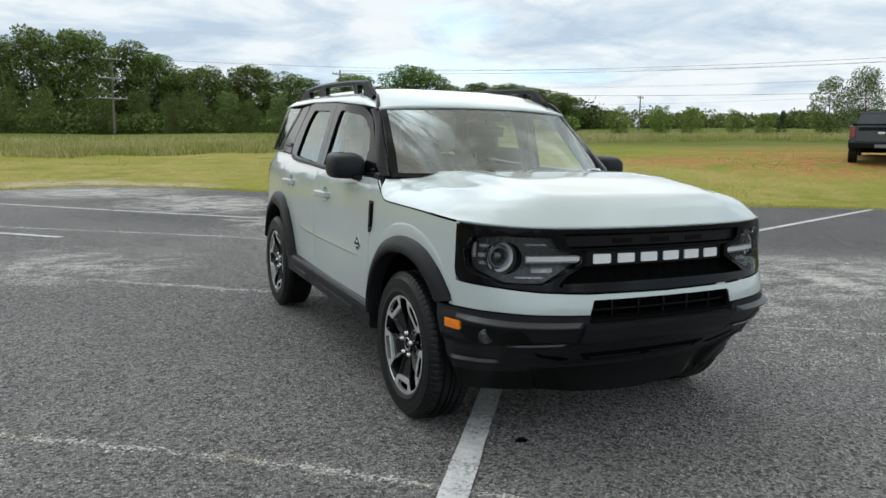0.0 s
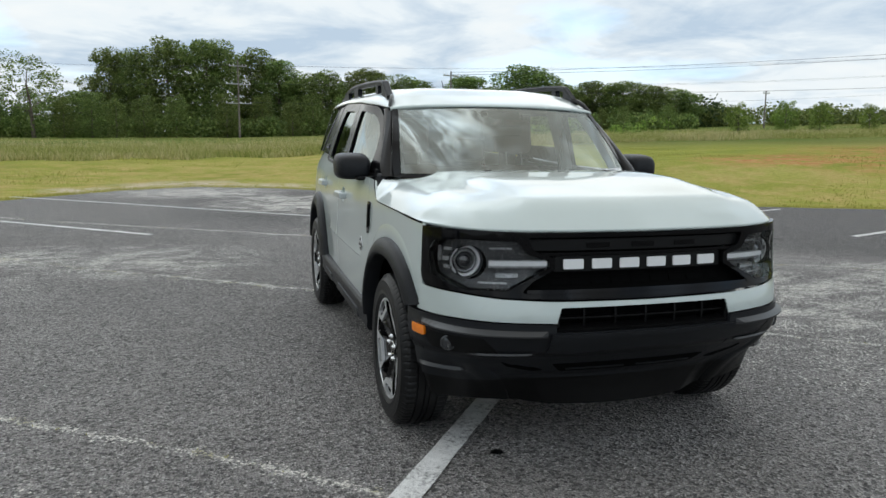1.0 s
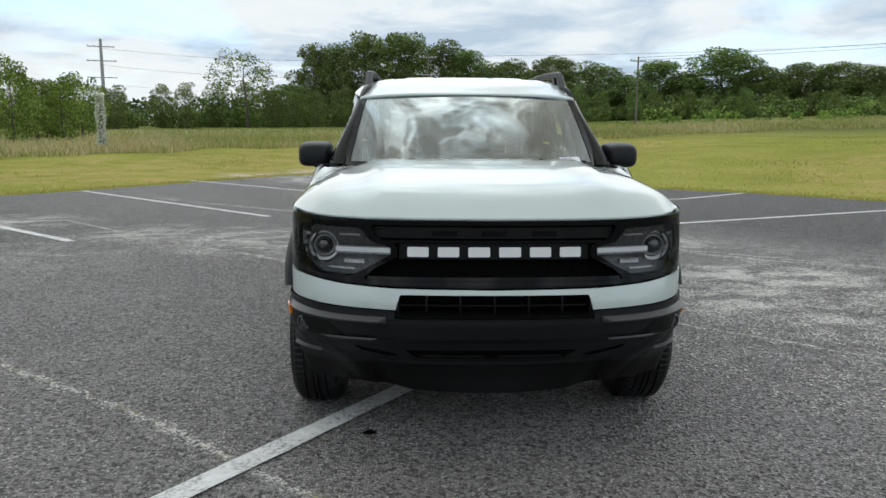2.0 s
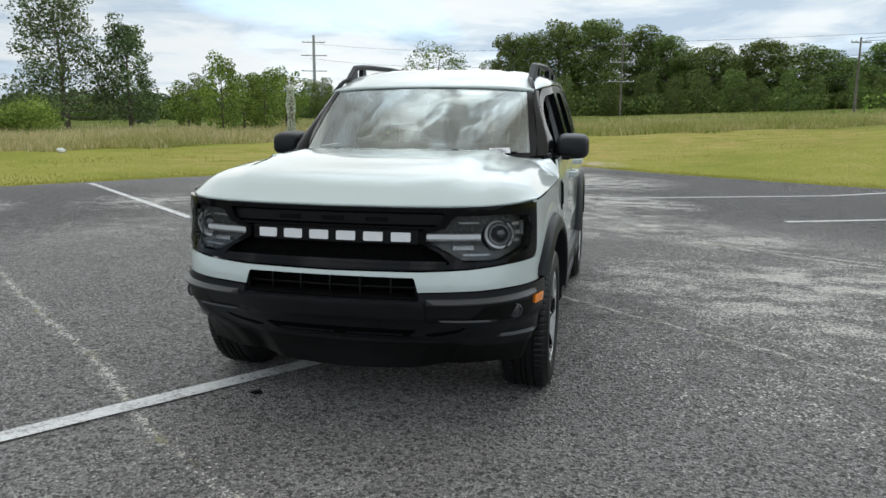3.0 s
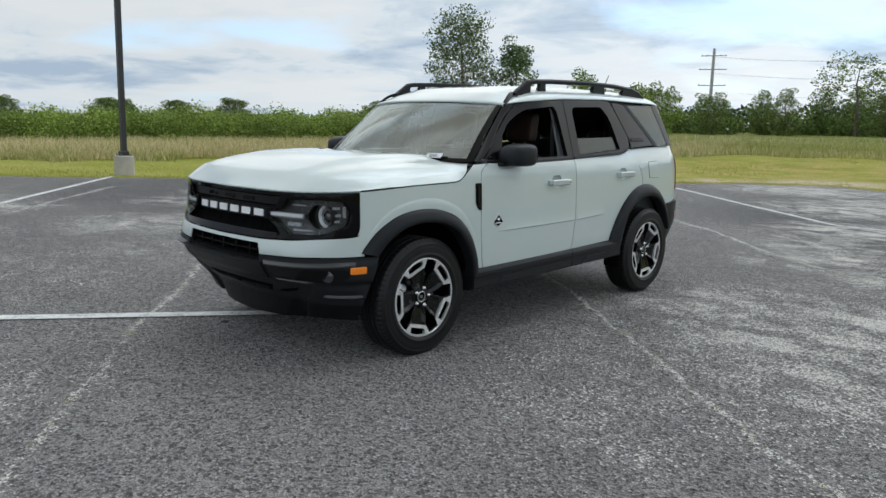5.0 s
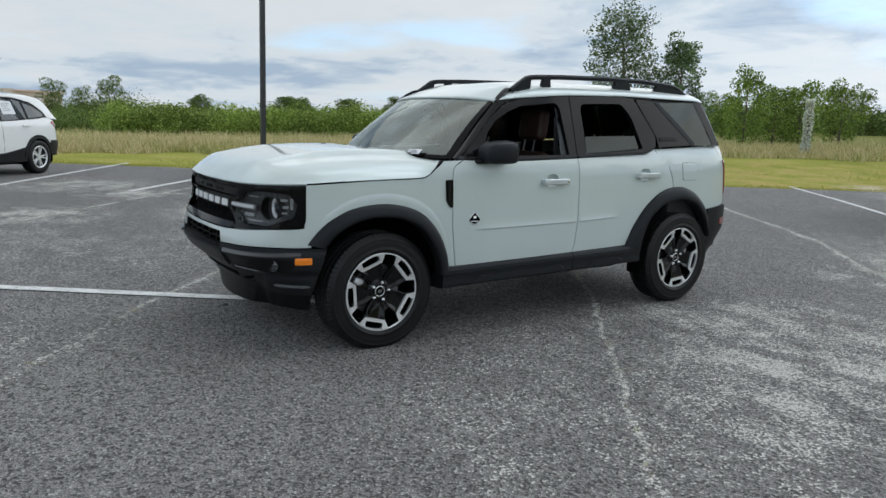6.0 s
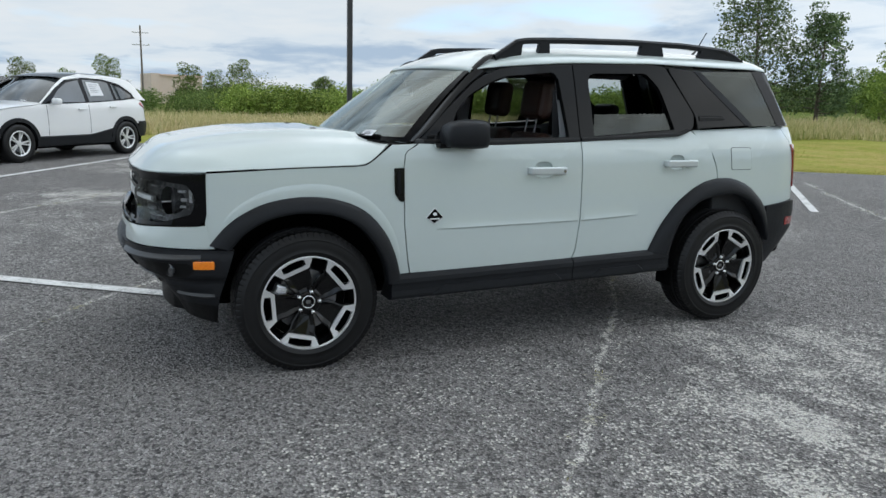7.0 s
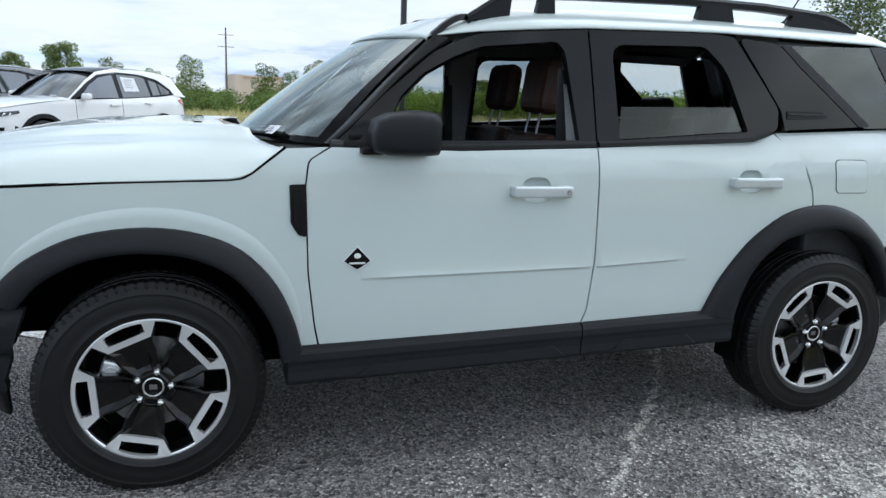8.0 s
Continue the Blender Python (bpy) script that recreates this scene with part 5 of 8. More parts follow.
for sg in (1, -1):
    # door linings, pillar linings
    for y0, y1 in ((.58, 1.50), (1.60, 2.25)):
        bm = bmesh.new()
        add_box(bm, sg * .745, sg * .80, y0, y1, .50, 1.15, .015)
        add_box(bm, sg * .69, sg * .75, y0 + .15, y1 - .05, .80, .86, .015)
        part("door_lining", bm, dash_mat, car)
    rows = []
    for i in range(9):
        z = .62 + (1.56 - .62) * i / 8
        x = cabin(1.55, max(z, 1.12)).x - .045
        rows.append([(sg * x, 1.452, z), (sg * (x - .03), 1.468, z), (sg * (x - .035), 1.60, z), (sg * x, 1.62, z)])
    part("pillar_lining", outward(grid_bm(rows)), trim_grey, car)
    rows = []
    for i in range(9):
        f = i / 8
        p = screen(sg * .985, f)
        rows.append([p + Vector((-sg * .012, .03, -.022)), p + Vector((-sg * .05, .055, -.03)), p + Vector((-sg * .03, .10, -.03)), p + Vector((sg * .03, .11, -.03))])
    part("pillar_lining", outward(grid_bm(rows)), trim_grey, car)
    bm = bmesh.new()
    add_box(bm, sg * .62, sg * .70, 2.28, 2.50, 1.10, 1.56, .02)
    part("pillar_lining", bm, black_plastic, car)
    # seat belt
    bm = bmesh.new()
    grid_bm([[(sg * .70, 1.44, 1.42), (sg * .70, 1.485, 1.42)], [(sg * .70, 1.455, 1.1), (sg * .70, 1.50, 1.1)], [(sg * .70, 1.46, .6), (sg * .70, 1.505, .6)]], False, bm)
    part("seat_belt", thick(bm, .002), dash_mat, car)
# paper tag lying at the foot of the windscreen
c = screen(.735, .045) + Vector((0, -.014, .018))
mt = Matrix.Translation(c) @ Euler((radians(40), 0, radians(14))).to_matrix().to_4x4()
bm = bmesh.new()
grid_bm([[mt @ Vector((x, y, .002 * math.sin(x * 40))) for x in np.linspace(-.058, .058, 7)] for y in (-.022, 0, .022)], False, bm)
tag = tagged(part("paper_tag", thick(bm, .0008), paper), "small white printed tag at the foot of the windscreen", "tag")
for k in range(3):
    bm = bmesh.new()
    y = -.010 + k * .010
    grid_bm([[mt @ Vector((x, yy, .0016 + .002 * math.sin(x * 40))) for x in np.linspace(-.04, .036 - .012 * k, 5)] for yy in (y - .0025, y + .0025)], False, bm)
    part("print_bar", bm, print_grey, tag)

# ---- ground, lot, markings ----
LOT = [(-60, -70), (-26, -16), (-16, 0), (-13, 4.4), (-9.6, 9.7), (-7.2, 13.1), (-4.3, 17.8), (-2.4, 19.4), (-.2, 18.4), (2.1, 16.0), (4.9, 13.7), (7.0, 12.3), (8.6, 10.6), (14.5, 7.7), (30, 0), (70, -24), (70, -70)]
_l0 = np.array(LOT)
_l1 = np.roll(_l0, -1, axis=0)


def outside(x, y):
    """How far a place lies outside the lot, 0 within."""
    p = np.stack([np.asarray(x, float), np.asarray(y, float)], -1)[..., None, :]
    d = _l1 - _l0
    t = np.clip(((p - _l0) * d).sum(-1) / (d * d).sum(-1), 0, 1)
    dist = np.linalg.norm(p - (_l0 + t[..., None] * d), axis=-1).min(-1)
    yy, xx = p[..., 1], p[..., 0]
    cond = (_l0[:, 1] > yy) != (_l1[:, 1] > yy)
    with np.errstate(divide="ignore", invalid="ignore"):
        cross = xx < d[:, 0] * (yy - _l0[:, 1]) / np.where(d[:, 1] == 0, 1e-9, d[:, 1]) + _l0[:, 0]
    inside = (cond & cross).sum(-1) % 2 == 1
    return np.where(inside, 0, dist)


def terrain(x, y):
    """Height of the grassland: a bank by the lot, then long gentle slopes."""
    x, y = np.asarray(x, float), np.asarray(y, float)
    s = np.clip(outside(x, y) / 12, 0, 1)
    s = s * s * (3 - 2 * s)
    yy = np.where(y > 0, y, y * .2)
    far = .017 * np.clip(yy, -200, 260) + np.where(x < 0, .009 * np.clip(x, -260, 0), .033 * np.clip(x, 0, 160))
    return far * s - .025


def height(x, y):
    return float(terrain(x, y))


rr = np.concatenate([np.linspace(0, 8, 6), np.linspace(9, 34, 50), np.geomspace(35, 160, 46), np.geomspace(170, 1500, 16)])
ta = np.linspace(0, 2 * math.pi, 240, endpoint=False)
gx, gy = np.outer(rr, np.cos(ta)), np.outer(rr, np.sin(ta)) + 4
gz = terrain(gx, gy)
gz += (outside(gx, gy) > 1.5) * .05 * np.sin(gx * .55 + 1.3 * np.sin(gy * .21)) * np.sin(gy * .47) * np.clip(rr / 25, 0, 1)[:, None]
gv = [(float(a), float(b), float(c)) for a, b, c in zip(gx.ravel(), gy.ravel(), gz.ravel())]
na = len(ta)
gf = [(i * na + j, i * na + (j + 1) % na, (i + 1) * na + (j + 1) % na, (i + 1) * na + j) for i in range(len(rr) - 1) for j in range(na)]


def mesh_ob(name, verts, faces, material, parent=None, smooth=True):
    me = bpy.data.meshes.new(name)
    me.from_pydata(verts, [], faces)
    if smooth:
        me.shade_smooth()
    me.materials.append(material)
    ob = new(name, me)
    if parent is not None:
        ob.parent = parent
    return ob


def blob(k, vec, c, r, soft=0.5):
    """A soft round patch about c in the plan."""
    d = k.n("ShaderNodeVectorMath", op="DISTANCE")
    k.put(vec, d.inputs[0])
    d.inputs[1].default_value = (c[0], c[1], 0)
    return k.range(d.outputs["Value"], r * (1 - soft), r, 1.0, 0.0)


def flat_coord(k):
    """The plan position, with height left out."""
    s = k.n("ShaderNodeSeparateXYZ")
    k.put(k.coord(), s.inputs[0])
    c = k.n("ShaderNodeCombineXYZ")
    k.put(s.outputs[0], c.inputs[0])
    k.put(s.outputs[1], c.inputs[1])
    return c.outputs[0]


def most(k, *vals):
    out = vals[0]
    for v in vals[1:]:
        out = k.math("MAXIMUM", out, v)
    return out


# grassland: yellow-green turf, straw, sandy and red clay patches
grass_ground = mat("mown_grass_and_soil", (.2, .22, .05), 0.95, spec=0.05)
k = Net(grass_ground)
v = flat_coord(k)
big, mid, fine = k.noise(v, .06, 4), k.noise(v, .35, 5), k.noise(v, 9, 4, .7)
f = k.math("ADD", k.math("MULTIPLY", mid, .6), k.math("MULTIPLY", big, .4))
turf = k.ramp(f, [(.36, (.225, .255, .045)), (.50, (.34, .345, .070)), (.62, (.46, .41, .125))])
turf = k.mix(k.range(fine, .35, .75), turf, (.19, .205, .04), "MIX")
straw = k.math("MULTIPLY", most(k, blob(k, v, (-3, 24), 9), blob(k, v, (-8, 19), 8), blob(k, v, (6, 30), 9), blob(k, v, (14, 14), 7)), k.range(k.noise(v, .9, 5, .65), .42, .62))
turf = k.mix(straw, turf, k.ramp(k.noise(v, 6, 4), [(.3, (.36, .27, .085)), (.7, (.48, .39, .15))]))
sand = k.math("MULTIPLY", most(k, blob(k, v, (-2.6, 20.0), 2.6), blob(k, v, (-.2, 19.2), 1.8), blob(k, v, (-4.8, 18.2), 1.6)), k.range(k.noise(v, 1.6, 4), .36, .5))
turf = k.mix(sand, turf, k.ramp(k.noise(v, 8, 4), [(.3, (.42, .34, .22)), (.7, (.62, .55, .42))]))
clay = k.math("MULTIPLY", most(k, blob(k, v, (23, 16), 7, .6), blob(k, v, (18, 19), 4, .6), blob(k, v, (29, 20), 9, .6), blob(k, v, (33, 13), 9, .6)), k.range(k.noise(v, .9, 9, .76), .44, .54))
turf = k.mix(clay, turf, k.ramp(k.noise(v, 3, 5, .7), [(.3, (.34, .13, .055)), (.52, (.48, .215, .09)), (.70, (.52, .36, .18))]))
far = k.range(k.noise(v, .03, 3), .4, .6)
dd = k.n("ShaderNodeVectorMath", op="LENGTH")
k.put(v, dd.inputs[0])
turf = k.mix(k.range(dd.outputs["Value"], 34, 46), turf, k.mix(far, (.11, .15, .03), (.20, .20, .06)))
k.set("Base Color", turf)
k.bump(k.math("ADD", fine, k.noise(v, 40, 3)), .6, .05)
tagged(mesh_ob("ground", gv, gf, grass_ground), "yellow-green mown grassland with straw and red clay patches", "ground", kind="structure")

# asphalt: a net of small stones, each with its own shade, in dark binder
BLOOM = [(2.7, 2.8, 1.5), (2.3, 2.1, 1.3), (1.75, 2.75, 1.1), (3.4, 2.5, 1.5), (4.5, 1.7, 1.7), (5.3, 2.1, 1.6), (1.45, 2.2, .9), (2.9, 1.4, 1.1), (1.05, 7.0, 1.3), (1.7, 5.9, 1.3), (1.15, 5.4, .8), (2.6, 5.0, 1.1),
         (-2.5, 5.3, 1.6), (-3.8, 5.8, 1.2), (-6.2, 6.9, 1.5), (-5.7, 1.2, 1.3), (-7.9, 3.0, 1.2), (-6.1, -1.2, 1.2), (-10.0, -.2, 1.6), (-8.4, .4, 1.1)]
FAINT = [(1.8, .8, 1.1), (2.4, .2, 1.2), (1.4, 1.3, .9), (3.3, .6, 1.2), (-.3, -1.9, .9), (-3.2, -1.2, 1.7), (-3.6, .1, 1.2), (3.2, 3.4, 2.6), (-4.3, -1.7, 1.2), (-4.6, 4.2, 2.2), (.2, 7.6, 1.3)]


def asphalt_skin(name, grit=""):
    """Weathered asphalt; grit names a field of the mesh that says how far pale grit covers the stones."""
    m = mat(name, (.06, .06, .065), 0.85, spec=0.3)
    k = Net(m)
    v = flat_coord(k)
    cell = k.n("ShaderNodeSeparateColor")
    k.put(k.voronoi(v, 82, "Color"), cell.inputs[0])
    dist = k.voronoi(v, 82)
    joint = k.range(k.voronoi(v, 82, "Distance", "DISTANCE_TO_EDGE"), .02, .085, .8, 0)
    big_cell = k.n("ShaderNodeSeparateColor")
    k.put(k.voronoi(v, 48, "Color"), big_cell.inputs[0])
    mid, big = k.noise(v, 1.5, 6, .62), k.noise(v, .22, 5, .6)
    base = k.ramp(k.math("ADD", k.math("MULTIPLY", mid, .5), k.math("MULTIPLY", big, .5)), [(.34, (.235, .222, .213)), (.52, (.305, .289, .278)), (.66, (.385, .366, .351))])
    # newer, blacker surfacing at the far side
    newer = most(k, blob(k, v, (3, 12), 6, .25), blob(k, v, (-9, 5), 4.5, .3), blob(k, v, (9, 8), 6, .2))
    base = k.mix(k.math("MULTIPLY", newer, .5), base, (.030, .030, .033))
    # stones and the pits between them
    base = k.mix(k.range(cell.outputs[0], .78, .97, 0, .9), base, (.50, .475, .455))
    base = k.mix(k.range(cell.outputs[0], .0, .42, .85, 0), base, (.020, .0195, .020))
    base = k.mix(k.range(big_cell.outputs[1], .0, .22, .6, 0), base, (.016, .016, .017))
    # pale mineral bloom on the stone tops where water dries, in torn streaks
    mp = k.n("ShaderNodeMapping")
    mp.inputs["Rotation"].default_value = (0, 0, radians(-32))
    mp.inputs["Scale"].default_value = (.8, 1.2, 1)
    k.put(v, mp.inputs["Vector"])
    streak = k.noise(mp.outputs[0], 2.6, 10, .74, .2)
    cloudy = k.noise(v, .9, 4, .6)
    strong = most(k, *[blob(k, v, (x, y), r, .85) for x, y, r in BLOOM])
    faint = most(k, *[blob(k, v, (x, y), r, .9) for x, y, r in FAINT])
    field_ = k.math("MULTIPLY", k.math("MAXIMUM", strong, k.math("MULTIPLY", faint, .36)), k.range(k.math("ADD", k.math("MULTIPLY", streak, .75), k.math("MULTIPLY", cloudy, .25)), .44, .62, .03, 1.2))
    # drifts of pale sand by the grass and along the drying edges
    drift = most(k, blob(k, v, (.2, 12.6), 2.6, .7), blob(k, v, (-2.3, 16.8), 2.6, .7), blob(k, v, (.9, 8.9), 1.5, .8), blob(k, v, (1.7, 8.4), 1.0, .8), blob(k, v, (-.2, 14.4), 1.6, .8), blob(k, v, (2.75, 3.0), .9, .8), blob(k, v, (3.3, 2.9), .8, .8), blob(k, v, (4.6, 1.7), .9, .8), blob(k, v, (1.6, 6.0), .6, .8), blob(k, v, (-8.9, 5.0), 1.6, .8))
    drift = k.math("MULTIPLY", drift, k.range(streak, .42, .58))
    field_ = most(k, field_, k.math("MULTIPLY", drift, 1.35))
    if grit:
        at_ = k.n("ShaderNodeAttribute")
        at_.attribute_name = grit
        torn = k.range(k.noise(v, 14, 6, .75), .36, .60, .15, 1.2)
        patchy = k.range(k.noise(v, 1.7, 3, .5), .34, .58, .35, 1.1)
        field_ = k.math("MAXIMUM", field_, k.math("MULTIPLY", k.math("MULTIPLY", at_.outputs["Fac"], torn), patchy))
    cover = k.math("SUBTRACT", k.math("MULTIPLY", field_, .88), cell.outputs[1])
    cover = k.range(cover, -.02, .06, 0, .92)
    cover = k.math("MAXIMUM", cover, k.math("MULTIPLY", field_, .14))
    pale = k.ramp(k.noise(v, 26, 3), [(.3, (.68, .645, .59)), (.7, (.90, .87, .81))])
    if grit:
        weedy = k.range(k.noise(v, 5, 3, .6), .54, .66, 0, .75)
        pale = k.mix(weedy, pale, (.33, .30, .10))
    base = k.mix(cover, base, pale)
    # dark binder in the joints, the shade of the pits put into its colour
    base = k.mix(k.math("MULTIPLY", joint, k.range(field_, .1, .7, 1.0, .8)), base, (.022, .021, .021))
    k.set("Base Color", base)
    k.set("Roughness", k.range(mid, .3, .7, .70, .9))
    hh = k.math("ADD", k.math("MULTIPLY", dist, 1.0), k.math("MULTIPLY", k.voronoi(v, 48), .45))
    k.bump(hh, 1.0, .016)
    return m


asphalt = asphalt_skin("weathered_asphalt")

rng = random.Random(5)


def ragged(poly, step, amp, seed):
    """An outline with small random steps."""
    r = random.Random(seed)
    out = []
    for i, a in enumerate(poly):
        b = poly[(i + 1) % len(poly)]
        L = math.dist(a, b)
        n = max(1, int(L / step)) if L < 40 else 6
        for j in range(n):
            f = j / n
            nx, ny = -(b[1] - a[1]) / L, (b[0] - a[0]) / L
            d = r.uniform(-amp, amp)
            out.append((a[0] + (b[0] - a[0]) * f + nx * d, a[1] + (b[1] - a[1]) * f + ny * d))
    return out


bm = bmesh.new()
lo = ragged(LOT, .35, .06, 3)
vs = [bm.verts.new((x, y, 0)) for x, y in lo]
es = [bm.edges.new((vs[i], vs[(i + 1) % len(vs)])) for i in range(len(vs))]
bmesh.ops.triangle_fill(bm, edges=es, use_beauty=True)
for f in bm.faces:
    if f.normal.z < 0:
        f.normal_flip()
bot = [bm.verts.new((x, y, -.08)) for x, y in lo]
for i in range(len(vs)):
    j = (i + 1) % len(vs)
    bm.faces.new((vs[i], bot[i], bot[j], vs[j]))
lot = tagged(part("parking_lot", bm, asphalt), "weathered grey asphalt lot with cracks and pale stains", "pavement", kind="structure")

# painted lines, worn through to the asphalt
line_paint = mat("worn_white_road_paint", (.62, .62, .60), 0.75)
k = Net(line_paint)
v = k.coord()
wear = k.math("ADD", k.math("MULTIPLY", k.noise(v, 60, 4, .75), .6), k.math("MULTIPLY", k.noise(v, 5, 4), .4))
k.set("Base Color", k.mix(k.range(wear, .36, .50), (.15, .148, .145), k.ramp(k.noise(v, 25, 3), [(.3, (.62, .615, .60)), (.7, (.78, .775, .76))])))
k.bump(k.voronoi(v, 150), .6, .005)
faded_paint = mat("faded_white_road_paint", (.4, .4, .4), 0.8)
k = Net(faded_paint)
v = k.coord()
wear = k.math("ADD", k.math("MULTIPLY", k.noise(v, 70, 4, .75), .6), k.math("MULTIPLY", k.noise(v, 4, 4), .4))
k.set("Base Color", k.mix(k.range(wear, .46, .60), (.10, .10, .105), (.42, .42, .41)))
k.bump(k.voronoi(v, 150), .6, .005)


def stripe(pts, w, m, label):
    """A painted line along pts, with a slightly uneven edge."""
    r = random.Random(len(pts) * 7 + int(pts[0][0] * 100))
    rows = []
    for a, b in zip(pts, pts[1:]):
        n = max(2, int(math.dist(a, b) / .12))
        dx, dy = (b[0] - a[0]) / math.dist(a, b), (b[1] - a[1]) / math.dist(a, b)
        for i in range(n + 1):
            f = i / n
            x, y = a[0] + (b[0] - a[0]) * f, a[1] + (b[1] - a[1]) * f
            h = w / 2
            rows.append([(x - dy * (h + r.uniform(-.004, .004)), y + dx * (h + r.uniform(-.004, .004)), .0085), (x + dy * (h + r.uniform(-.004, .004)), y - dx * (h + r.uniform(-.004, .004)), .0085)])
    return tagged(part("painted_line", grid_bm(rows), m), label, "road marking", "bay lines", kind="structure")


stripe([(-.30, .14), (-.43, -.045), (-1.40, -1.385), (-6.2, -8.0)], .115, line_paint, "worn white bay line")
stripe([(-6.3, 15.85), (-3.75, 13.5), (-1.85, 11.62), (.46, 9.43)], .11, line_paint, "worn white bay line")
stripe([(.50, 9.42), (1.35, 9.38), (4.95, 10.8), (6.8, 12.2)], .11, line_paint, "worn white bay line")
stripe([(-7.5, 12.4), (-2.6, 7.70)], .11, line_paint, "worn white bay line")
stripe([(-9.35, 9.35), (-4.4, 5.12)], .11, line_paint, "worn white bay line")
stripe([(-11.3, 6.6), (-6.5, 2.75)], .12, line_paint, "worn white bay line")
stripe([(-13.6, 4.1), (-8.7, .33)], .12, line_paint, "worn white bay line")
stripe([(-15.9, 1.6), (-8.2, -2.65)], .12, line_paint, "worn white bay line")
stripe([(3.4, 6.85), (7.4, 8.55), (9.6, 9.4)], .11, line_paint, "worn white bay line")
stripe([(7.3, 5.23), (13.9, 7.7)], .11, line_paint, "worn white bay line")
stripe([(-4.95, 1.85), (-4.6, 2.2)], .10, faded_paint, "faded remnant of a white bay line")

# cracks filled with pale grit and weeds
crack_fill = asphalt_skin("grit_filled_crack", "grit")
weed_mat = mottled("dry_weed_leaves", (.16, .17, .04), (.36, .32, .10), 6, (.8, .9))


def crack(pts, w, seed, label="grit-filled crack in the asphalt", wild=.02):
    """A band along a wandering crack, grittiest in its middle and feathered out to the asphalt."""
    r = random.Random(seed)
    lift_ = .0035 + (seed - 10) * .0005
    rows = []
    for a, b in zip(pts, pts[1:]):
        L = math.dist(a, b)
        n = max(2, int(L / .035))
        dx, dy = (b[0] - a[0]) / L, (b[1] - a[1]) / L
        off = 0
        for i in range(n):
            f = i / n
            off = off * .8 + r.uniform(-wild, wild) * .75
            x, y = a[0] + (b[0] - a[0]) * f - dy * off, a[1] + (b[1] - a[1]) * f + dx * off
            h = w * r.uniform(.8, 1.35)
            rows.append([(x - dy * h * q, y + dx * h * q, .0006 + lift_ * e) for q, e in ((-2.2, 0), (-.75, .5), (-.18, .8), (.12, .8), (.7, .5), (2.0, 0))])
    ob = part("asphalt_crack", grid_bm(rows), crack_fill)
    g = ob.data.attributes.new("grit", "FLOAT", "POINT")
    g.data.foreach_set("value", [q for _ in rows for q in (0.0, .22, 1.0, 1.0, .25, 0.0)])
    return tagged(ob, label, "crack", "cracks", kind="structure")


CR_B = [(-5.4, 2.7), (-3.65, 1.25), (-2.65, .47), (-2.14, .09), (-1.72, -.20), (-1.32, -.56), (-1.04, -.80), (-.82, -1.0), (-.6, -1.16), (-.34, -1.34), (-.07, -1.5), (.10, -1.65), (.30, -1.82), (.65, -2.06), (1.5, -2.7), (3, -3.6)]
CR_C = [(-1.4, 3.7), (.03, 2.46), (.28, 2.31), (.97, 1.74), (1.66, 1.15), (2.2, .72), (2.69, .28), (3.09, .0), (4.2, -.8)]
CR_D = [(-5.6, 11.0), (-2.93, 8.9), (-.5, 7.15), (.6, 5.95), (1.32, 5.33), (2.07, 4.84), (2.68, 4.28), (3.4, 3.8), (4.4, 3.3)]
CR_E = [(-5.4, 7.2), (-4.0, 5.82), (-3.0, 4.9), (-2.5, 4.5), (-2.05, 4.17), (-1.37, 3.62), (-.82, 3.14)]
CR_F = [(-11, 3.0), (-8.2, .7), (-5.24, -1.7), (-4.0, -2.6)]
for i, (c, w) in enumerate(((CR_B, .032), (CR_C, .034), (CR_D, .06), (CR_E, .055), (CR_F, .06), ([(2.31, 4.75), (4.26, 3.43), (6.0, 2.4)], .05))):
    crack(c, w, 11 + i)


def tufts(name, spots, label, material, blades=14, h=(.02, .06), spread=.03, kind="stuff", width=.004, cat="weeds"):
    """Small blades of grass about each spot."""
    r = random.Random(99)
    V, F = [], []
    for x, y, s in spots:
        z = height(x, y)
        z = max(z, 0) if float(outside(x, y)) == 0 else z
        for _ in range(int(blades * s)):
            a, d = r.uniform(0, 6.28), r.uniform(0, spread * s)
            px, py = x + d * math.cos(a), y + d * math.sin(a)
            t, L = r.uniform(0, 6.28), r.uniform(*h) * (.6 + .4 * s)
            le = r.uniform(.1, .7) * L
            i = len(V)
            wx, wy = width * math.cos(t + 1.57), width * math.sin(t + 1.57)
            V += [(px - wx, py - wy, z), (px + wx, py + wy, z), (px + le * math.cos(t), py + le * math.sin(t), z + L)]
            F.append((i, i + 1, i + 2))
    return tagged(mesh_ob(name, V, F, material, smooth=False), label, cat, kind=kind)


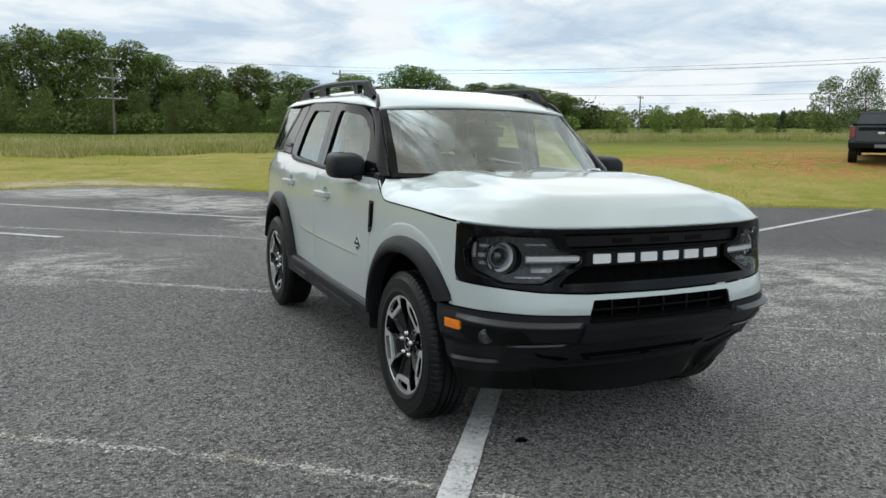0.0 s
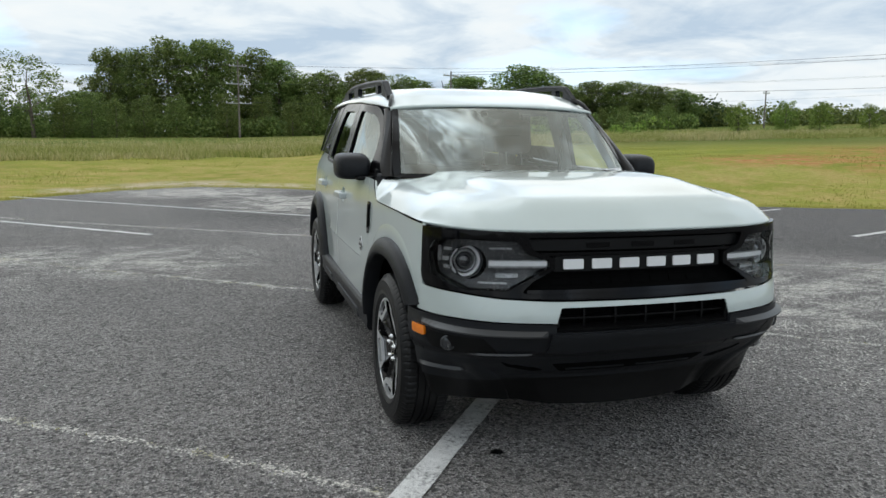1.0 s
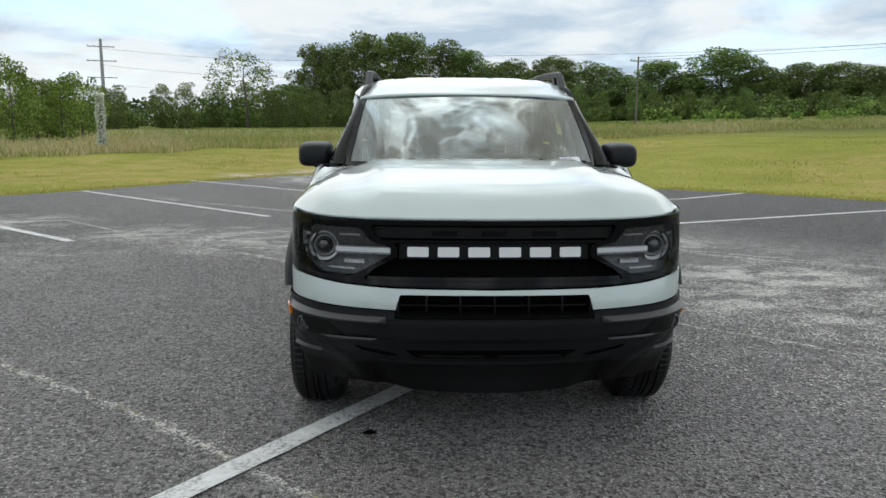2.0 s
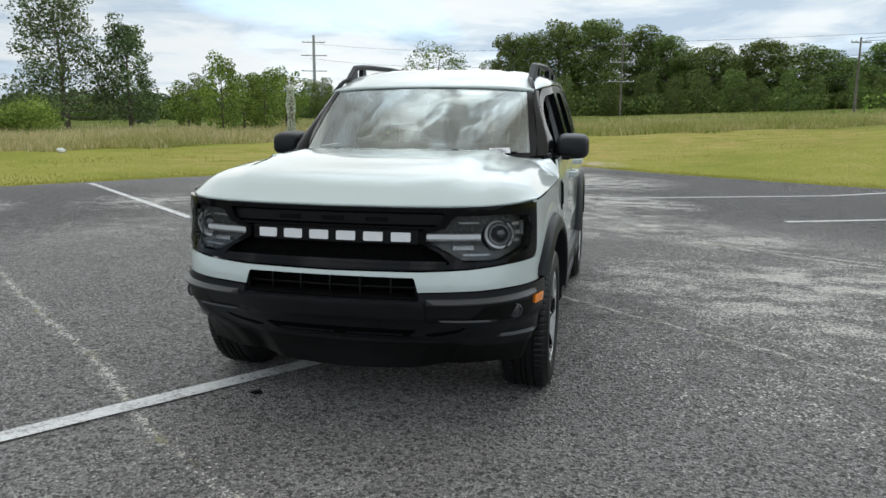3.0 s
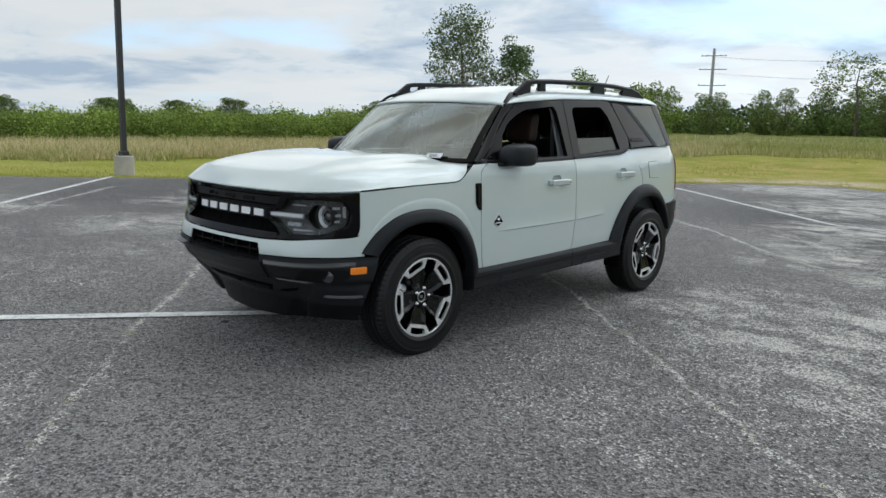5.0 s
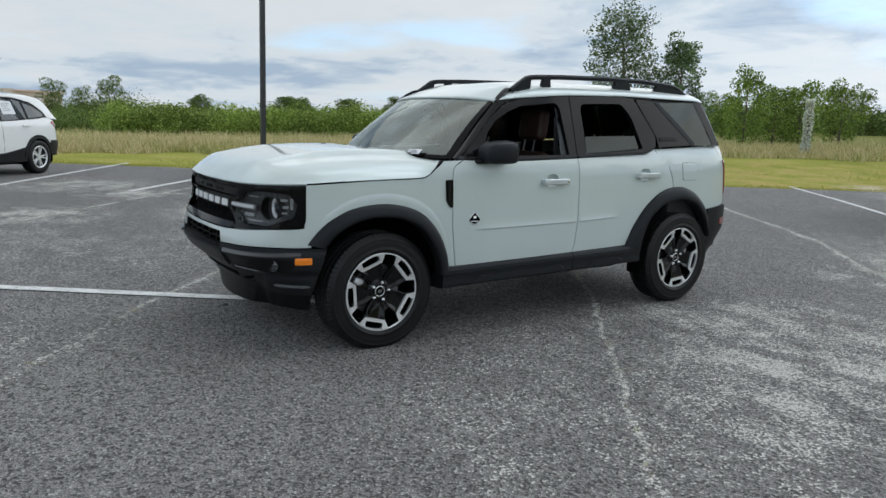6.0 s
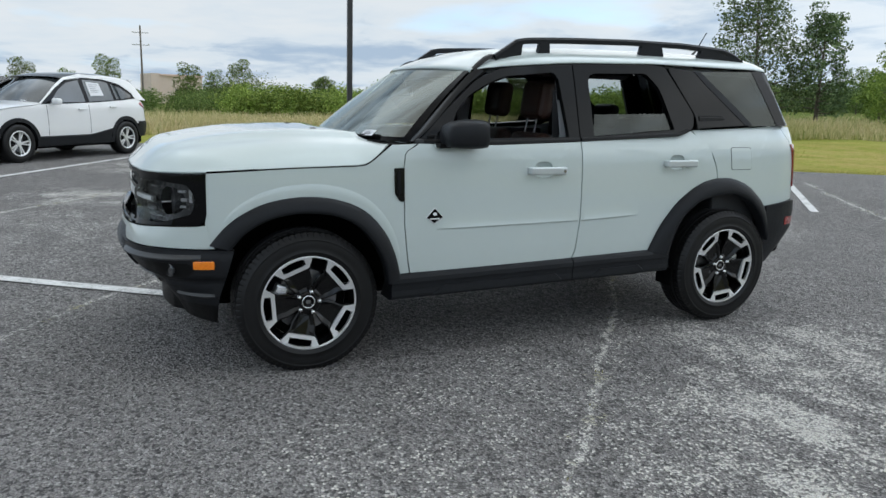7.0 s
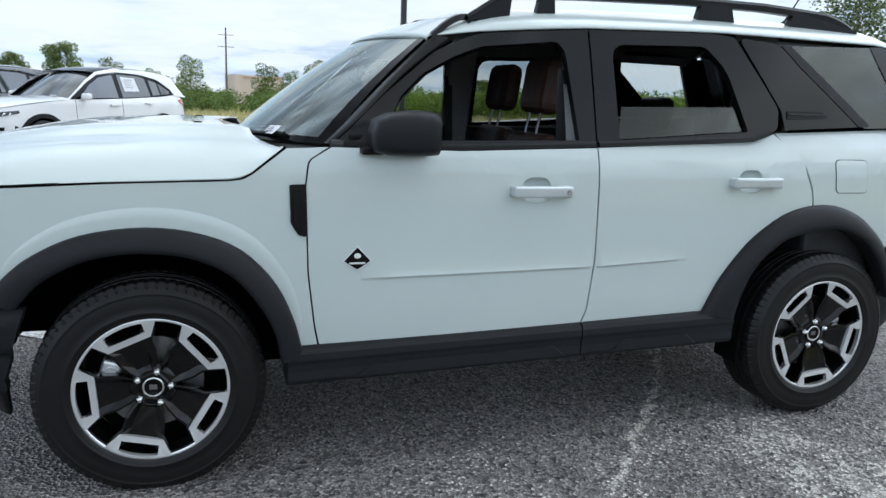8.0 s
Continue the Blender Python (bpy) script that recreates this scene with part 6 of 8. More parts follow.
spots = []
for c in (CR_B, CR_C, CR_D, CR_E, CR_F):
    for a, b in zip(c, c[1:]):
        for _ in range(max(1, int(math.dist(a, b) * 5))):
            if rng.random() < .55:
                f = rng.random()
                spots.append((a[0] + (b[0] - a[0]) * f + rng.uniform(-.02, .02), a[1] + (b[1] - a[1]) * f + rng.uniform(-.02, .02), rng.uniform(.2, .8)))
tufts("crack_weeds", spots, "sparse dry weeds growing in the asphalt cracks", weed_mat, 10, (.006, .025), .035)
for x, y in ((-.515, -.519),):
    bm = bmesh.new()
    r = random.Random(4)
    ring = [(x + (.034 + r.uniform(-.012, .012)) * math.cos(a), y + (.026 + r.uniform(-.01, .01)) * math.sin(a)) for a in np.linspace(0, 6.28, 14, endpoint=False)]
    c = bm.verts.new((x, y, .014))
    rv = [bm.verts.new((px, py, .003)) for px, py in ring]
    for i in range(14):
        bm.faces.new((c, rv[i], rv[(i + 1) % 14]))
    tagged(part("tar_lump", outward(bm), black_plastic, smooth=True), "small black lump of tar on the asphalt", "debris")

# turf along the lot's edge, tall grass beyond the mown strip
turf_blade = mottled("short_grass_blades", (.29, .31, .06), (.50, .46, .14), .5, (.7, .85), spec=.1)
tall_blade = mat("tall_meadow_grass_blades", (.2, .2, .06), .8, spec=.2)
k = Net(tall_blade)
ri = k.n("ShaderNodeNewGeometry").outputs["Random Per Island"]
sx = k.n("ShaderNodeSeparateXYZ")
k.put(k.coord(), sx.inputs[0])
zone = k.math("ADD", k.noise(k.coord(), .12, 4), k.range(sx.outputs[0], -8, -26, -.05, .14))
k.set("Base Color", k.mix(k.range(zone, .38, .62), k.ramp(ri, [(.0, (.19, .24, .05)), (.5, (.34, .36, .10)), (1.0, (.54, .48, .22))]), k.ramp(ri, [(.0, (.25, .28, .08)), (.4, (.54, .46, .23)), (1.0, (.72, .60, .38))])))


def field(name, n, place, label, material, h, w, seed):
    r = np.random.RandomState(seed)
    px, py, hh = place(r, n)
    n = len(px)
    pz = terrain(px, py)
    a = r.uniform(0, 6.28, n)
    lean = r.uniform(.15, .9, n) * hh
    t = r.uniform(0, 6.28, n)
    ww = w * r.uniform(.6, 1.4, n)
    A = np.stack([px - ww * np.cos(t), py - ww * np.sin(t), pz - .02], 1)
    B = np.stack([px + ww * np.cos(t), py + ww * np.sin(t), pz - .02], 1)
    C = np.stack([px + lean * np.cos(a), py + lean * np.sin(a), pz + hh], 1)
    V = np.stack([A, B, C], 1).reshape(-1, 3)
    me = bpy.data.meshes.new(name)
    me.from_pydata(V.tolist(), [], [(3 * i, 3 * i + 1, 3 * i + 2) for i in range(n)])
    me.materials.append(material)
    return tagged(new(name, me), label, "grass", kind="stuff")


def rim_place(r, n):
    e = np.array(ragged(LOT[2:15], .2, .03, 8)[:-30])
    i = r.randint(0, len(e), n)
    p = e[i] + r.normal(0, .16, (n, 2))
    d = np.abs(r.normal(0, .5, n))
    c = np.array([0, 3.0])
    o = (p - c) / np.linalg.norm(p - c, axis=1)[:, None]
    p = p + o * d[:, None]
    keep = outside(p[:, 0], p[:, 1]) > .01
    p = p[keep]
    return p[:, 0], p[:, 1], r.uniform(.02, .075, len(p))


field("edge_turf", 30000, rim_place, "short ragged turf along the asphalt edge", turf_blade, None, .008, 1)


def tall_start(az):
    """Distance at which the mown strip ends, by bearing in degrees from straight ahead to the left."""
    return np.interp(az, [-60, -30, -8, 10, 30, 50, 70, 95], [62, 52, 38, 36, 31, 27, 24, 22])


def tall_place(r, n):
    az = r.uniform(-58, 98, n)
    d0 = tall_start(az) + 1.2 * np.sin(az * .9) + r.normal(0, .35, n)
    d = d0 + r.exponential(9, n)
    x, y = -d * np.sin(np.radians(az)), -3 + d * np.cos(np.radians(az))
    hh = r.uniform(.22, .62, n) * (.55 + .45 * np.clip((d - d0) / 3, 0, 1))
    return x, y, hh


field("tall_grass", 150000, tall_place, "tall uncut meadow grass, green and straw", tall_blade, None, .022, 2)


def tuft_place(r, n):
    az = r.uniform(-58, 98, n)
    d = r.uniform(14, 40, n)
    d = np.minimum(d, tall_start(az))
    x, y = -d * np.sin(np.radians(az)), -3 + d * np.cos(np.radians(az))
    keep = (outside(x, y) > .3) & (np.sin(x * 1.3 + 2 * np.sin(y * .7)) * np.sin(y * 1.1) + r.normal(0, .5, n) > .2)
    return x[keep], y[keep], r.uniform(.02, .055, keep.sum())


field("mown_grass", 90000, tuft_place, "short mown grass with pale straw", turf_blade, None, .012, 3)

# ---- trees and shrubs ----
def leaf_mat(name, a, b, c):
    m = mat(name, a, .6, spec=.25)
    k = Net(m)
    ri = k.n("ShaderNodeNewGeometry").outputs["Random Per Island"]
    oi = k.n("ShaderNodeObjectInfo").outputs["Random"]
    col = k.ramp(ri, [(.0, a), (.55, b), (1.0, c)])
    hsv = k.n("ShaderNodeHueSaturation")
    k.put(col, hsv.inputs["Color"])
    k.put(k.range(oi, 0, 1, .485, .515), hsv.inputs["Hue"])
    zone = k.range(k.noise(k.coord(), .35, 3), .35, .65, .72, 1.25)
    k.put(k.math("MULTIPLY", zone, k.range(oi, 0, 1, .85, 1.18)), hsv.inputs["Value"])
    k.set("Base Color", hsv.outputs[0])
    k.b.inputs["Subsurface Weight"].default_value = 0
    tl, mx = k.n("ShaderNodeBsdfTranslucent"), k.n("ShaderNodeMixShader")
    k.put(hsv.outputs[0], tl.inputs[0])
    mx.inputs[0].default_value = .28
    k.put(k.b.outputs[0], mx.inputs[1])
    k.put(tl.outputs[0], mx.inputs[2])
    k.put(mx.outputs[0], m.node_tree.nodes["Material Output"].inputs[0])
    return m


oak_leaf = leaf_mat("broadleaf_foliage", (.072, .116, .028), (.142, .202, .052), (.265, .325, .102))
poplar_leaf = leaf_mat("poplar_foliage", (.070, .115, .045), (.130, .190, .078), (.250, .320, .150))
bright_leaf = leaf_mat("young_bright_foliage", (.100, .170, .032), (.200, .290, .056), (.340, .430, .105))
dark_leaf = leaf_mat("dark_cedar_and_shaded_wood_foliage", (.034, .066, .025), (.056, .098, .036), (.100, .152, .056))
hedge_leaf = leaf_mat("reedy_hedge_foliage", (.110, .170, .030), (.220, .305, .058), (.400, .470, .120))
bark = mottled("grey_brown_bark", (.09, .07, .055), (.19, .155, .125), 3, (.85, .95), bump=.8, fine=14)
pale_bark = mottled("pale_bark", (.24, .215, .19), (.38, .35, .31), 3, (.85, .95), bump=.6, fine=14)


def leaf_cards(r, pts, size, droop=0.0, upright=0.0):
    """Small bent leaf sprays as quads about points (n, 3); upright ones are long and narrow like reeds."""
    n = len(pts)
    a, b = r.normal(size=(n, 3)), r.normal(size=(n, 3))
    a[:, 2] *= .6
    a[:, 2] += upright * 3
    a /= np.linalg.norm(a, axis=1)[:, None]
    b -= (a * b).sum(1)[:, None] * a
    b /= np.linalg.norm(b, axis=1)[:, None]
    s = size * r.uniform(.5, 1.3, n)[:, None]
    ln, wd = .5 + .4 * upright, .32 - .16 * upright
    V = np.stack([pts - a * s * ln, pts + b * s * wd, pts + a * s * ln - np.array([0, 0, droop]) * s, pts - b * s * wd], 1).reshape(-1, 3)
    F = np.arange(4 * n).reshape(n, 4)
    return V, F


def np_mesh(name, V, F, material):
    me = bpy.data.meshes.new(name)
    me.from_pydata(V.tolist(), [], F.tolist())
    me.materials.append(material)
    return me


def tree_kind(seed, h, w, leaves, size, leaf, wood, base=.18, shape="round", clumps=60, gap=.3):
    """Meshes of one tree: trunk with limbs, and a crown of leaf sprays in clumps round the limb ends."""
    r = np.random.RandomState(seed)
    bm = bmesh.new()
    lean = r.normal(0, .03, 2)
    top = Vector((lean[0] * h, lean[1] * h, h * .86))
    tr = .018 * h + .04
    spine = [Vector((0, 0, -.3))] + [Vector((lean[0] * h * f + r.normal(0, .01) * h * f, lean[1] * h * f + r.normal(0, .01) * h * f, h * .86 * f)) for f in (.15, .35, .55, .75, 1)]
    for i, (p, q) in enumerate(zip(spine, spine[1:])):
        add_cyl(bm, p, q, tr * (1 - i * .17), tr * (1 - (i + 1) * .17), 8, False)
    cl = []
    for i in range(clumps):
        f = base + (1 - base) * (i + .5) / clumps
        if shape == "round":
            rad = w * .5 * math.sqrt(max(.05, 1 - ((f - .55) / .5) ** 2))
        elif shape == "full":
            rad = w * .5 * (math.sqrt(max(.04, 1 - ((f - .5) / .52) ** 2)) if f > .5 else .95)
        elif shape == "tall":
            rad = w * .5 * (1.05 - .75 * f) * min(1, f / .25 + .3)
        elif shape == "cone":
            rad = w * .5 * (1.02 - f)
        else:
            rad = w * .5 * (.5 + .5 * math.sin(f * 3.0))
        a = i * 2.4 + r.uniform(-.6, .6)
        d = rad * r.uniform(.35, 1.05) ** .7
        s = spine[min(5, 1 + int(f * 4.5))]
        c = Vector((lean[0] * h * f + d * math.cos(a), lean[1] * h * f + d * math.sin(a), h * f * r.uniform(.94, 1.03)))
        cs = w * r.uniform(.10, .19) * {"round": 1.15, "full": 1.2, "loose": 1.6, "tall": .75, "cone": .8}[shape]
        cl.append((c, cs))
        if i % 2 == 0:
            st = Vector((lean[0] * h * f * .8, lean[1] * h * f * .8, max(h * base * .8, h * f * .72)))
            mid_ = st.lerp(c, .55) + Vector((0, 0, -.02 * h))
            add_cyl(bm, st, mid_, tr * .30 * (1.2 - f), tr * .2 * (1.2 - f), 5, False)
            add_cyl(bm, mid_, c, tr * .2 * (1.2 - f), tr * .06, 5, False)
    tme = bpy.data.meshes.new("trunk")
    bm.to_mesh(tme)
    bm.free()
    tme.shade_smooth()
    tme.materials.append(wood)
    per = np.array([cs ** 2 for _, cs in cl])
    cnt = r.multinomial(leaves, per / per.sum())
    P = []
    for (c, cs), n in zip(cl, cnt):
        d = r.normal(size=(n, 3))
        d /= np.linalg.norm(d, axis=1)[:, None]
        rad = cs * r.uniform(gap, 1.0, n) ** .6
        q = d * rad[:, None] * np.array([1.15, 1.15, .8])
        P.append(np.array(c) + q)
    V, F = leaf_cards(r, np.concatenate(P), size, .15)
    return tme, np_mesh("crown", V, F, leaf)


def plant(kind, x, y, label, name="tree", s=1.0, turn=0.0, group="", cat="tree", wide=1.0):
    t, c = kind
    o = empty(name, Matrix.Translation((x, y, height(x, y) - .05)) @ Matrix.Rotation(turn, 4, "Z") @ Matrix.Diagonal((s * wide, s * wide, s, 1)))
    a, b = new("trunk", t), new("crown", c)
    a.parent = b.parent = o
    return tagged(o, label, cat, group)


oaks = [tree_kind(20 + i, 16, 9.0, 20000, .38, oak_leaf, bark, .08, "full", 66, .4) for i in range(6)]
slim = [tree_kind(40 + i, 14, 7.5, 7000, .4, oak_leaf, bark, .07, "loose", 30, .55) for i in range(3)]
airy = [tree_kind(50 + i, 14, 9, 3000, .36, oak_leaf, bark, .34, "round", 24, .5) for i in range(2)]
poplars = [tree_kind(60, 10.4, 9.6, 12500, .22, poplar_leaf, bark, .12, "tall", 100, .3), tree_kind(61, 8.3, 5.6, 8000, .22, poplar_leaf, bark, .08, "tall", 70, .3)]
young = [tree_kind(70 + i, 4.5, 3.4, 4200, .19, bright_leaf, bark, .12, "round", 30) for i in range(3)]
cedar = [tree_kind(80 + i, 6, 3.6, 1800, .3, dark_leaf, bark, .05, "cone", 50) for i in range(2)]


def at(az, d):
    """A place by bearing (degrees, left positive) and distance from where the walk passes the nose."""
    return -d * math.sin(radians(az)), -3.3 + d * math.cos(radians(az))


def grow(kind, h0, az, top, d, label, name="tree", group="", cat="tree", rnd=random.Random(2), span=None, w0=9.0):
    """Plant a tree so tall that its top stands at the angle top over the eye."""
    x, y = at(az, d)
    want = 1.32 + d * math.tan(radians(top)) - height(x, y)
    s = max(.25, want / h0)
    wide = 1.0 if span is None else d * radians(span) / (w0 * s)
    return plant(kind, x, y, label, name, s, rnd.uniform(0, 6.28), group, cat, wide)


R = random.Random(12)
BIG = [(10.0, 3.25, 3.4), (7.9, 6.0, 2.9), (6.2, 6.1, 2.3), (4.2, 6.9, 3.7), (1.5, 7.08, 3.9), (-1.9, 6.4, 3.9), (-3.7, 5.75, 3.0), (-5.2, 4.6, 2.6), (-7.0, 5.2, 3.4), (-8.9, 4.3, 2.7), (-10.4, 5.45, 2.9), (-13.2, 4.85, 4.1), (-15.6, 4.0, 3.2),
       (-17.9, 5.0, 3.6), (-20.0, 4.2, 2.7), (-22.1, 5.7, 4.6), (-24.6, 4.5, 2.9), (-26.2, 4.0, 2.4), (-27.5, 4.6, 2.5), (-29.6, 4.6, 2.9), (-31.4, 4.3, 3.2), (-33.4, 4.0, 3.0)]
for i, (a, e, w) in enumerate(BIG):
    grow(oaks[i % 6], 16, a, e, 134 + 3 * (i * 7 % 4), "tall leafy broadleaf tree in the far wood", "tree", "far wood trees", span=w * 1.12)
for i in range(34):
    a = 31 - i * 1.95 + R.uniform(-.5, .5)
    grow(slim[i % 3], 14, a, (2.7 if a > 8 else 3.0 if a > -20 else 2.5) + R.uniform(-.25, .6), R.uniform(112, 130), "slim leafy tree at the edge of the far wood", "tree", "wood edge trees")
grow(airy[0], 14, 12.9, 5.45, 118, "tall thin-crowned tree standing clear of the wood", span=4.6)
for i, (a, e, d, w) in enumerate(((28.6, 4.5, 42, 3.0), (27.2, 3.3, 46, 3.2), (25.6, 3.3, 47, 3.0), (24.3, 3.5, 60, 2.8), (31.4, 2.6, 60, 3.0))):
    grow(young[i % 3], 4.5, a, e, d, "bushy young tree with light green leaves", "young_tree", "meadow saplings", span=w, w0=3.4)
grow(slim[1], 14, 22.0, 2.9, 112, "slim leafy tree at the edge of the far wood")
grow(slim[2], 14, 34.8, 2.7, 105, "slim leafy tree at the edge of the far wood")
plant(poplars[0], -39.2, 44.4, "tall poplar with a loose grey-green crown", turn=.4)
plant(poplars[1], -36.3, 47.9, "shorter dark green tree beside the tall poplar", turn=1.9)
for i, (a, e, d) in enumerate(((-37.3, 3.0, 70), (-40.4, 3.15, 74), (-42.6, 2.9, 72), (-45.7, 2.85, 80), (-47.6, 2.65, 72))):
    grow(young[i % 3], 4.5, a, e, d, "round young tree with bright green leaves", "young_tree", "young trees")
grow(cedar[1], 6, -48.9, 2.8, 84, "dark round-topped tree at the horizon")
grow(slim[0], 14, -51.8, 4.9, 76, "grey-green tree at the field's edge")
grow(poplars[0], 10.4, -54.0, 5.5, 74, "pale loose-crowned tree at the field's edge")
for i, (a, e, d) in enumerate(((100.5, 1.9, 95), (97.4, 2.75, 90), (89.1, 2.2, 105), (83.4, 1.9, 88), (79.5, 2.3, 84), (81.4, 1.5, 86), (103, 1.5, 100), (94.4, 1.8, 100), (91.6, 1.2, 96))):
    grow(oaks[i % 5] if i < 2 else slim[i % 3], 16 if i < 2 else 14, a, e, d, "leafy tree beyond the meadow", "tree", "meadow trees")
for i, (a, e, d) in enumerate(((47.0, 1.85, 95), (58.2, 1.7, 95), (66.0, 1.0, 100), (73.4, .85, 98), (62.5, .9, 100), (66.9, 1.05, 98))):
    grow(oaks[i % 5], 16, a, e, d, "dark leafy tree rising behind the hedge", "tree", "trees behind the hedge", span=(2.6, 2.2, 1.9, 1.7, 2.0, 2.2)[i])


def thicket(name, az0, az1, d0, d1, top, bushes, leaves, size, leaf, label, seed, rough=.3, wide=.6, upright=0.0):
    """A long run of bushes as one mass of leaf sprays: many domed clumps of uneven height."""
    r = np.random.RandomState(seed)
    P = []
    for _ in range(bushes):
        a, d = r.uniform(az0, az1), r.uniform(d0, d1)
        x, y = -d * math.sin(radians(a)), -3.3 + d * math.cos(radians(a))
        tp = float(np.interp(a, [p[0] for p in top], [p[1] for p in top]))
        h = tp * max(.3, 1 + rough * r.normal() * .6 + rough * .4 * math.sin(a * 1.7))
        w = h * wide * r.uniform(.7, 1.3)
        q = r.normal(size=(leaves, 3))
        q /= np.linalg.norm(q, axis=1)[:, None]
        q *= (r.uniform(.45, 1.0, leaves) ** .5)[:, None]
        q *= 1 + .18 * np.sin(q[:, :1] * 9 + seed) * np.sin(q[:, 2:] * 8)
        q[:, 2] = np.where(q[:, 2] < -.8, -q[:, 2], q[:, 2])
        P.append(np.array((x, y, height(x, y) + h * .45)) + q * np.array((w, w, h * .55)))
    V, F = leaf_cards(r, np.concatenate(P), size, .2, upright)
    return tagged(new(name, np_mesh(name, V, F, leaf)), label, "bushes", kind="stuff")


thicket("hedge", 41.0, 79, 50, 58, [(41, 1.75), (50, 1.8), (60, 1.95), (70, 1.95), (79, 1.8)], 380, 380, .17, hedge_leaf, "long dense hedge of bright green reedy bushes", 5, .26, .62, .2)
thicket("bushes", 76, 106, 66, 82, [(76, 1.9), (82, 1.7), (84, 1.25), (88.5, 1.2), (90.5, 1.8), (106, 2.1)], 170, 420, .17, oak_leaf, "green bushes beyond the meadow", 6, .5, .62)
thicket("tall_shrubs", 76, 106, 84, 96, [(76, 2.8), (82, 2.6), (84.5, 1.6), (87.8, 1.5), (89.5, 2.4), (94, 2.2), (97, 3.2), (106, 3.0)], 120, 420, .21, oak_leaf, "dark green tall shrubs behind the bushes", 16, .35, .6)
thicket("undergrowth", -35, 44, 118, 134, [(-35, 2.6), (-20, 2.8), (5, 2.8), (20, 2.8), (44, 3.0)], 230, 260, .5, oak_leaf, "dense undergrowth along the far wood", 7, .35, .7)
thicket("far_wood", -72, -30, 150, 185, [(-72, 3.4), (-50, 2.9), (-40, 3.1), (-30, 5.0)], 200, 240, .6, oak_leaf, "dark far line of woods on the horizon", 8, .3, .9)
thicket("far_wood", 28, 110, 170, 230, [(28, 5.5), (45, 3.8), (70, 3.0), (84, 2.8), (85.2, 1.3), (87.6, 1.3), (89, 3.0), (110, 3.8)], 230, 200, .8, oak_leaf, "dark far line of woods on the horizon", 9, .3, 1.1)
# shaded depth of the wood, painted as darker leaves than its trees have
thicket("far_wood", -36, 44, 150, 165, [(-36, 5), (-20, 6), (5, 6.5), (20, 5), (44, 4.5)], 150, 200, .8, dark_leaf, "inside of the far wood, its shade put into darker leaves", 18, .2, .8)
thicket("low_bushes", -34, -13, 84, 96, [(-34, 1.3), (-13, 1.2)], 14, 160, .3, bright_leaf, "low bushes in the meadow", 10, .5, .9)

# ---- parked cars ----
class Skin:
    """A body skin that runs round a plan, with side and end profiles."""

    def __init__(self, plan, side_tab, nose_tab, tail_tab, turn_y):
        self.c = np.array([tuple(p) for p in curve_pts([(*p, 0) for p in plan], 500)])[:, :2]
        self.s = np.concatenate(([0], np.cumsum(np.linalg.norm(np.diff(self.c, axis=0), axis=1))))
        t = np.gradient(self.c, axis=0)
        self.t = t / np.linalg.norm(t, axis=1)[:, None]
        self.tabs, self.turn = (side_tab, nose_tab, tail_tab), turn_y

    def y(self, y):
        return float(np.interp(y, self.c[:, 1], self.s))

    def x(self, x):
        return float(math.copysign(np.interp(abs(x), self.c[:150, 0], self.s[:150]), x))

    def at(self, s, z, out=0.0):
        a = min(abs(s), self.s[-1])
        x, y = np.interp(a, self.s, self.c[:, 0]), np.interp(a, self.s, self.c[:, 1])
        nx, ny = np.interp(a, self.s, self.t[:, 1]), -np.interp(a, self.s, self.t[:, 0])
        q = math.hypot(nx, ny)
        nx, ny = nx / q, ny / q
        end = self.tabs[1] if y < self.turn else self.tabs[2]
        off = nx * nx * np.interp(z, *self.tabs[0]) + (1 - nx * nx) * np.interp(z, *end) - out
        return Vector((math.copysign(1, s) * (x - nx * off), y - ny * off, z))


def arc(c, r, a0, a1, n=16):
    return [(c[0] + r * math.cos(radians(a)), c[1] + r * math.sin(radians(a))) for a in np.linspace(a0, a1, n)]


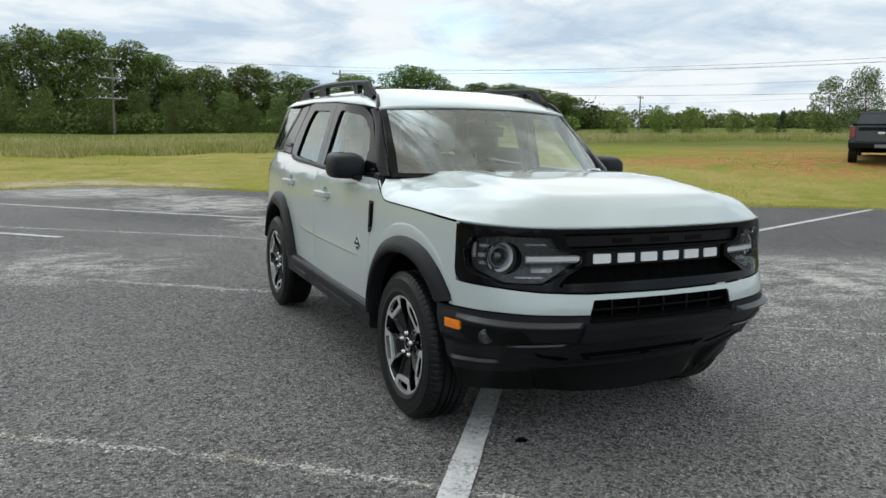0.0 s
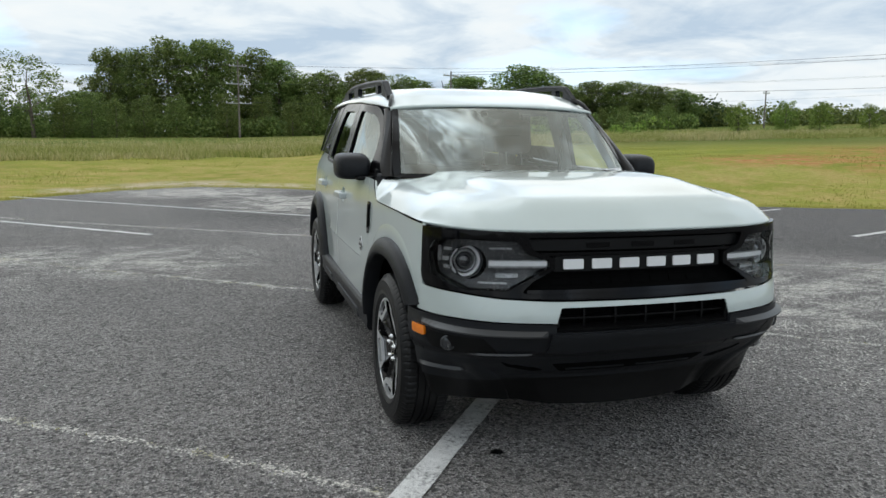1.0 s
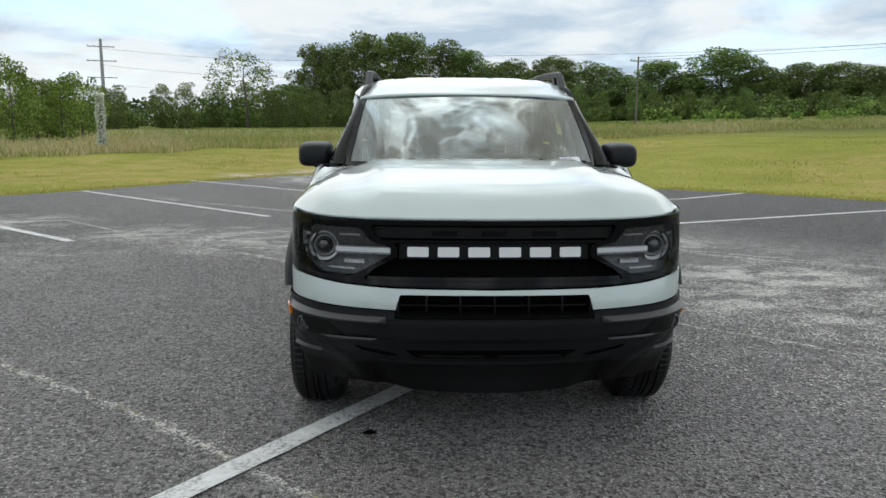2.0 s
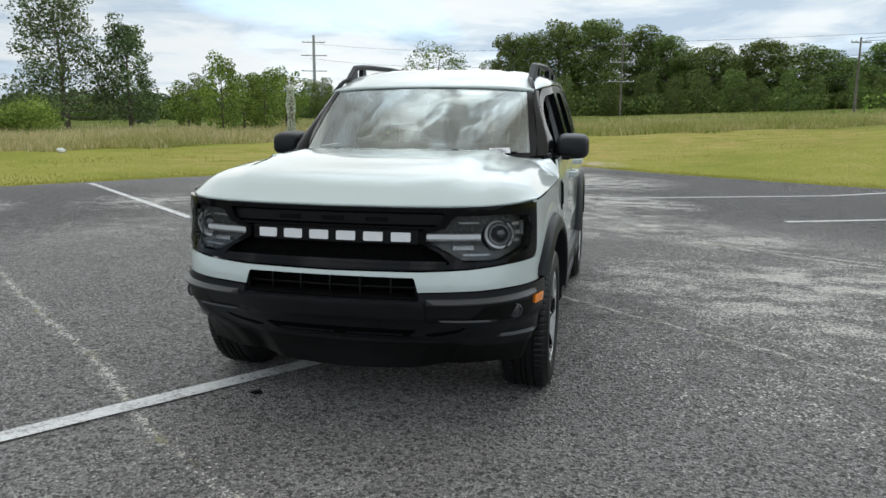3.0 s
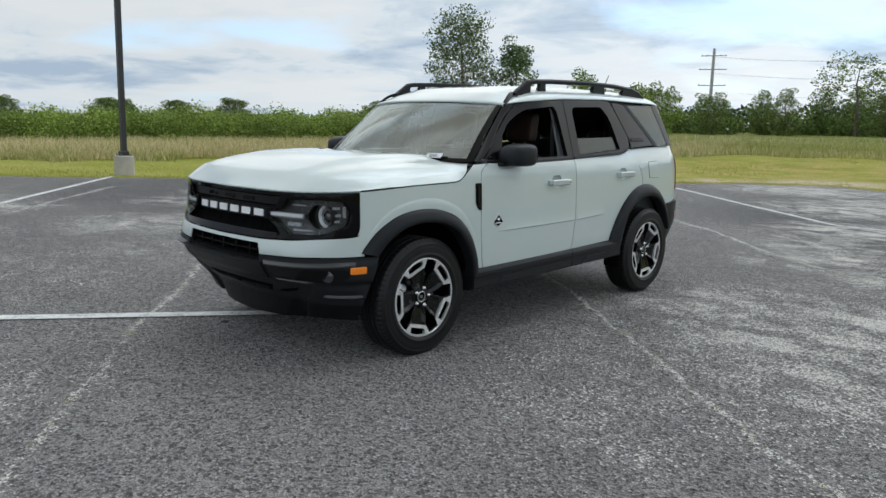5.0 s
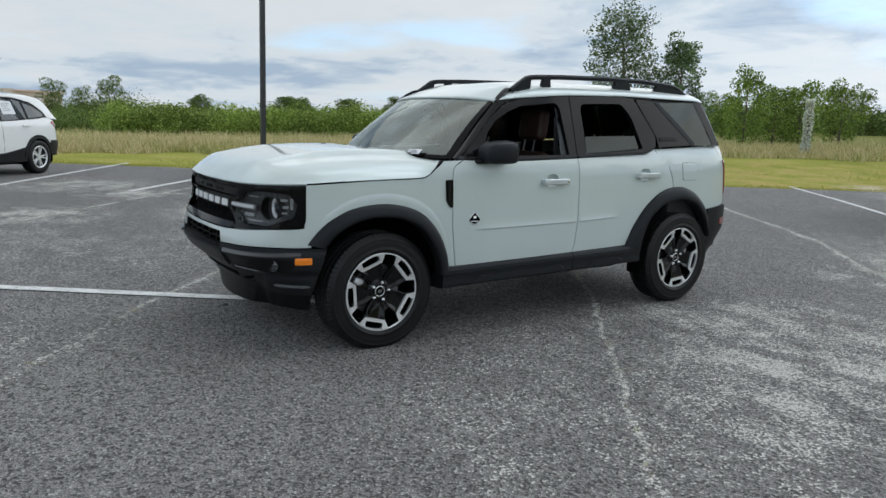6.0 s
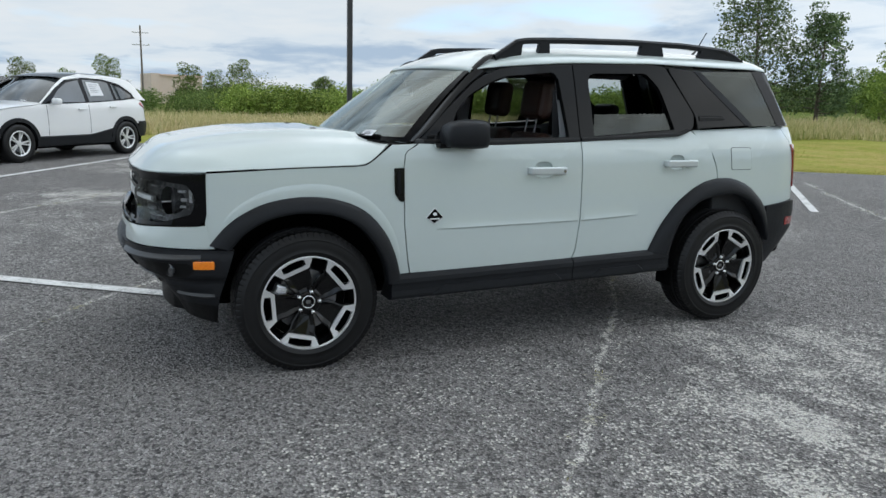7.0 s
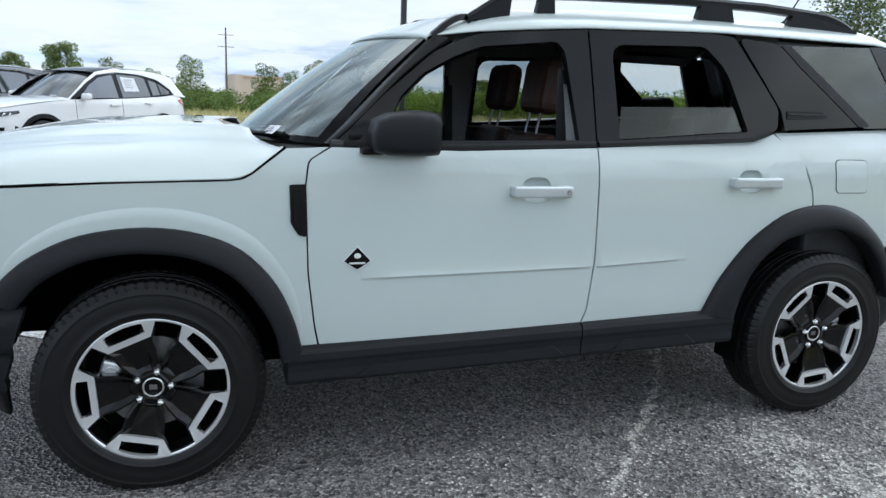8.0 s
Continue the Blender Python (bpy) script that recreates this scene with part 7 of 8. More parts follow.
def parked_crossover(body_mat, m, label, papers):
    """A rounded crossover: skin, cladding, glass, lamps, wheels."""
    o = tagged(empty("crossover_car"), label, "car", "parked cars")
    plan = [(0, -.90), (.3, -.885), (.55, -.83), (.72, -.72), (.82, -.55), (.865, -.3), (.885, 0), (.90, .8), (.90, 1.7), (.885, 2.6), (.86, 3.1), (.80, 3.4), (.65, 3.56), (.35, 3.63), (0, 3.65)]
    sk = Skin(plan, ([.2, .4, .6, .8, .95, 1.05, 1.15], [.06, .015, .0, .01, .02, .04, .09]), ([.2, .35, .5, .7, .8, .95], [.10, .03, .0, .03, .07, .22]), ([.2, .4, .55, .75, 1.0, 1.15], [.16, .05, .0, .02, .09, .2]), 1.4)
    hood_z = lambda y: float(np.interp(y, [-.9, -.7, -.4, 0, .4, .7], [.80, .885, .95, 1.005, 1.04, 1.055]))
    for sg in (1, -1):
        up = [(-.86, .80), (-.7, .865), (-.4, .925), (0, .975), (.4, 1.015), (.62, 1.035), (1.2, 1.045), (2.0, 1.075), (2.7, 1.115), (3.1, 1.15), (3.42, 1.16), (3.5, 1.0), (3.56, .72)]
        low = [(3.3, .66)] + arc((2.71, .34), .435, 40, 172) + [(2.2, .47), (1.9, .455), (.8, .455), (.5, .45)] + arc((0, .34), .435, 12, 152) + [(-.5, .60), (-.7, .62), (-.86, .63)]
        bd = panel("body_side", [(sk.y(y), z) for y, z in up + low], sk.at, body_mat, o, step=.12, sign=sg)
        # cladding: sill and arches
        for nm, c, a0, a1 in (("arch_cladding", (0, .34), 6, 165), ("arch_cladding", (2.71, .34), 14, 176)):
            rows = []
            for a in np.linspace(a0, a1, 22):
                d = Vector((0, math.cos(radians(a)), math.sin(radians(a))))
                p0, p1 = Vector((0, *c)) + d * .455, Vector((0, *c)) + d * .385
                x = sk.at(sk.y(p0.y), .55).x
                rows.append([(sg * (x - .01), p0.y, p0.z), (sg * (x + .022), p0.y, p0.z), (sg * (x + .026), p1.y, p1.z), (sg * (x - .12), p1.y, p1.z)])
            part(nm, outward(grid_bm(rows)), plastic, o)
            part("wheel_well", outward(grid_bm([[(sg * .87, c[0] + .40 * math.cos(radians(a)), c[1] + .40 * math.sin(radians(a))), (sg * .5, c[0] + .40 * math.cos(radians(a)), c[1] + .40 * math.sin(radians(a))), (sg * .5, c[0], c[1])] for a in np.linspace(-20, 200, 20)])), liner, o)
        rows = []
        for y in np.linspace(.38, 2.33, 16):
            zt = .46 + .10 * max(0, (y - 1.7) / .6)
            rows.append([(sg * .88, y, zt), (sg * .912, y, zt - .02), (sg * .90, y, zt - .12), (sg * .89, y, .27), (sg * .7, y, .24)])
        part("sill_cladding", outward(grid_bm(rows)), plastic, o)
        # glasshouse
        gl = lambda y, z, out=0.0: Vector((.845 - (z - 1.05) * .36 - .10 * max(0, (1.1 - y) / .7) ** 2 - .09 * max(0, (y - 2.6) / .9) ** 2 + out, y, z))
        belt_ = lambda y: float(np.interp(y, [.62, 1.2, 2.0, 2.7, 3.1], [1.04, 1.05, 1.08, 1.12, 1.16]))
        whole = fillet([(.62, 1.045), (1.0, 1.32, .3), (1.30, 1.475, .3), (1.75, 1.535, .4), (2.3, 1.520, .4), (2.75, 1.43, .2), (3.10, 1.235, .05), (3.05, 1.16, .03), (2.7, 1.125), (2.0, 1.085), (1.2, 1.055)])
        frame_ = panel("window_frames", whole, gl, gloss_black, o, step=.12, depth=.02, sign=sg)
        for pts in ([(.80, 1.07), (1.06, 1.30, .2), (1.32, 1.44, .2), (1.64, 1.50), (1.66, 1.08)], [(1.76, 1.085), (1.75, 1.51), (2.25, 1.495, .2), (2.42, 1.46), (2.46, 1.12)], [(2.53, 1.135), (2.50, 1.44), (2.74, 1.375, .1), (3.02, 1.225, .03), (2.98, 1.175)]):
            panel("window_pane", fillet(pts), lambda y, z: gl(y, z, .004), pane_grey, frame_, step=.2, depth=.003, sign=sg)
        # roof side
        rows = []
        for y in np.linspace(.60, 3.50, 34):
            z = float(np.interp(y, [.60, 1.0, 1.3, 1.75, 2.3, 2.75, 3.06, 3.14, 3.5], [1.04, 1.335, 1.49, 1.55, 1.535, 1.45, 1.27, 1.14, 1.115]))
            zr = float(np.interp(y, [.60, 1.0, 1.3, 1.75, 2.3, 2.75, 3.1, 3.2, 3.5], [1.06, 1.37, 1.54, 1.62, 1.615, 1.585, 1.535, 1.49, 1.125]))
            p = gl(y, z)
            xr = float(np.interp(y, [.6, 3.0, 3.15, 3.5], [gl(y, zr).x - .02, gl(y, zr).x - .02, .62, .72]))
            rows.append([(sg * p.x, y, z), (sg * ((p.x + xr) / 2 + .012), y, (z + zr) / 2 + .006), (sg * xr, y, zr)])
        part("roof_rail_panel", outward(grid_bm(rows)), body_mat, o, smooth=True)
        hd = sk.at(sk.x(sg * .72) if sg > 0 else -sk.x(.72), .80)
        ln = [(sk.x(.48), .78), (sk.y(-.42), .845), (sk.y(-.40), .80), (sk.x(.70), .725), (sk.x(.5), .73)]
        panel("headlamp", [(sg * a, b) for a, b in ln], lambda s, z: sk.at(s, z, .008), lens_dark, o, step=.06, depth=.02)
        for y0 in (-.74, -.66, -.58):
            panel("lamp_chevron", [(sg * sk.y(y0), .755), (sg * sk.y(y0 + .05), .79), (sg * sk.y(y0 + .03), .815), (sg * sk.y(y0 + .015), .79)], lambda s, z: sk.at(s, z, .011), letter_white, o, step=.06, depth=.004)
        panel("fog_slot", [(sg * sk.y(-.70), .44), (sg * sk.y(-.66), .44), (sg * sk.y(-.64), .57), (sg * sk.y(-.70), .57)], lambda s, z: sk.at(s, z, .009), void_black, o, step=.06, depth=.006)
        ln = [(sk.y(3.24), 1.03), (sk.y(3.22), 1.065), (sk.y(3.34), 1.085), (sk.y(3.56), 1.06), (sk.y(3.58), .93), (sk.y(3.42), .945)]
        panel("tail_lamp", ln, lambda s, z: sk.at(s, z, .012), bright_red_lens, o, step=.08, depth=.02, sign=sg)
        for y, z in ((1.50, .945), (2.36, .985)):
            p = sk.at(sk.y(y), z)
            bm = box_bm(p.x + .006, p.x + .04, y - .10, y + .10, z - .015, z + .015, bevel=.008)
            if sg < 0:
                bmesh.ops.scale(bm, vec=(-1, 1, 1), verts=bm.verts)
            part("handle", bm, body_mat, o)
        for y0 in (.66, 1.70):
            panel("door_gap", [(sk.y(y0), 1.03), (sk.y(y0 + .008), 1.03), (sk.y(y0 + .008), .47), (sk.y(y0), .47)], lambda s, z: sk.at(s, z, .001), void_black, o, step=.1, depth=.001, sign=sg)
        bm = box_bm(.86, 1.04, .78, .90, 1.03, 1.15, bevel=.04, seg=3)
        add_box(bm, .78, .90, .80, .86, 1.035, 1.06)
        if sg < 0:
            bmesh.ops.scale(bm, vec=(-1, 1, 1), verts=bm.verts)
        part("door_mirror", bm, body_mat, o)
        bm = lathe([(.22, .10), (.26, .115), (.31, .112), (.335, .10), (.345, .08), (.345, -.08), (.33, -.11), (.22, -.10)], 40)
        for y in (0, 2.71):
            w = part("wheel", outward(lathe([(.205, .09), (.225, .10), (.22, .105), (.20, .07), (.19, .0), (.05, -.01), (.0, -.01)], 40)), lamp_dark, o, smooth=True)
            w.matrix_basis = Matrix.Translation((sg * .79, y, .345)) @ Matrix.Rotation(0 if sg > 0 else math.pi, 4, "Z")
            part("tyre", outward(bm.copy()), rubber, w, smooth=True)
            for kk in range(10):
                a = radians(36 * kk + (9 if kk % 2 else -9))
                sp = bmesh.new()
                add_box(sp, .06, .085, -.014, .014, .04, .215, .004, Matrix.Rotation(a, 4, "X"))
                part("spoke", sp, alloy, w)
            part("rim", outward(lathe([(.222, .085), (.228, .105), (.222, .110), (.207, .106), (.203, .088)], 40)), alloy, w, smooth=True)
            part("hub", outward(lathe([(.0, .09), (.05, .088), (.06, .06)], 20)), alloy, w)
        bm.free()
    rows = [[Vector((u * (float(np.interp(y, [-.85, -.5, 0, .62], [.60, .80, .84, .82]))), y + .10 * u * u - (0 if y > .3 else 0), hood_z(y + .1 * u * u) + .035 * (1 - u * u) - .02 * abs(u) ** 6)) for u in np.linspace(-1, 1, 21)] for y in np.linspace(-.88, .60, 18)]
    part("bonnet", outward(grid_bm(rows)), body_mat, o, smooth=True)
    rows = [[Vector((u * (.755 - .13 * v), .55 + .14 * u * u + .78 * v, 1.055 + .50 * v - .03 * u * u + .03 * math.sin(v * 3.1))) for u in np.linspace(-1, 1, 17)] for v in np.linspace(0, 1, 10)]
    part("windscreen", outward(grid_bm(rows)), pane_grey, o, smooth=True)
    rows = [[Vector((u * float(np.interp(y, [1.25, 1.7, 2.6, 3.2], [.64, .645, .62, .58])), y + .05 * u * u, float(np.interp(y, [1.25, 1.5, 1.9, 2.4, 2.9, 3.2], [1.555, 1.615, 1.65, 1.645, 1.60, 1.545])) - .035 * u ** 4)) for u in np.linspace(-1, 1, 17)] for y in np.linspace(1.25, 3.2, 16)]
    part("roof", outward(grid_bm(rows)), gloss_black if papers else body_mat, o, smooth=True)
    rows = [[Vector((u * (.60 + .12 * v), 3.18 + .36 * v + .02 - .05 * u * u, 1.545 - .43 * v)) for u in np.linspace(-1, 1, 13)] for v in np.linspace(0, 1, 7)]
    part("rear_glass", outward(grid_bm(rows)), pane_grey, o, smooth=True)
    sp = box_bm(-.58, .58, 3.16, 3.30, 1.525, 1.550, bevel=.010)
    part("roof_spoiler", sp, body_mat, o)
    a, b = sk.y(-.5), sk.s[-1]
    panel("front_face", [(-a, .63), (0, .60), (a, .63), (a, .80), (sk.x(.5), .79), (0, .78), (-sk.x(.5), .79), (-a, .80)], sk.at, body_mat, o, step=.1)
    panel("grille", fillet([(-sk.x(.46), .60, .03), (sk.x(.46), .60, .03), (sk.x(.52), .76, .04), (-sk.x(.52), .76, .04)]), lambda s, z: sk.at(s, z, .01), gloss_black, o, step=.08)
    panel("front_bumper", [(-a, .29), (a, .29), (a, .64), (0, .61), (-a, .64)], lambda s, z: sk.at(s, z, .004), body_mat, o, step=.1)
    panel("front_lip", [(-a, .26), (a, .26), (a, .345), (-a, .345)], lambda s, z: sk.at(s, z, .010), plastic, o, step=.1)
    tail = lambda s, z, out=0.0: (lambda p: Vector((math.copysign(p.x, s) if s else 0, p.y, p.z)))(sk.at(b - abs(s), z, out))
    q = b - sk.y(3.42)
    panel("tailgate", [(-q, .72), (q, .72), (q, 1.14), (-q, 1.14)], tail, body_mat, o, step=.1)
    q2 = b - sk.y(3.12)
    panel("rear_bumper", [(-q2, .36), (q2, .36), (q2, .68), (-q2, .68)], lambda s, z: tail(s, z, .012), plastic, o, step=.1)
    part("underbody", box_bm(-.75, .75, -.6, 3.3, .22, .42), void_black, o)
    if papers:
        pt = fillet([(1.84, 1.20), (1.82, 1.47), (2.16, 1.455), (2.20, 1.21)], 2)
        pp = panel("window_sticker", pt, lambda y, z: gl(y, z, .009), paper, o, step=.2, depth=.001, label="white price paper in the window")
        for kk in range(5):
            z = 1.42 - kk * .035
            panel("print_bar", [(1.88, z), (1.88, z - .010), (2.10 - .03 * (kk % 3), z - .010), (2.10 - .03 * (kk % 3), z)], lambda y, zz: gl(y, zz, .0108), print_grey, pp, step=.2, depth=.0005)
        tg = bmesh.new()
        add_box(tg, .33, .42, .60, .64, 1.085, 1.10, .002)
        part("paper_tag", tg, paper, o)
    o.matrix_basis = m
    return o


bright_red_lens = mottled("red_lamp_lens", (.35, .02, .025), (.45, .035, .04), 30, (.12, .2), coat=.8)
pane_grey = mottled("tinted_car_glass", (.035, .042, .045), (.05, .058, .06), 1.5, (.02, .04), coat=1.0)
TH = math.atan2(.75, .66)
row_m = lambda x, y: Matrix.Translation((x, y, 0)) @ Matrix.Rotation(TH, 4, "Z")
parked_crossover(white_paint, row_m(-11.38, -3.1), "white crossover car with a price paper in its window", True)
parked_crossover(dark_grey_paint, row_m(-13.2, -5.55), "dark grey crossover car parked beyond the white one", False)


def pickup(m):
    """A black crew-cab pickup seen from behind; y runs forward from the tailgate."""
    o = tagged(empty("pickup_truck"), "black lifted pickup truck parked on the grass bank", "car", "parked cars")
    part("bed", box_bm(-.98, .98, .03, 1.75, .72, 1.42, bevel=.05, seg=3), dark_paint, o, "black pickup bed")
    tg = part("tailgate", box_bm(-.80, .80, -.03, .05, .82, 1.40, bevel=.02), dark_paint, o)
    part("tailgate_step", box_bm(-.72, .72, -.045, -.02, 1.22, 1.34, bevel=.01), gloss_black, tg)
    bm = bmesh.new()
    bmesh.ops.create_uvsphere(bm, u_segments=20, v_segments=10, radius=1, matrix=Matrix.Translation((0, -.045, 1.13)) @ Matrix.Diagonal((.12, .012, .05, 1)))
    part("oval_badge", bm, chrome, tg, smooth=True)
    part("bed_cover", box_bm(-.92, .92, .02, 1.72, 1.41, 1.47, bevel=.02), black_plastic, o)
    for sg in (1, -1):
        part("tail_lamp", box_bm(sg * .82, sg * .99, -.035, .12, .98, 1.36, bevel=.015), red_lens, o)
        part("bed_side", box_bm(sg * .96, sg * 1.03, .25, 1.7, .70, .92, bevel=.03), dark_paint, o)
        for y in (.95, 4.6):
            w = part("wheel", outward(lathe([(.25, .10), (.23, .05), (.06, .03), (.0, .03)], 28)), lamp_dark, o)
            w.matrix_basis = Matrix.Translation((sg * .86, y, .44)) @ Matrix.Rotation(0 if sg > 0 else math.pi, 4, "Z")
            part("tyre", outward(lathe([(.25, .12), (.34, .15), (.42, .14), (.44, .11), (.44, -.11), (.42, -.14), (.25, -.12)], 36)), rubber, w)
            for kk in range(6):
                sp = bmesh.new()
                add_box(sp, .06, .09, -.03, .03, .05, .24, .006, Matrix.Rotation(radians(60 * kk), 4, "X"))
                part("spoke", sp, steel, w)
    bp = part("rear_bumper", box_bm(-1.0, 1.0, -.20, .04, .60, .80, bevel=.03), black_plastic, o)
    part("plate_recess", box_bm(-.18, .18, -.212, -.19, .62, .74, bevel=.005), steel, bp)
    part("cab", box_bm(-.96, .96, 1.78, 4.1, .70, 1.42, bevel=.06), dark_paint, o)
    bm = bmesh.new()
    lo_, hi_ = [(-.93, 1.80), (.93, 1.80), (.93, 4.2), (-.93, 4.2)], [(-.76, 1.98), (.76, 1.98), (.76, 3.5), (-.76, 3.5)]
    a = [bm.verts.new((x, y, 1.40)) for x, y in lo_]
    b = [bm.verts.new((x, y, 1.93)) for x, y in hi_]
    bm.faces.new(b)
    for i in range(4):
        bm.faces.new((a[i], a[(i + 1) % 4], b[(i + 1) % 4], b[i]))
    part("cab_glass", outward(bm), pane_grey, o)
    part("cab_roof", box_bm(-.77, .77, 1.97, 3.52, 1.91, 1.97, bevel=.025), dark_paint, o)
    part("engine_bonnet", box_bm(-.95, .95, 4.1, 5.5, .75, 1.30, bevel=.08, seg=3), dark_paint, o)
    part("chassis", box_bm(-.6, .6, .1, 5.3, .45, .75), void_black, o)
    o.matrix_basis = m
    return o


tx, ty = 22.9, 13.7
pickup(Matrix.Translation((tx, ty, height(tx, ty) + .02)) @ Matrix.Rotation(radians(-57), 4, "Z"))

# ---- lamp post ----
concrete = mottled("weathered_concrete", (.36, .33, .29), (.50, .47, .42), 4, (.8, .92), bump=.4, fine=60)
post_paint = mottled("dark_bronze_post_paint", (.022, .022, .024), (.035, .034, .035), 4, (.4, .5))
lx, ly = -14.35, 4.7
gz0 = height(lx, ly)
lp = tagged(empty("lamp_post", Matrix.Translation((lx, ly, gz0))), "dark square lamp post on a round concrete base", "lamp post")
bm = bmesh.new()
for (r0, z0), (r1, z1) in zip([(.23, -.3), (.23, .455), (.215, .48)], [(.23, .455), (.215, .48), (.0, .481)]):
    add_cyl(bm, (0, 0, z0), (0, 0, z1 + 1e-4), r0, r1, 28, False)
part("concrete_base", bm, concrete, lp, "weathered concrete base")
part("base_plate", box_bm(-.14, .14, -.14, .14, .475, .50, bevel=.006), post_paint, lp)
pole_ = bmesh.new()
add_box(pole_, -.062, .062, -.062, .062, .49, 8.2, .01)
part("pole", pole_, post_paint, lp)
part("base_cover", box_bm(-.10, .10, -.10, .10, .495, .59, bevel=.02), post_paint, lp)
for a in range(4):
    bm = bmesh.new()
    c, s = .118 * (1 if a % 2 else -1), .118 * (1 if a < 2 else -1)
    add_cyl(bm, (c, s, .50), (c, s, .53), .012, .012, 6)
    part("anchor_bolt", bm, steel, lp)

# ---- utility poles and wires ----
old_wood = mottled("grey_pole_wood", (.12, .10, .085), (.23, .20, .17), 2, (.85, .95), bump=.5, fine=10)
pale_pole = mottled("pale_concrete_pole", (.34, .34, .33), (.46, .46, .45), 2, (.8, .9))
wire_mat = mottled("dark_wire", (.05, .05, .055), (.09, .09, .095), 2, (.5, .7))


def utility_pole(x, y, top, arms, r, m, label, turn=0.0, armlen=2.4):
    z0 = height(x, y)
    o = tagged(empty("utility_pole", Matrix.Translation((x, y, z0)) @ Matrix.Rotation(turn, 4, "Z")), label, "utility pole", "utility poles")
    h = top - z0
    bm = bmesh.new()
    add_cyl(bm, (0, 0, -.5), (0, 0, h), r, r * .62, 12)
    part("mast", bm, m, o)
    for dz, L in arms:
        bm = bmesh.new()
        add_box(bm, -L / 2, L / 2, -.10, -.0, h - dz - .07, h - dz + .07, .01)
        a = part("crossarm", bm, pale_pole, o)
        for q in (-.46, -.25, .25, .46):
            bm = bmesh.new()
            add_cyl(bm, (q * L, -.05, h - dz + .06), (q * L, -.05, h - dz + .28), .07, .045, 8)
            part("insulator", bm, letter_white, a)
    return o


def wire(p, q, sag, r=.018, n=14):
    bm = bmesh.new()
    P, Q = Vector(p), Vector(q)
    pts = [P.lerp(Q, i / n) + Vector((0, 0, -sag * 4 * (i / n) * (1 - i / n))) for i in range(n + 1)]
    across = (Q - P).cross(Vector((0, 0, 1))).normalized()
    grid_bm([[p + across * r * math.cos(t) + Vector((0, 0, r * math.sin(t))) for t in np.linspace(0, 2 * math.pi, 5, endpoint=False)] for p in pts], True, bm)
    return tagged(part("overhead_wire", bm, wire_mat), "thin dark overhead wire between the poles", "wire", "overhead wires")


utility_pole(1.2, 112, 13.3, ((.9, 2.6), (3.5, 3.6), (6.3, 3.8)), .17, old_wood, "weathered wooden utility pole with three crossarms", .15)
utility_pole(-50.5, 118, 15.4, ((1.2, 4.0), (3.4, 4.4), (6.0, 4.4)), .34, pale_pole, "tall pale utility pole with crossarms", .35)
utility_pole(25.2, 83, 9.9, ((.5, 2.2),), .14, old_wood, "slim wooden utility pole before the wood", .3)
utility_pole(-168, 4.6, 14.5, ((1.5, 3.2), (4.0, 3.4)), .25, old_wood, "far wooden utility pole beyond the meadow", 1.5)
utility_pole(75, 88, 9.4, ((.4, 1.6),), .13, old_wood, "far slim utility pole in the meadow", .3)
utility_pole(110, 42, 15.0, ((.8, 2.6),), .17, old_wood, "wooden utility pole far along the line", .9)
for dz, off in ((.7, -1.0), (.7, 1.0), (3.3, -1.5), (3.3, 1.5), (6.1, -1.6)):
    wire((1.2 + off, 112, 13.3 - dz), (-50.5, 118 + off, 14.7 - dz), 1.2, .010)
    wire((1.2 + off, 112, 13.3 - dz), (118, 78 + off, 17.0 - dz), 1.6, .010)
for z0, z1 in ((9.8, 14.9), (9.5, 14.3), (7.4, 10.2)):
    wire((25.2, 83, z0), (110, 42, z1), 1.0)

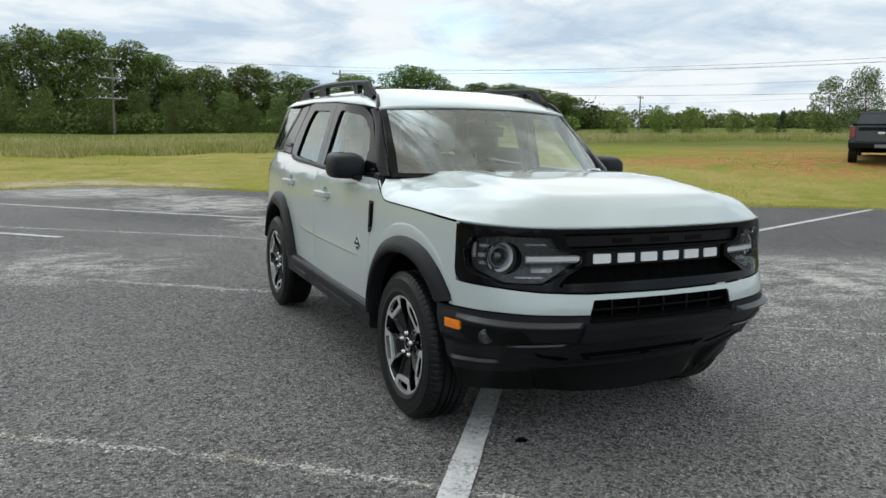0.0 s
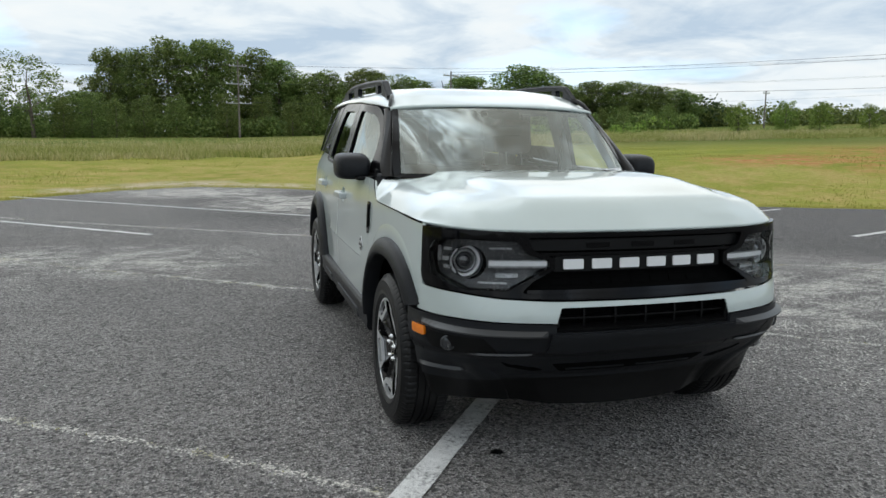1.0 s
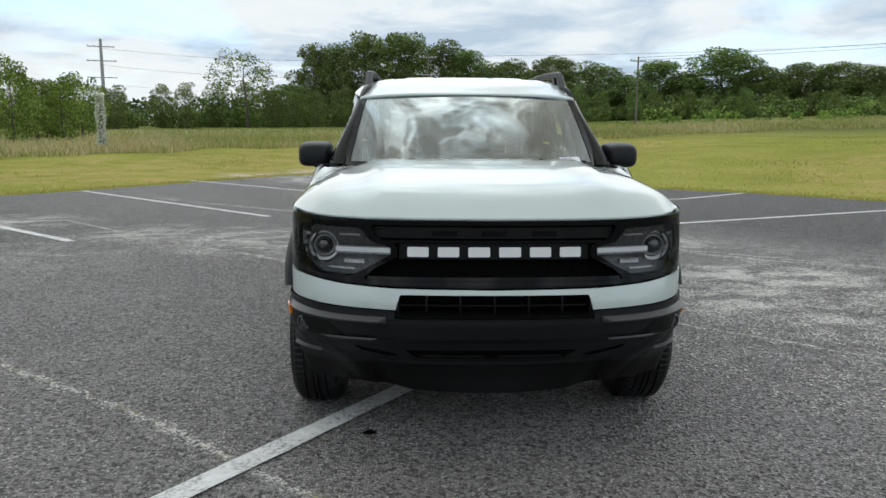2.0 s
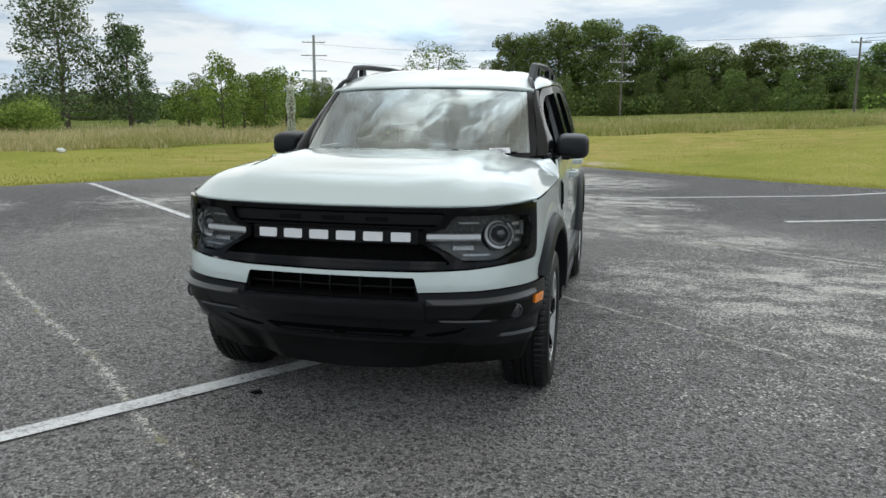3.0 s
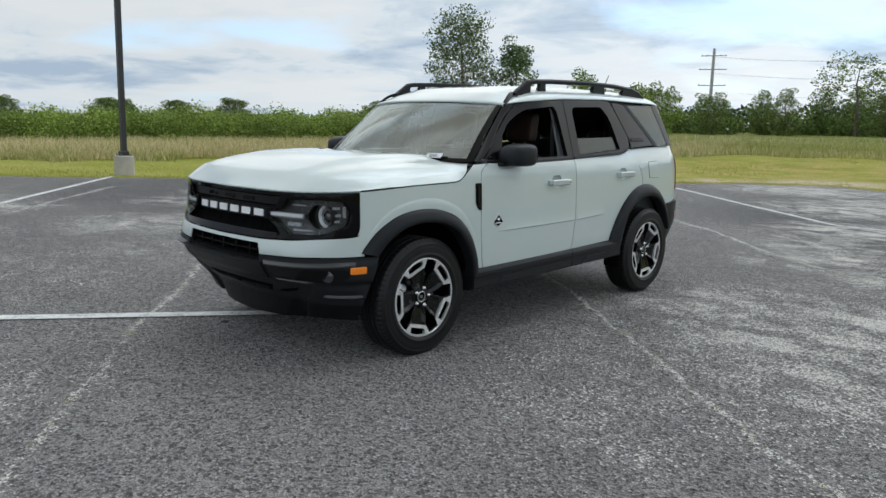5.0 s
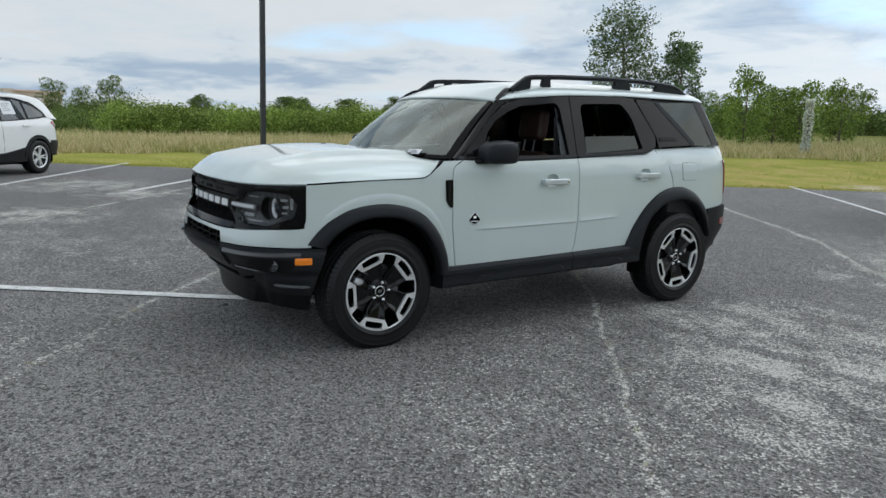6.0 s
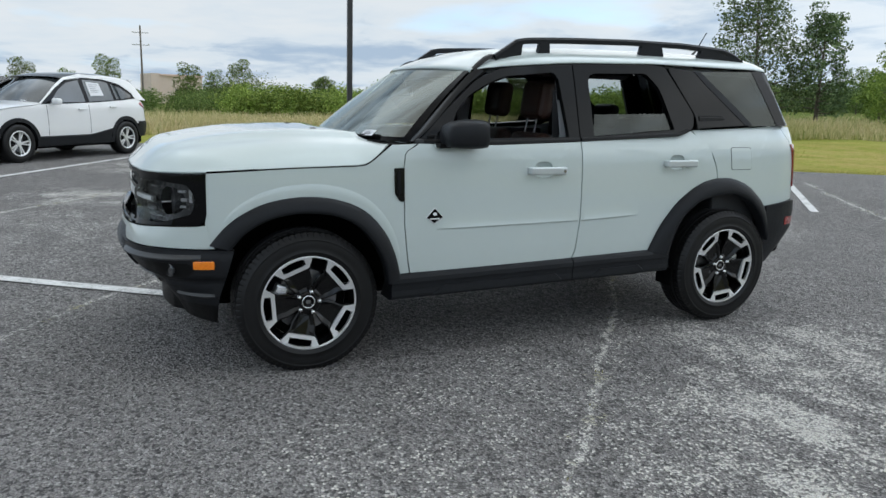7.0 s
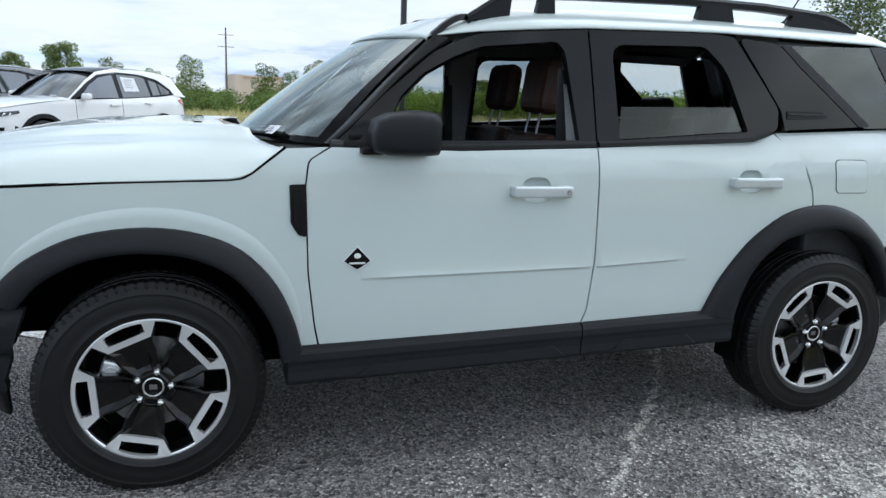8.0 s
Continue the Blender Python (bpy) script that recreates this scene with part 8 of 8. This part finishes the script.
# ---- post overgrown with pale creeper ----
creeper_leaf = leaf_mat("pale_creeper_leaves", (.34, .38, .28), (.66, .68, .58), (.86, .86, .80))
px_, py_ = -14.3, 29.8
post_z = height(px_, py_)
cp = tagged(empty("overgrown_post", Matrix.Translation((px_, py_, post_z))), "short wooden post overgrown with pale creeper leaves", "post")
bm = bmesh.new()
add_cyl(bm, (0, 0, -.3), (.02, 0, 2.45), .10, .08, 10)
part("post", bm, old_wood, cp)
r_ = np.random.RandomState(31)
th_, zz_ = r_.uniform(0, 6.28, 1500), r_.uniform(.05, 2.55, 1500)
rad_ = (.20 + .03 * np.sin(zz_ * 5)) * r_.uniform(.4, 1.0, 1500) ** .5
V, F = leaf_cards(r_, np.stack([rad_ * np.cos(th_), rad_ * np.sin(th_), zz_], 1), .11, .2)
cr = new("creeper", np_mesh("creeper", V, F, creeper_leaf))
cr.parent = cp

# ---- far building ----
tan_wall = mottled("tan_rendered_wall", (.66, .53, .45), (.74, .60, .52), .5, (.85, .92))
pink_wall = mottled("pale_pink_rendered_wall", (.72, .50, .42), (.78, .58, .50), .5, (.85, .92))
roof_grey = mottled("pale_flat_roof", (.3, .28, .27), (.38, .36, .34), .5, (.8, .9))
bx, by = -175.6, 11.0
b0 = height(bx, by)
top_ = 4.35 - b0
bl = tagged(empty("commercial_building", Matrix.Translation((bx, by, b0)) @ Matrix.Rotation(radians(8), 4, "Z")), "far tan flat-roofed commercial building behind trees", "building")
part("wall", box_bm(-6, 6, -5.2, 5.2, -1, top_), tan_wall, bl)
part("tower", box_bm(-6.5, 6.2, -5.6, -3.8, -1, top_ + .5), tan_wall, bl)
part("parapet", box_bm(-6.3, 6.4, -3.79, 5.5, top_, top_ + .35, bevel=.03), pink_wall, bl)
part("roof", box_bm(-5.8, 5.8, -3.7, 5.0, top_ + .351, top_ + .39), roof_grey, bl)
for q in range(4):
    w_ = part("window", box_bm(5.98, 6.05, -.6 + q * 1.5, .4 + q * 1.5, 1.2, 3.0), pane_grey, bl)
    part("window_frame", box_bm(6.0, 6.09, -.65 + q * 1.5, .45 + q * 1.5, 3.0, 3.12), tan_wall, w_)

# ---- small things in the grass ----
bm = bmesh.new()
bmesh.ops.create_icosphere(bm, subdivisions=2, radius=.16)
for v_ in bm.verts:
    v_.co *= .8 + .5 * noise.noise(v_.co * 9)
    v_.co.z *= .7
bmesh.ops.translate(bm, vec=(-17.3, 17.9, height(-17.3, 17.9) + .10), verts=bm.verts)
tagged(part("litter_bag", bm, paper, smooth=True), "crumpled white litter lying in the mown grass", "litter")
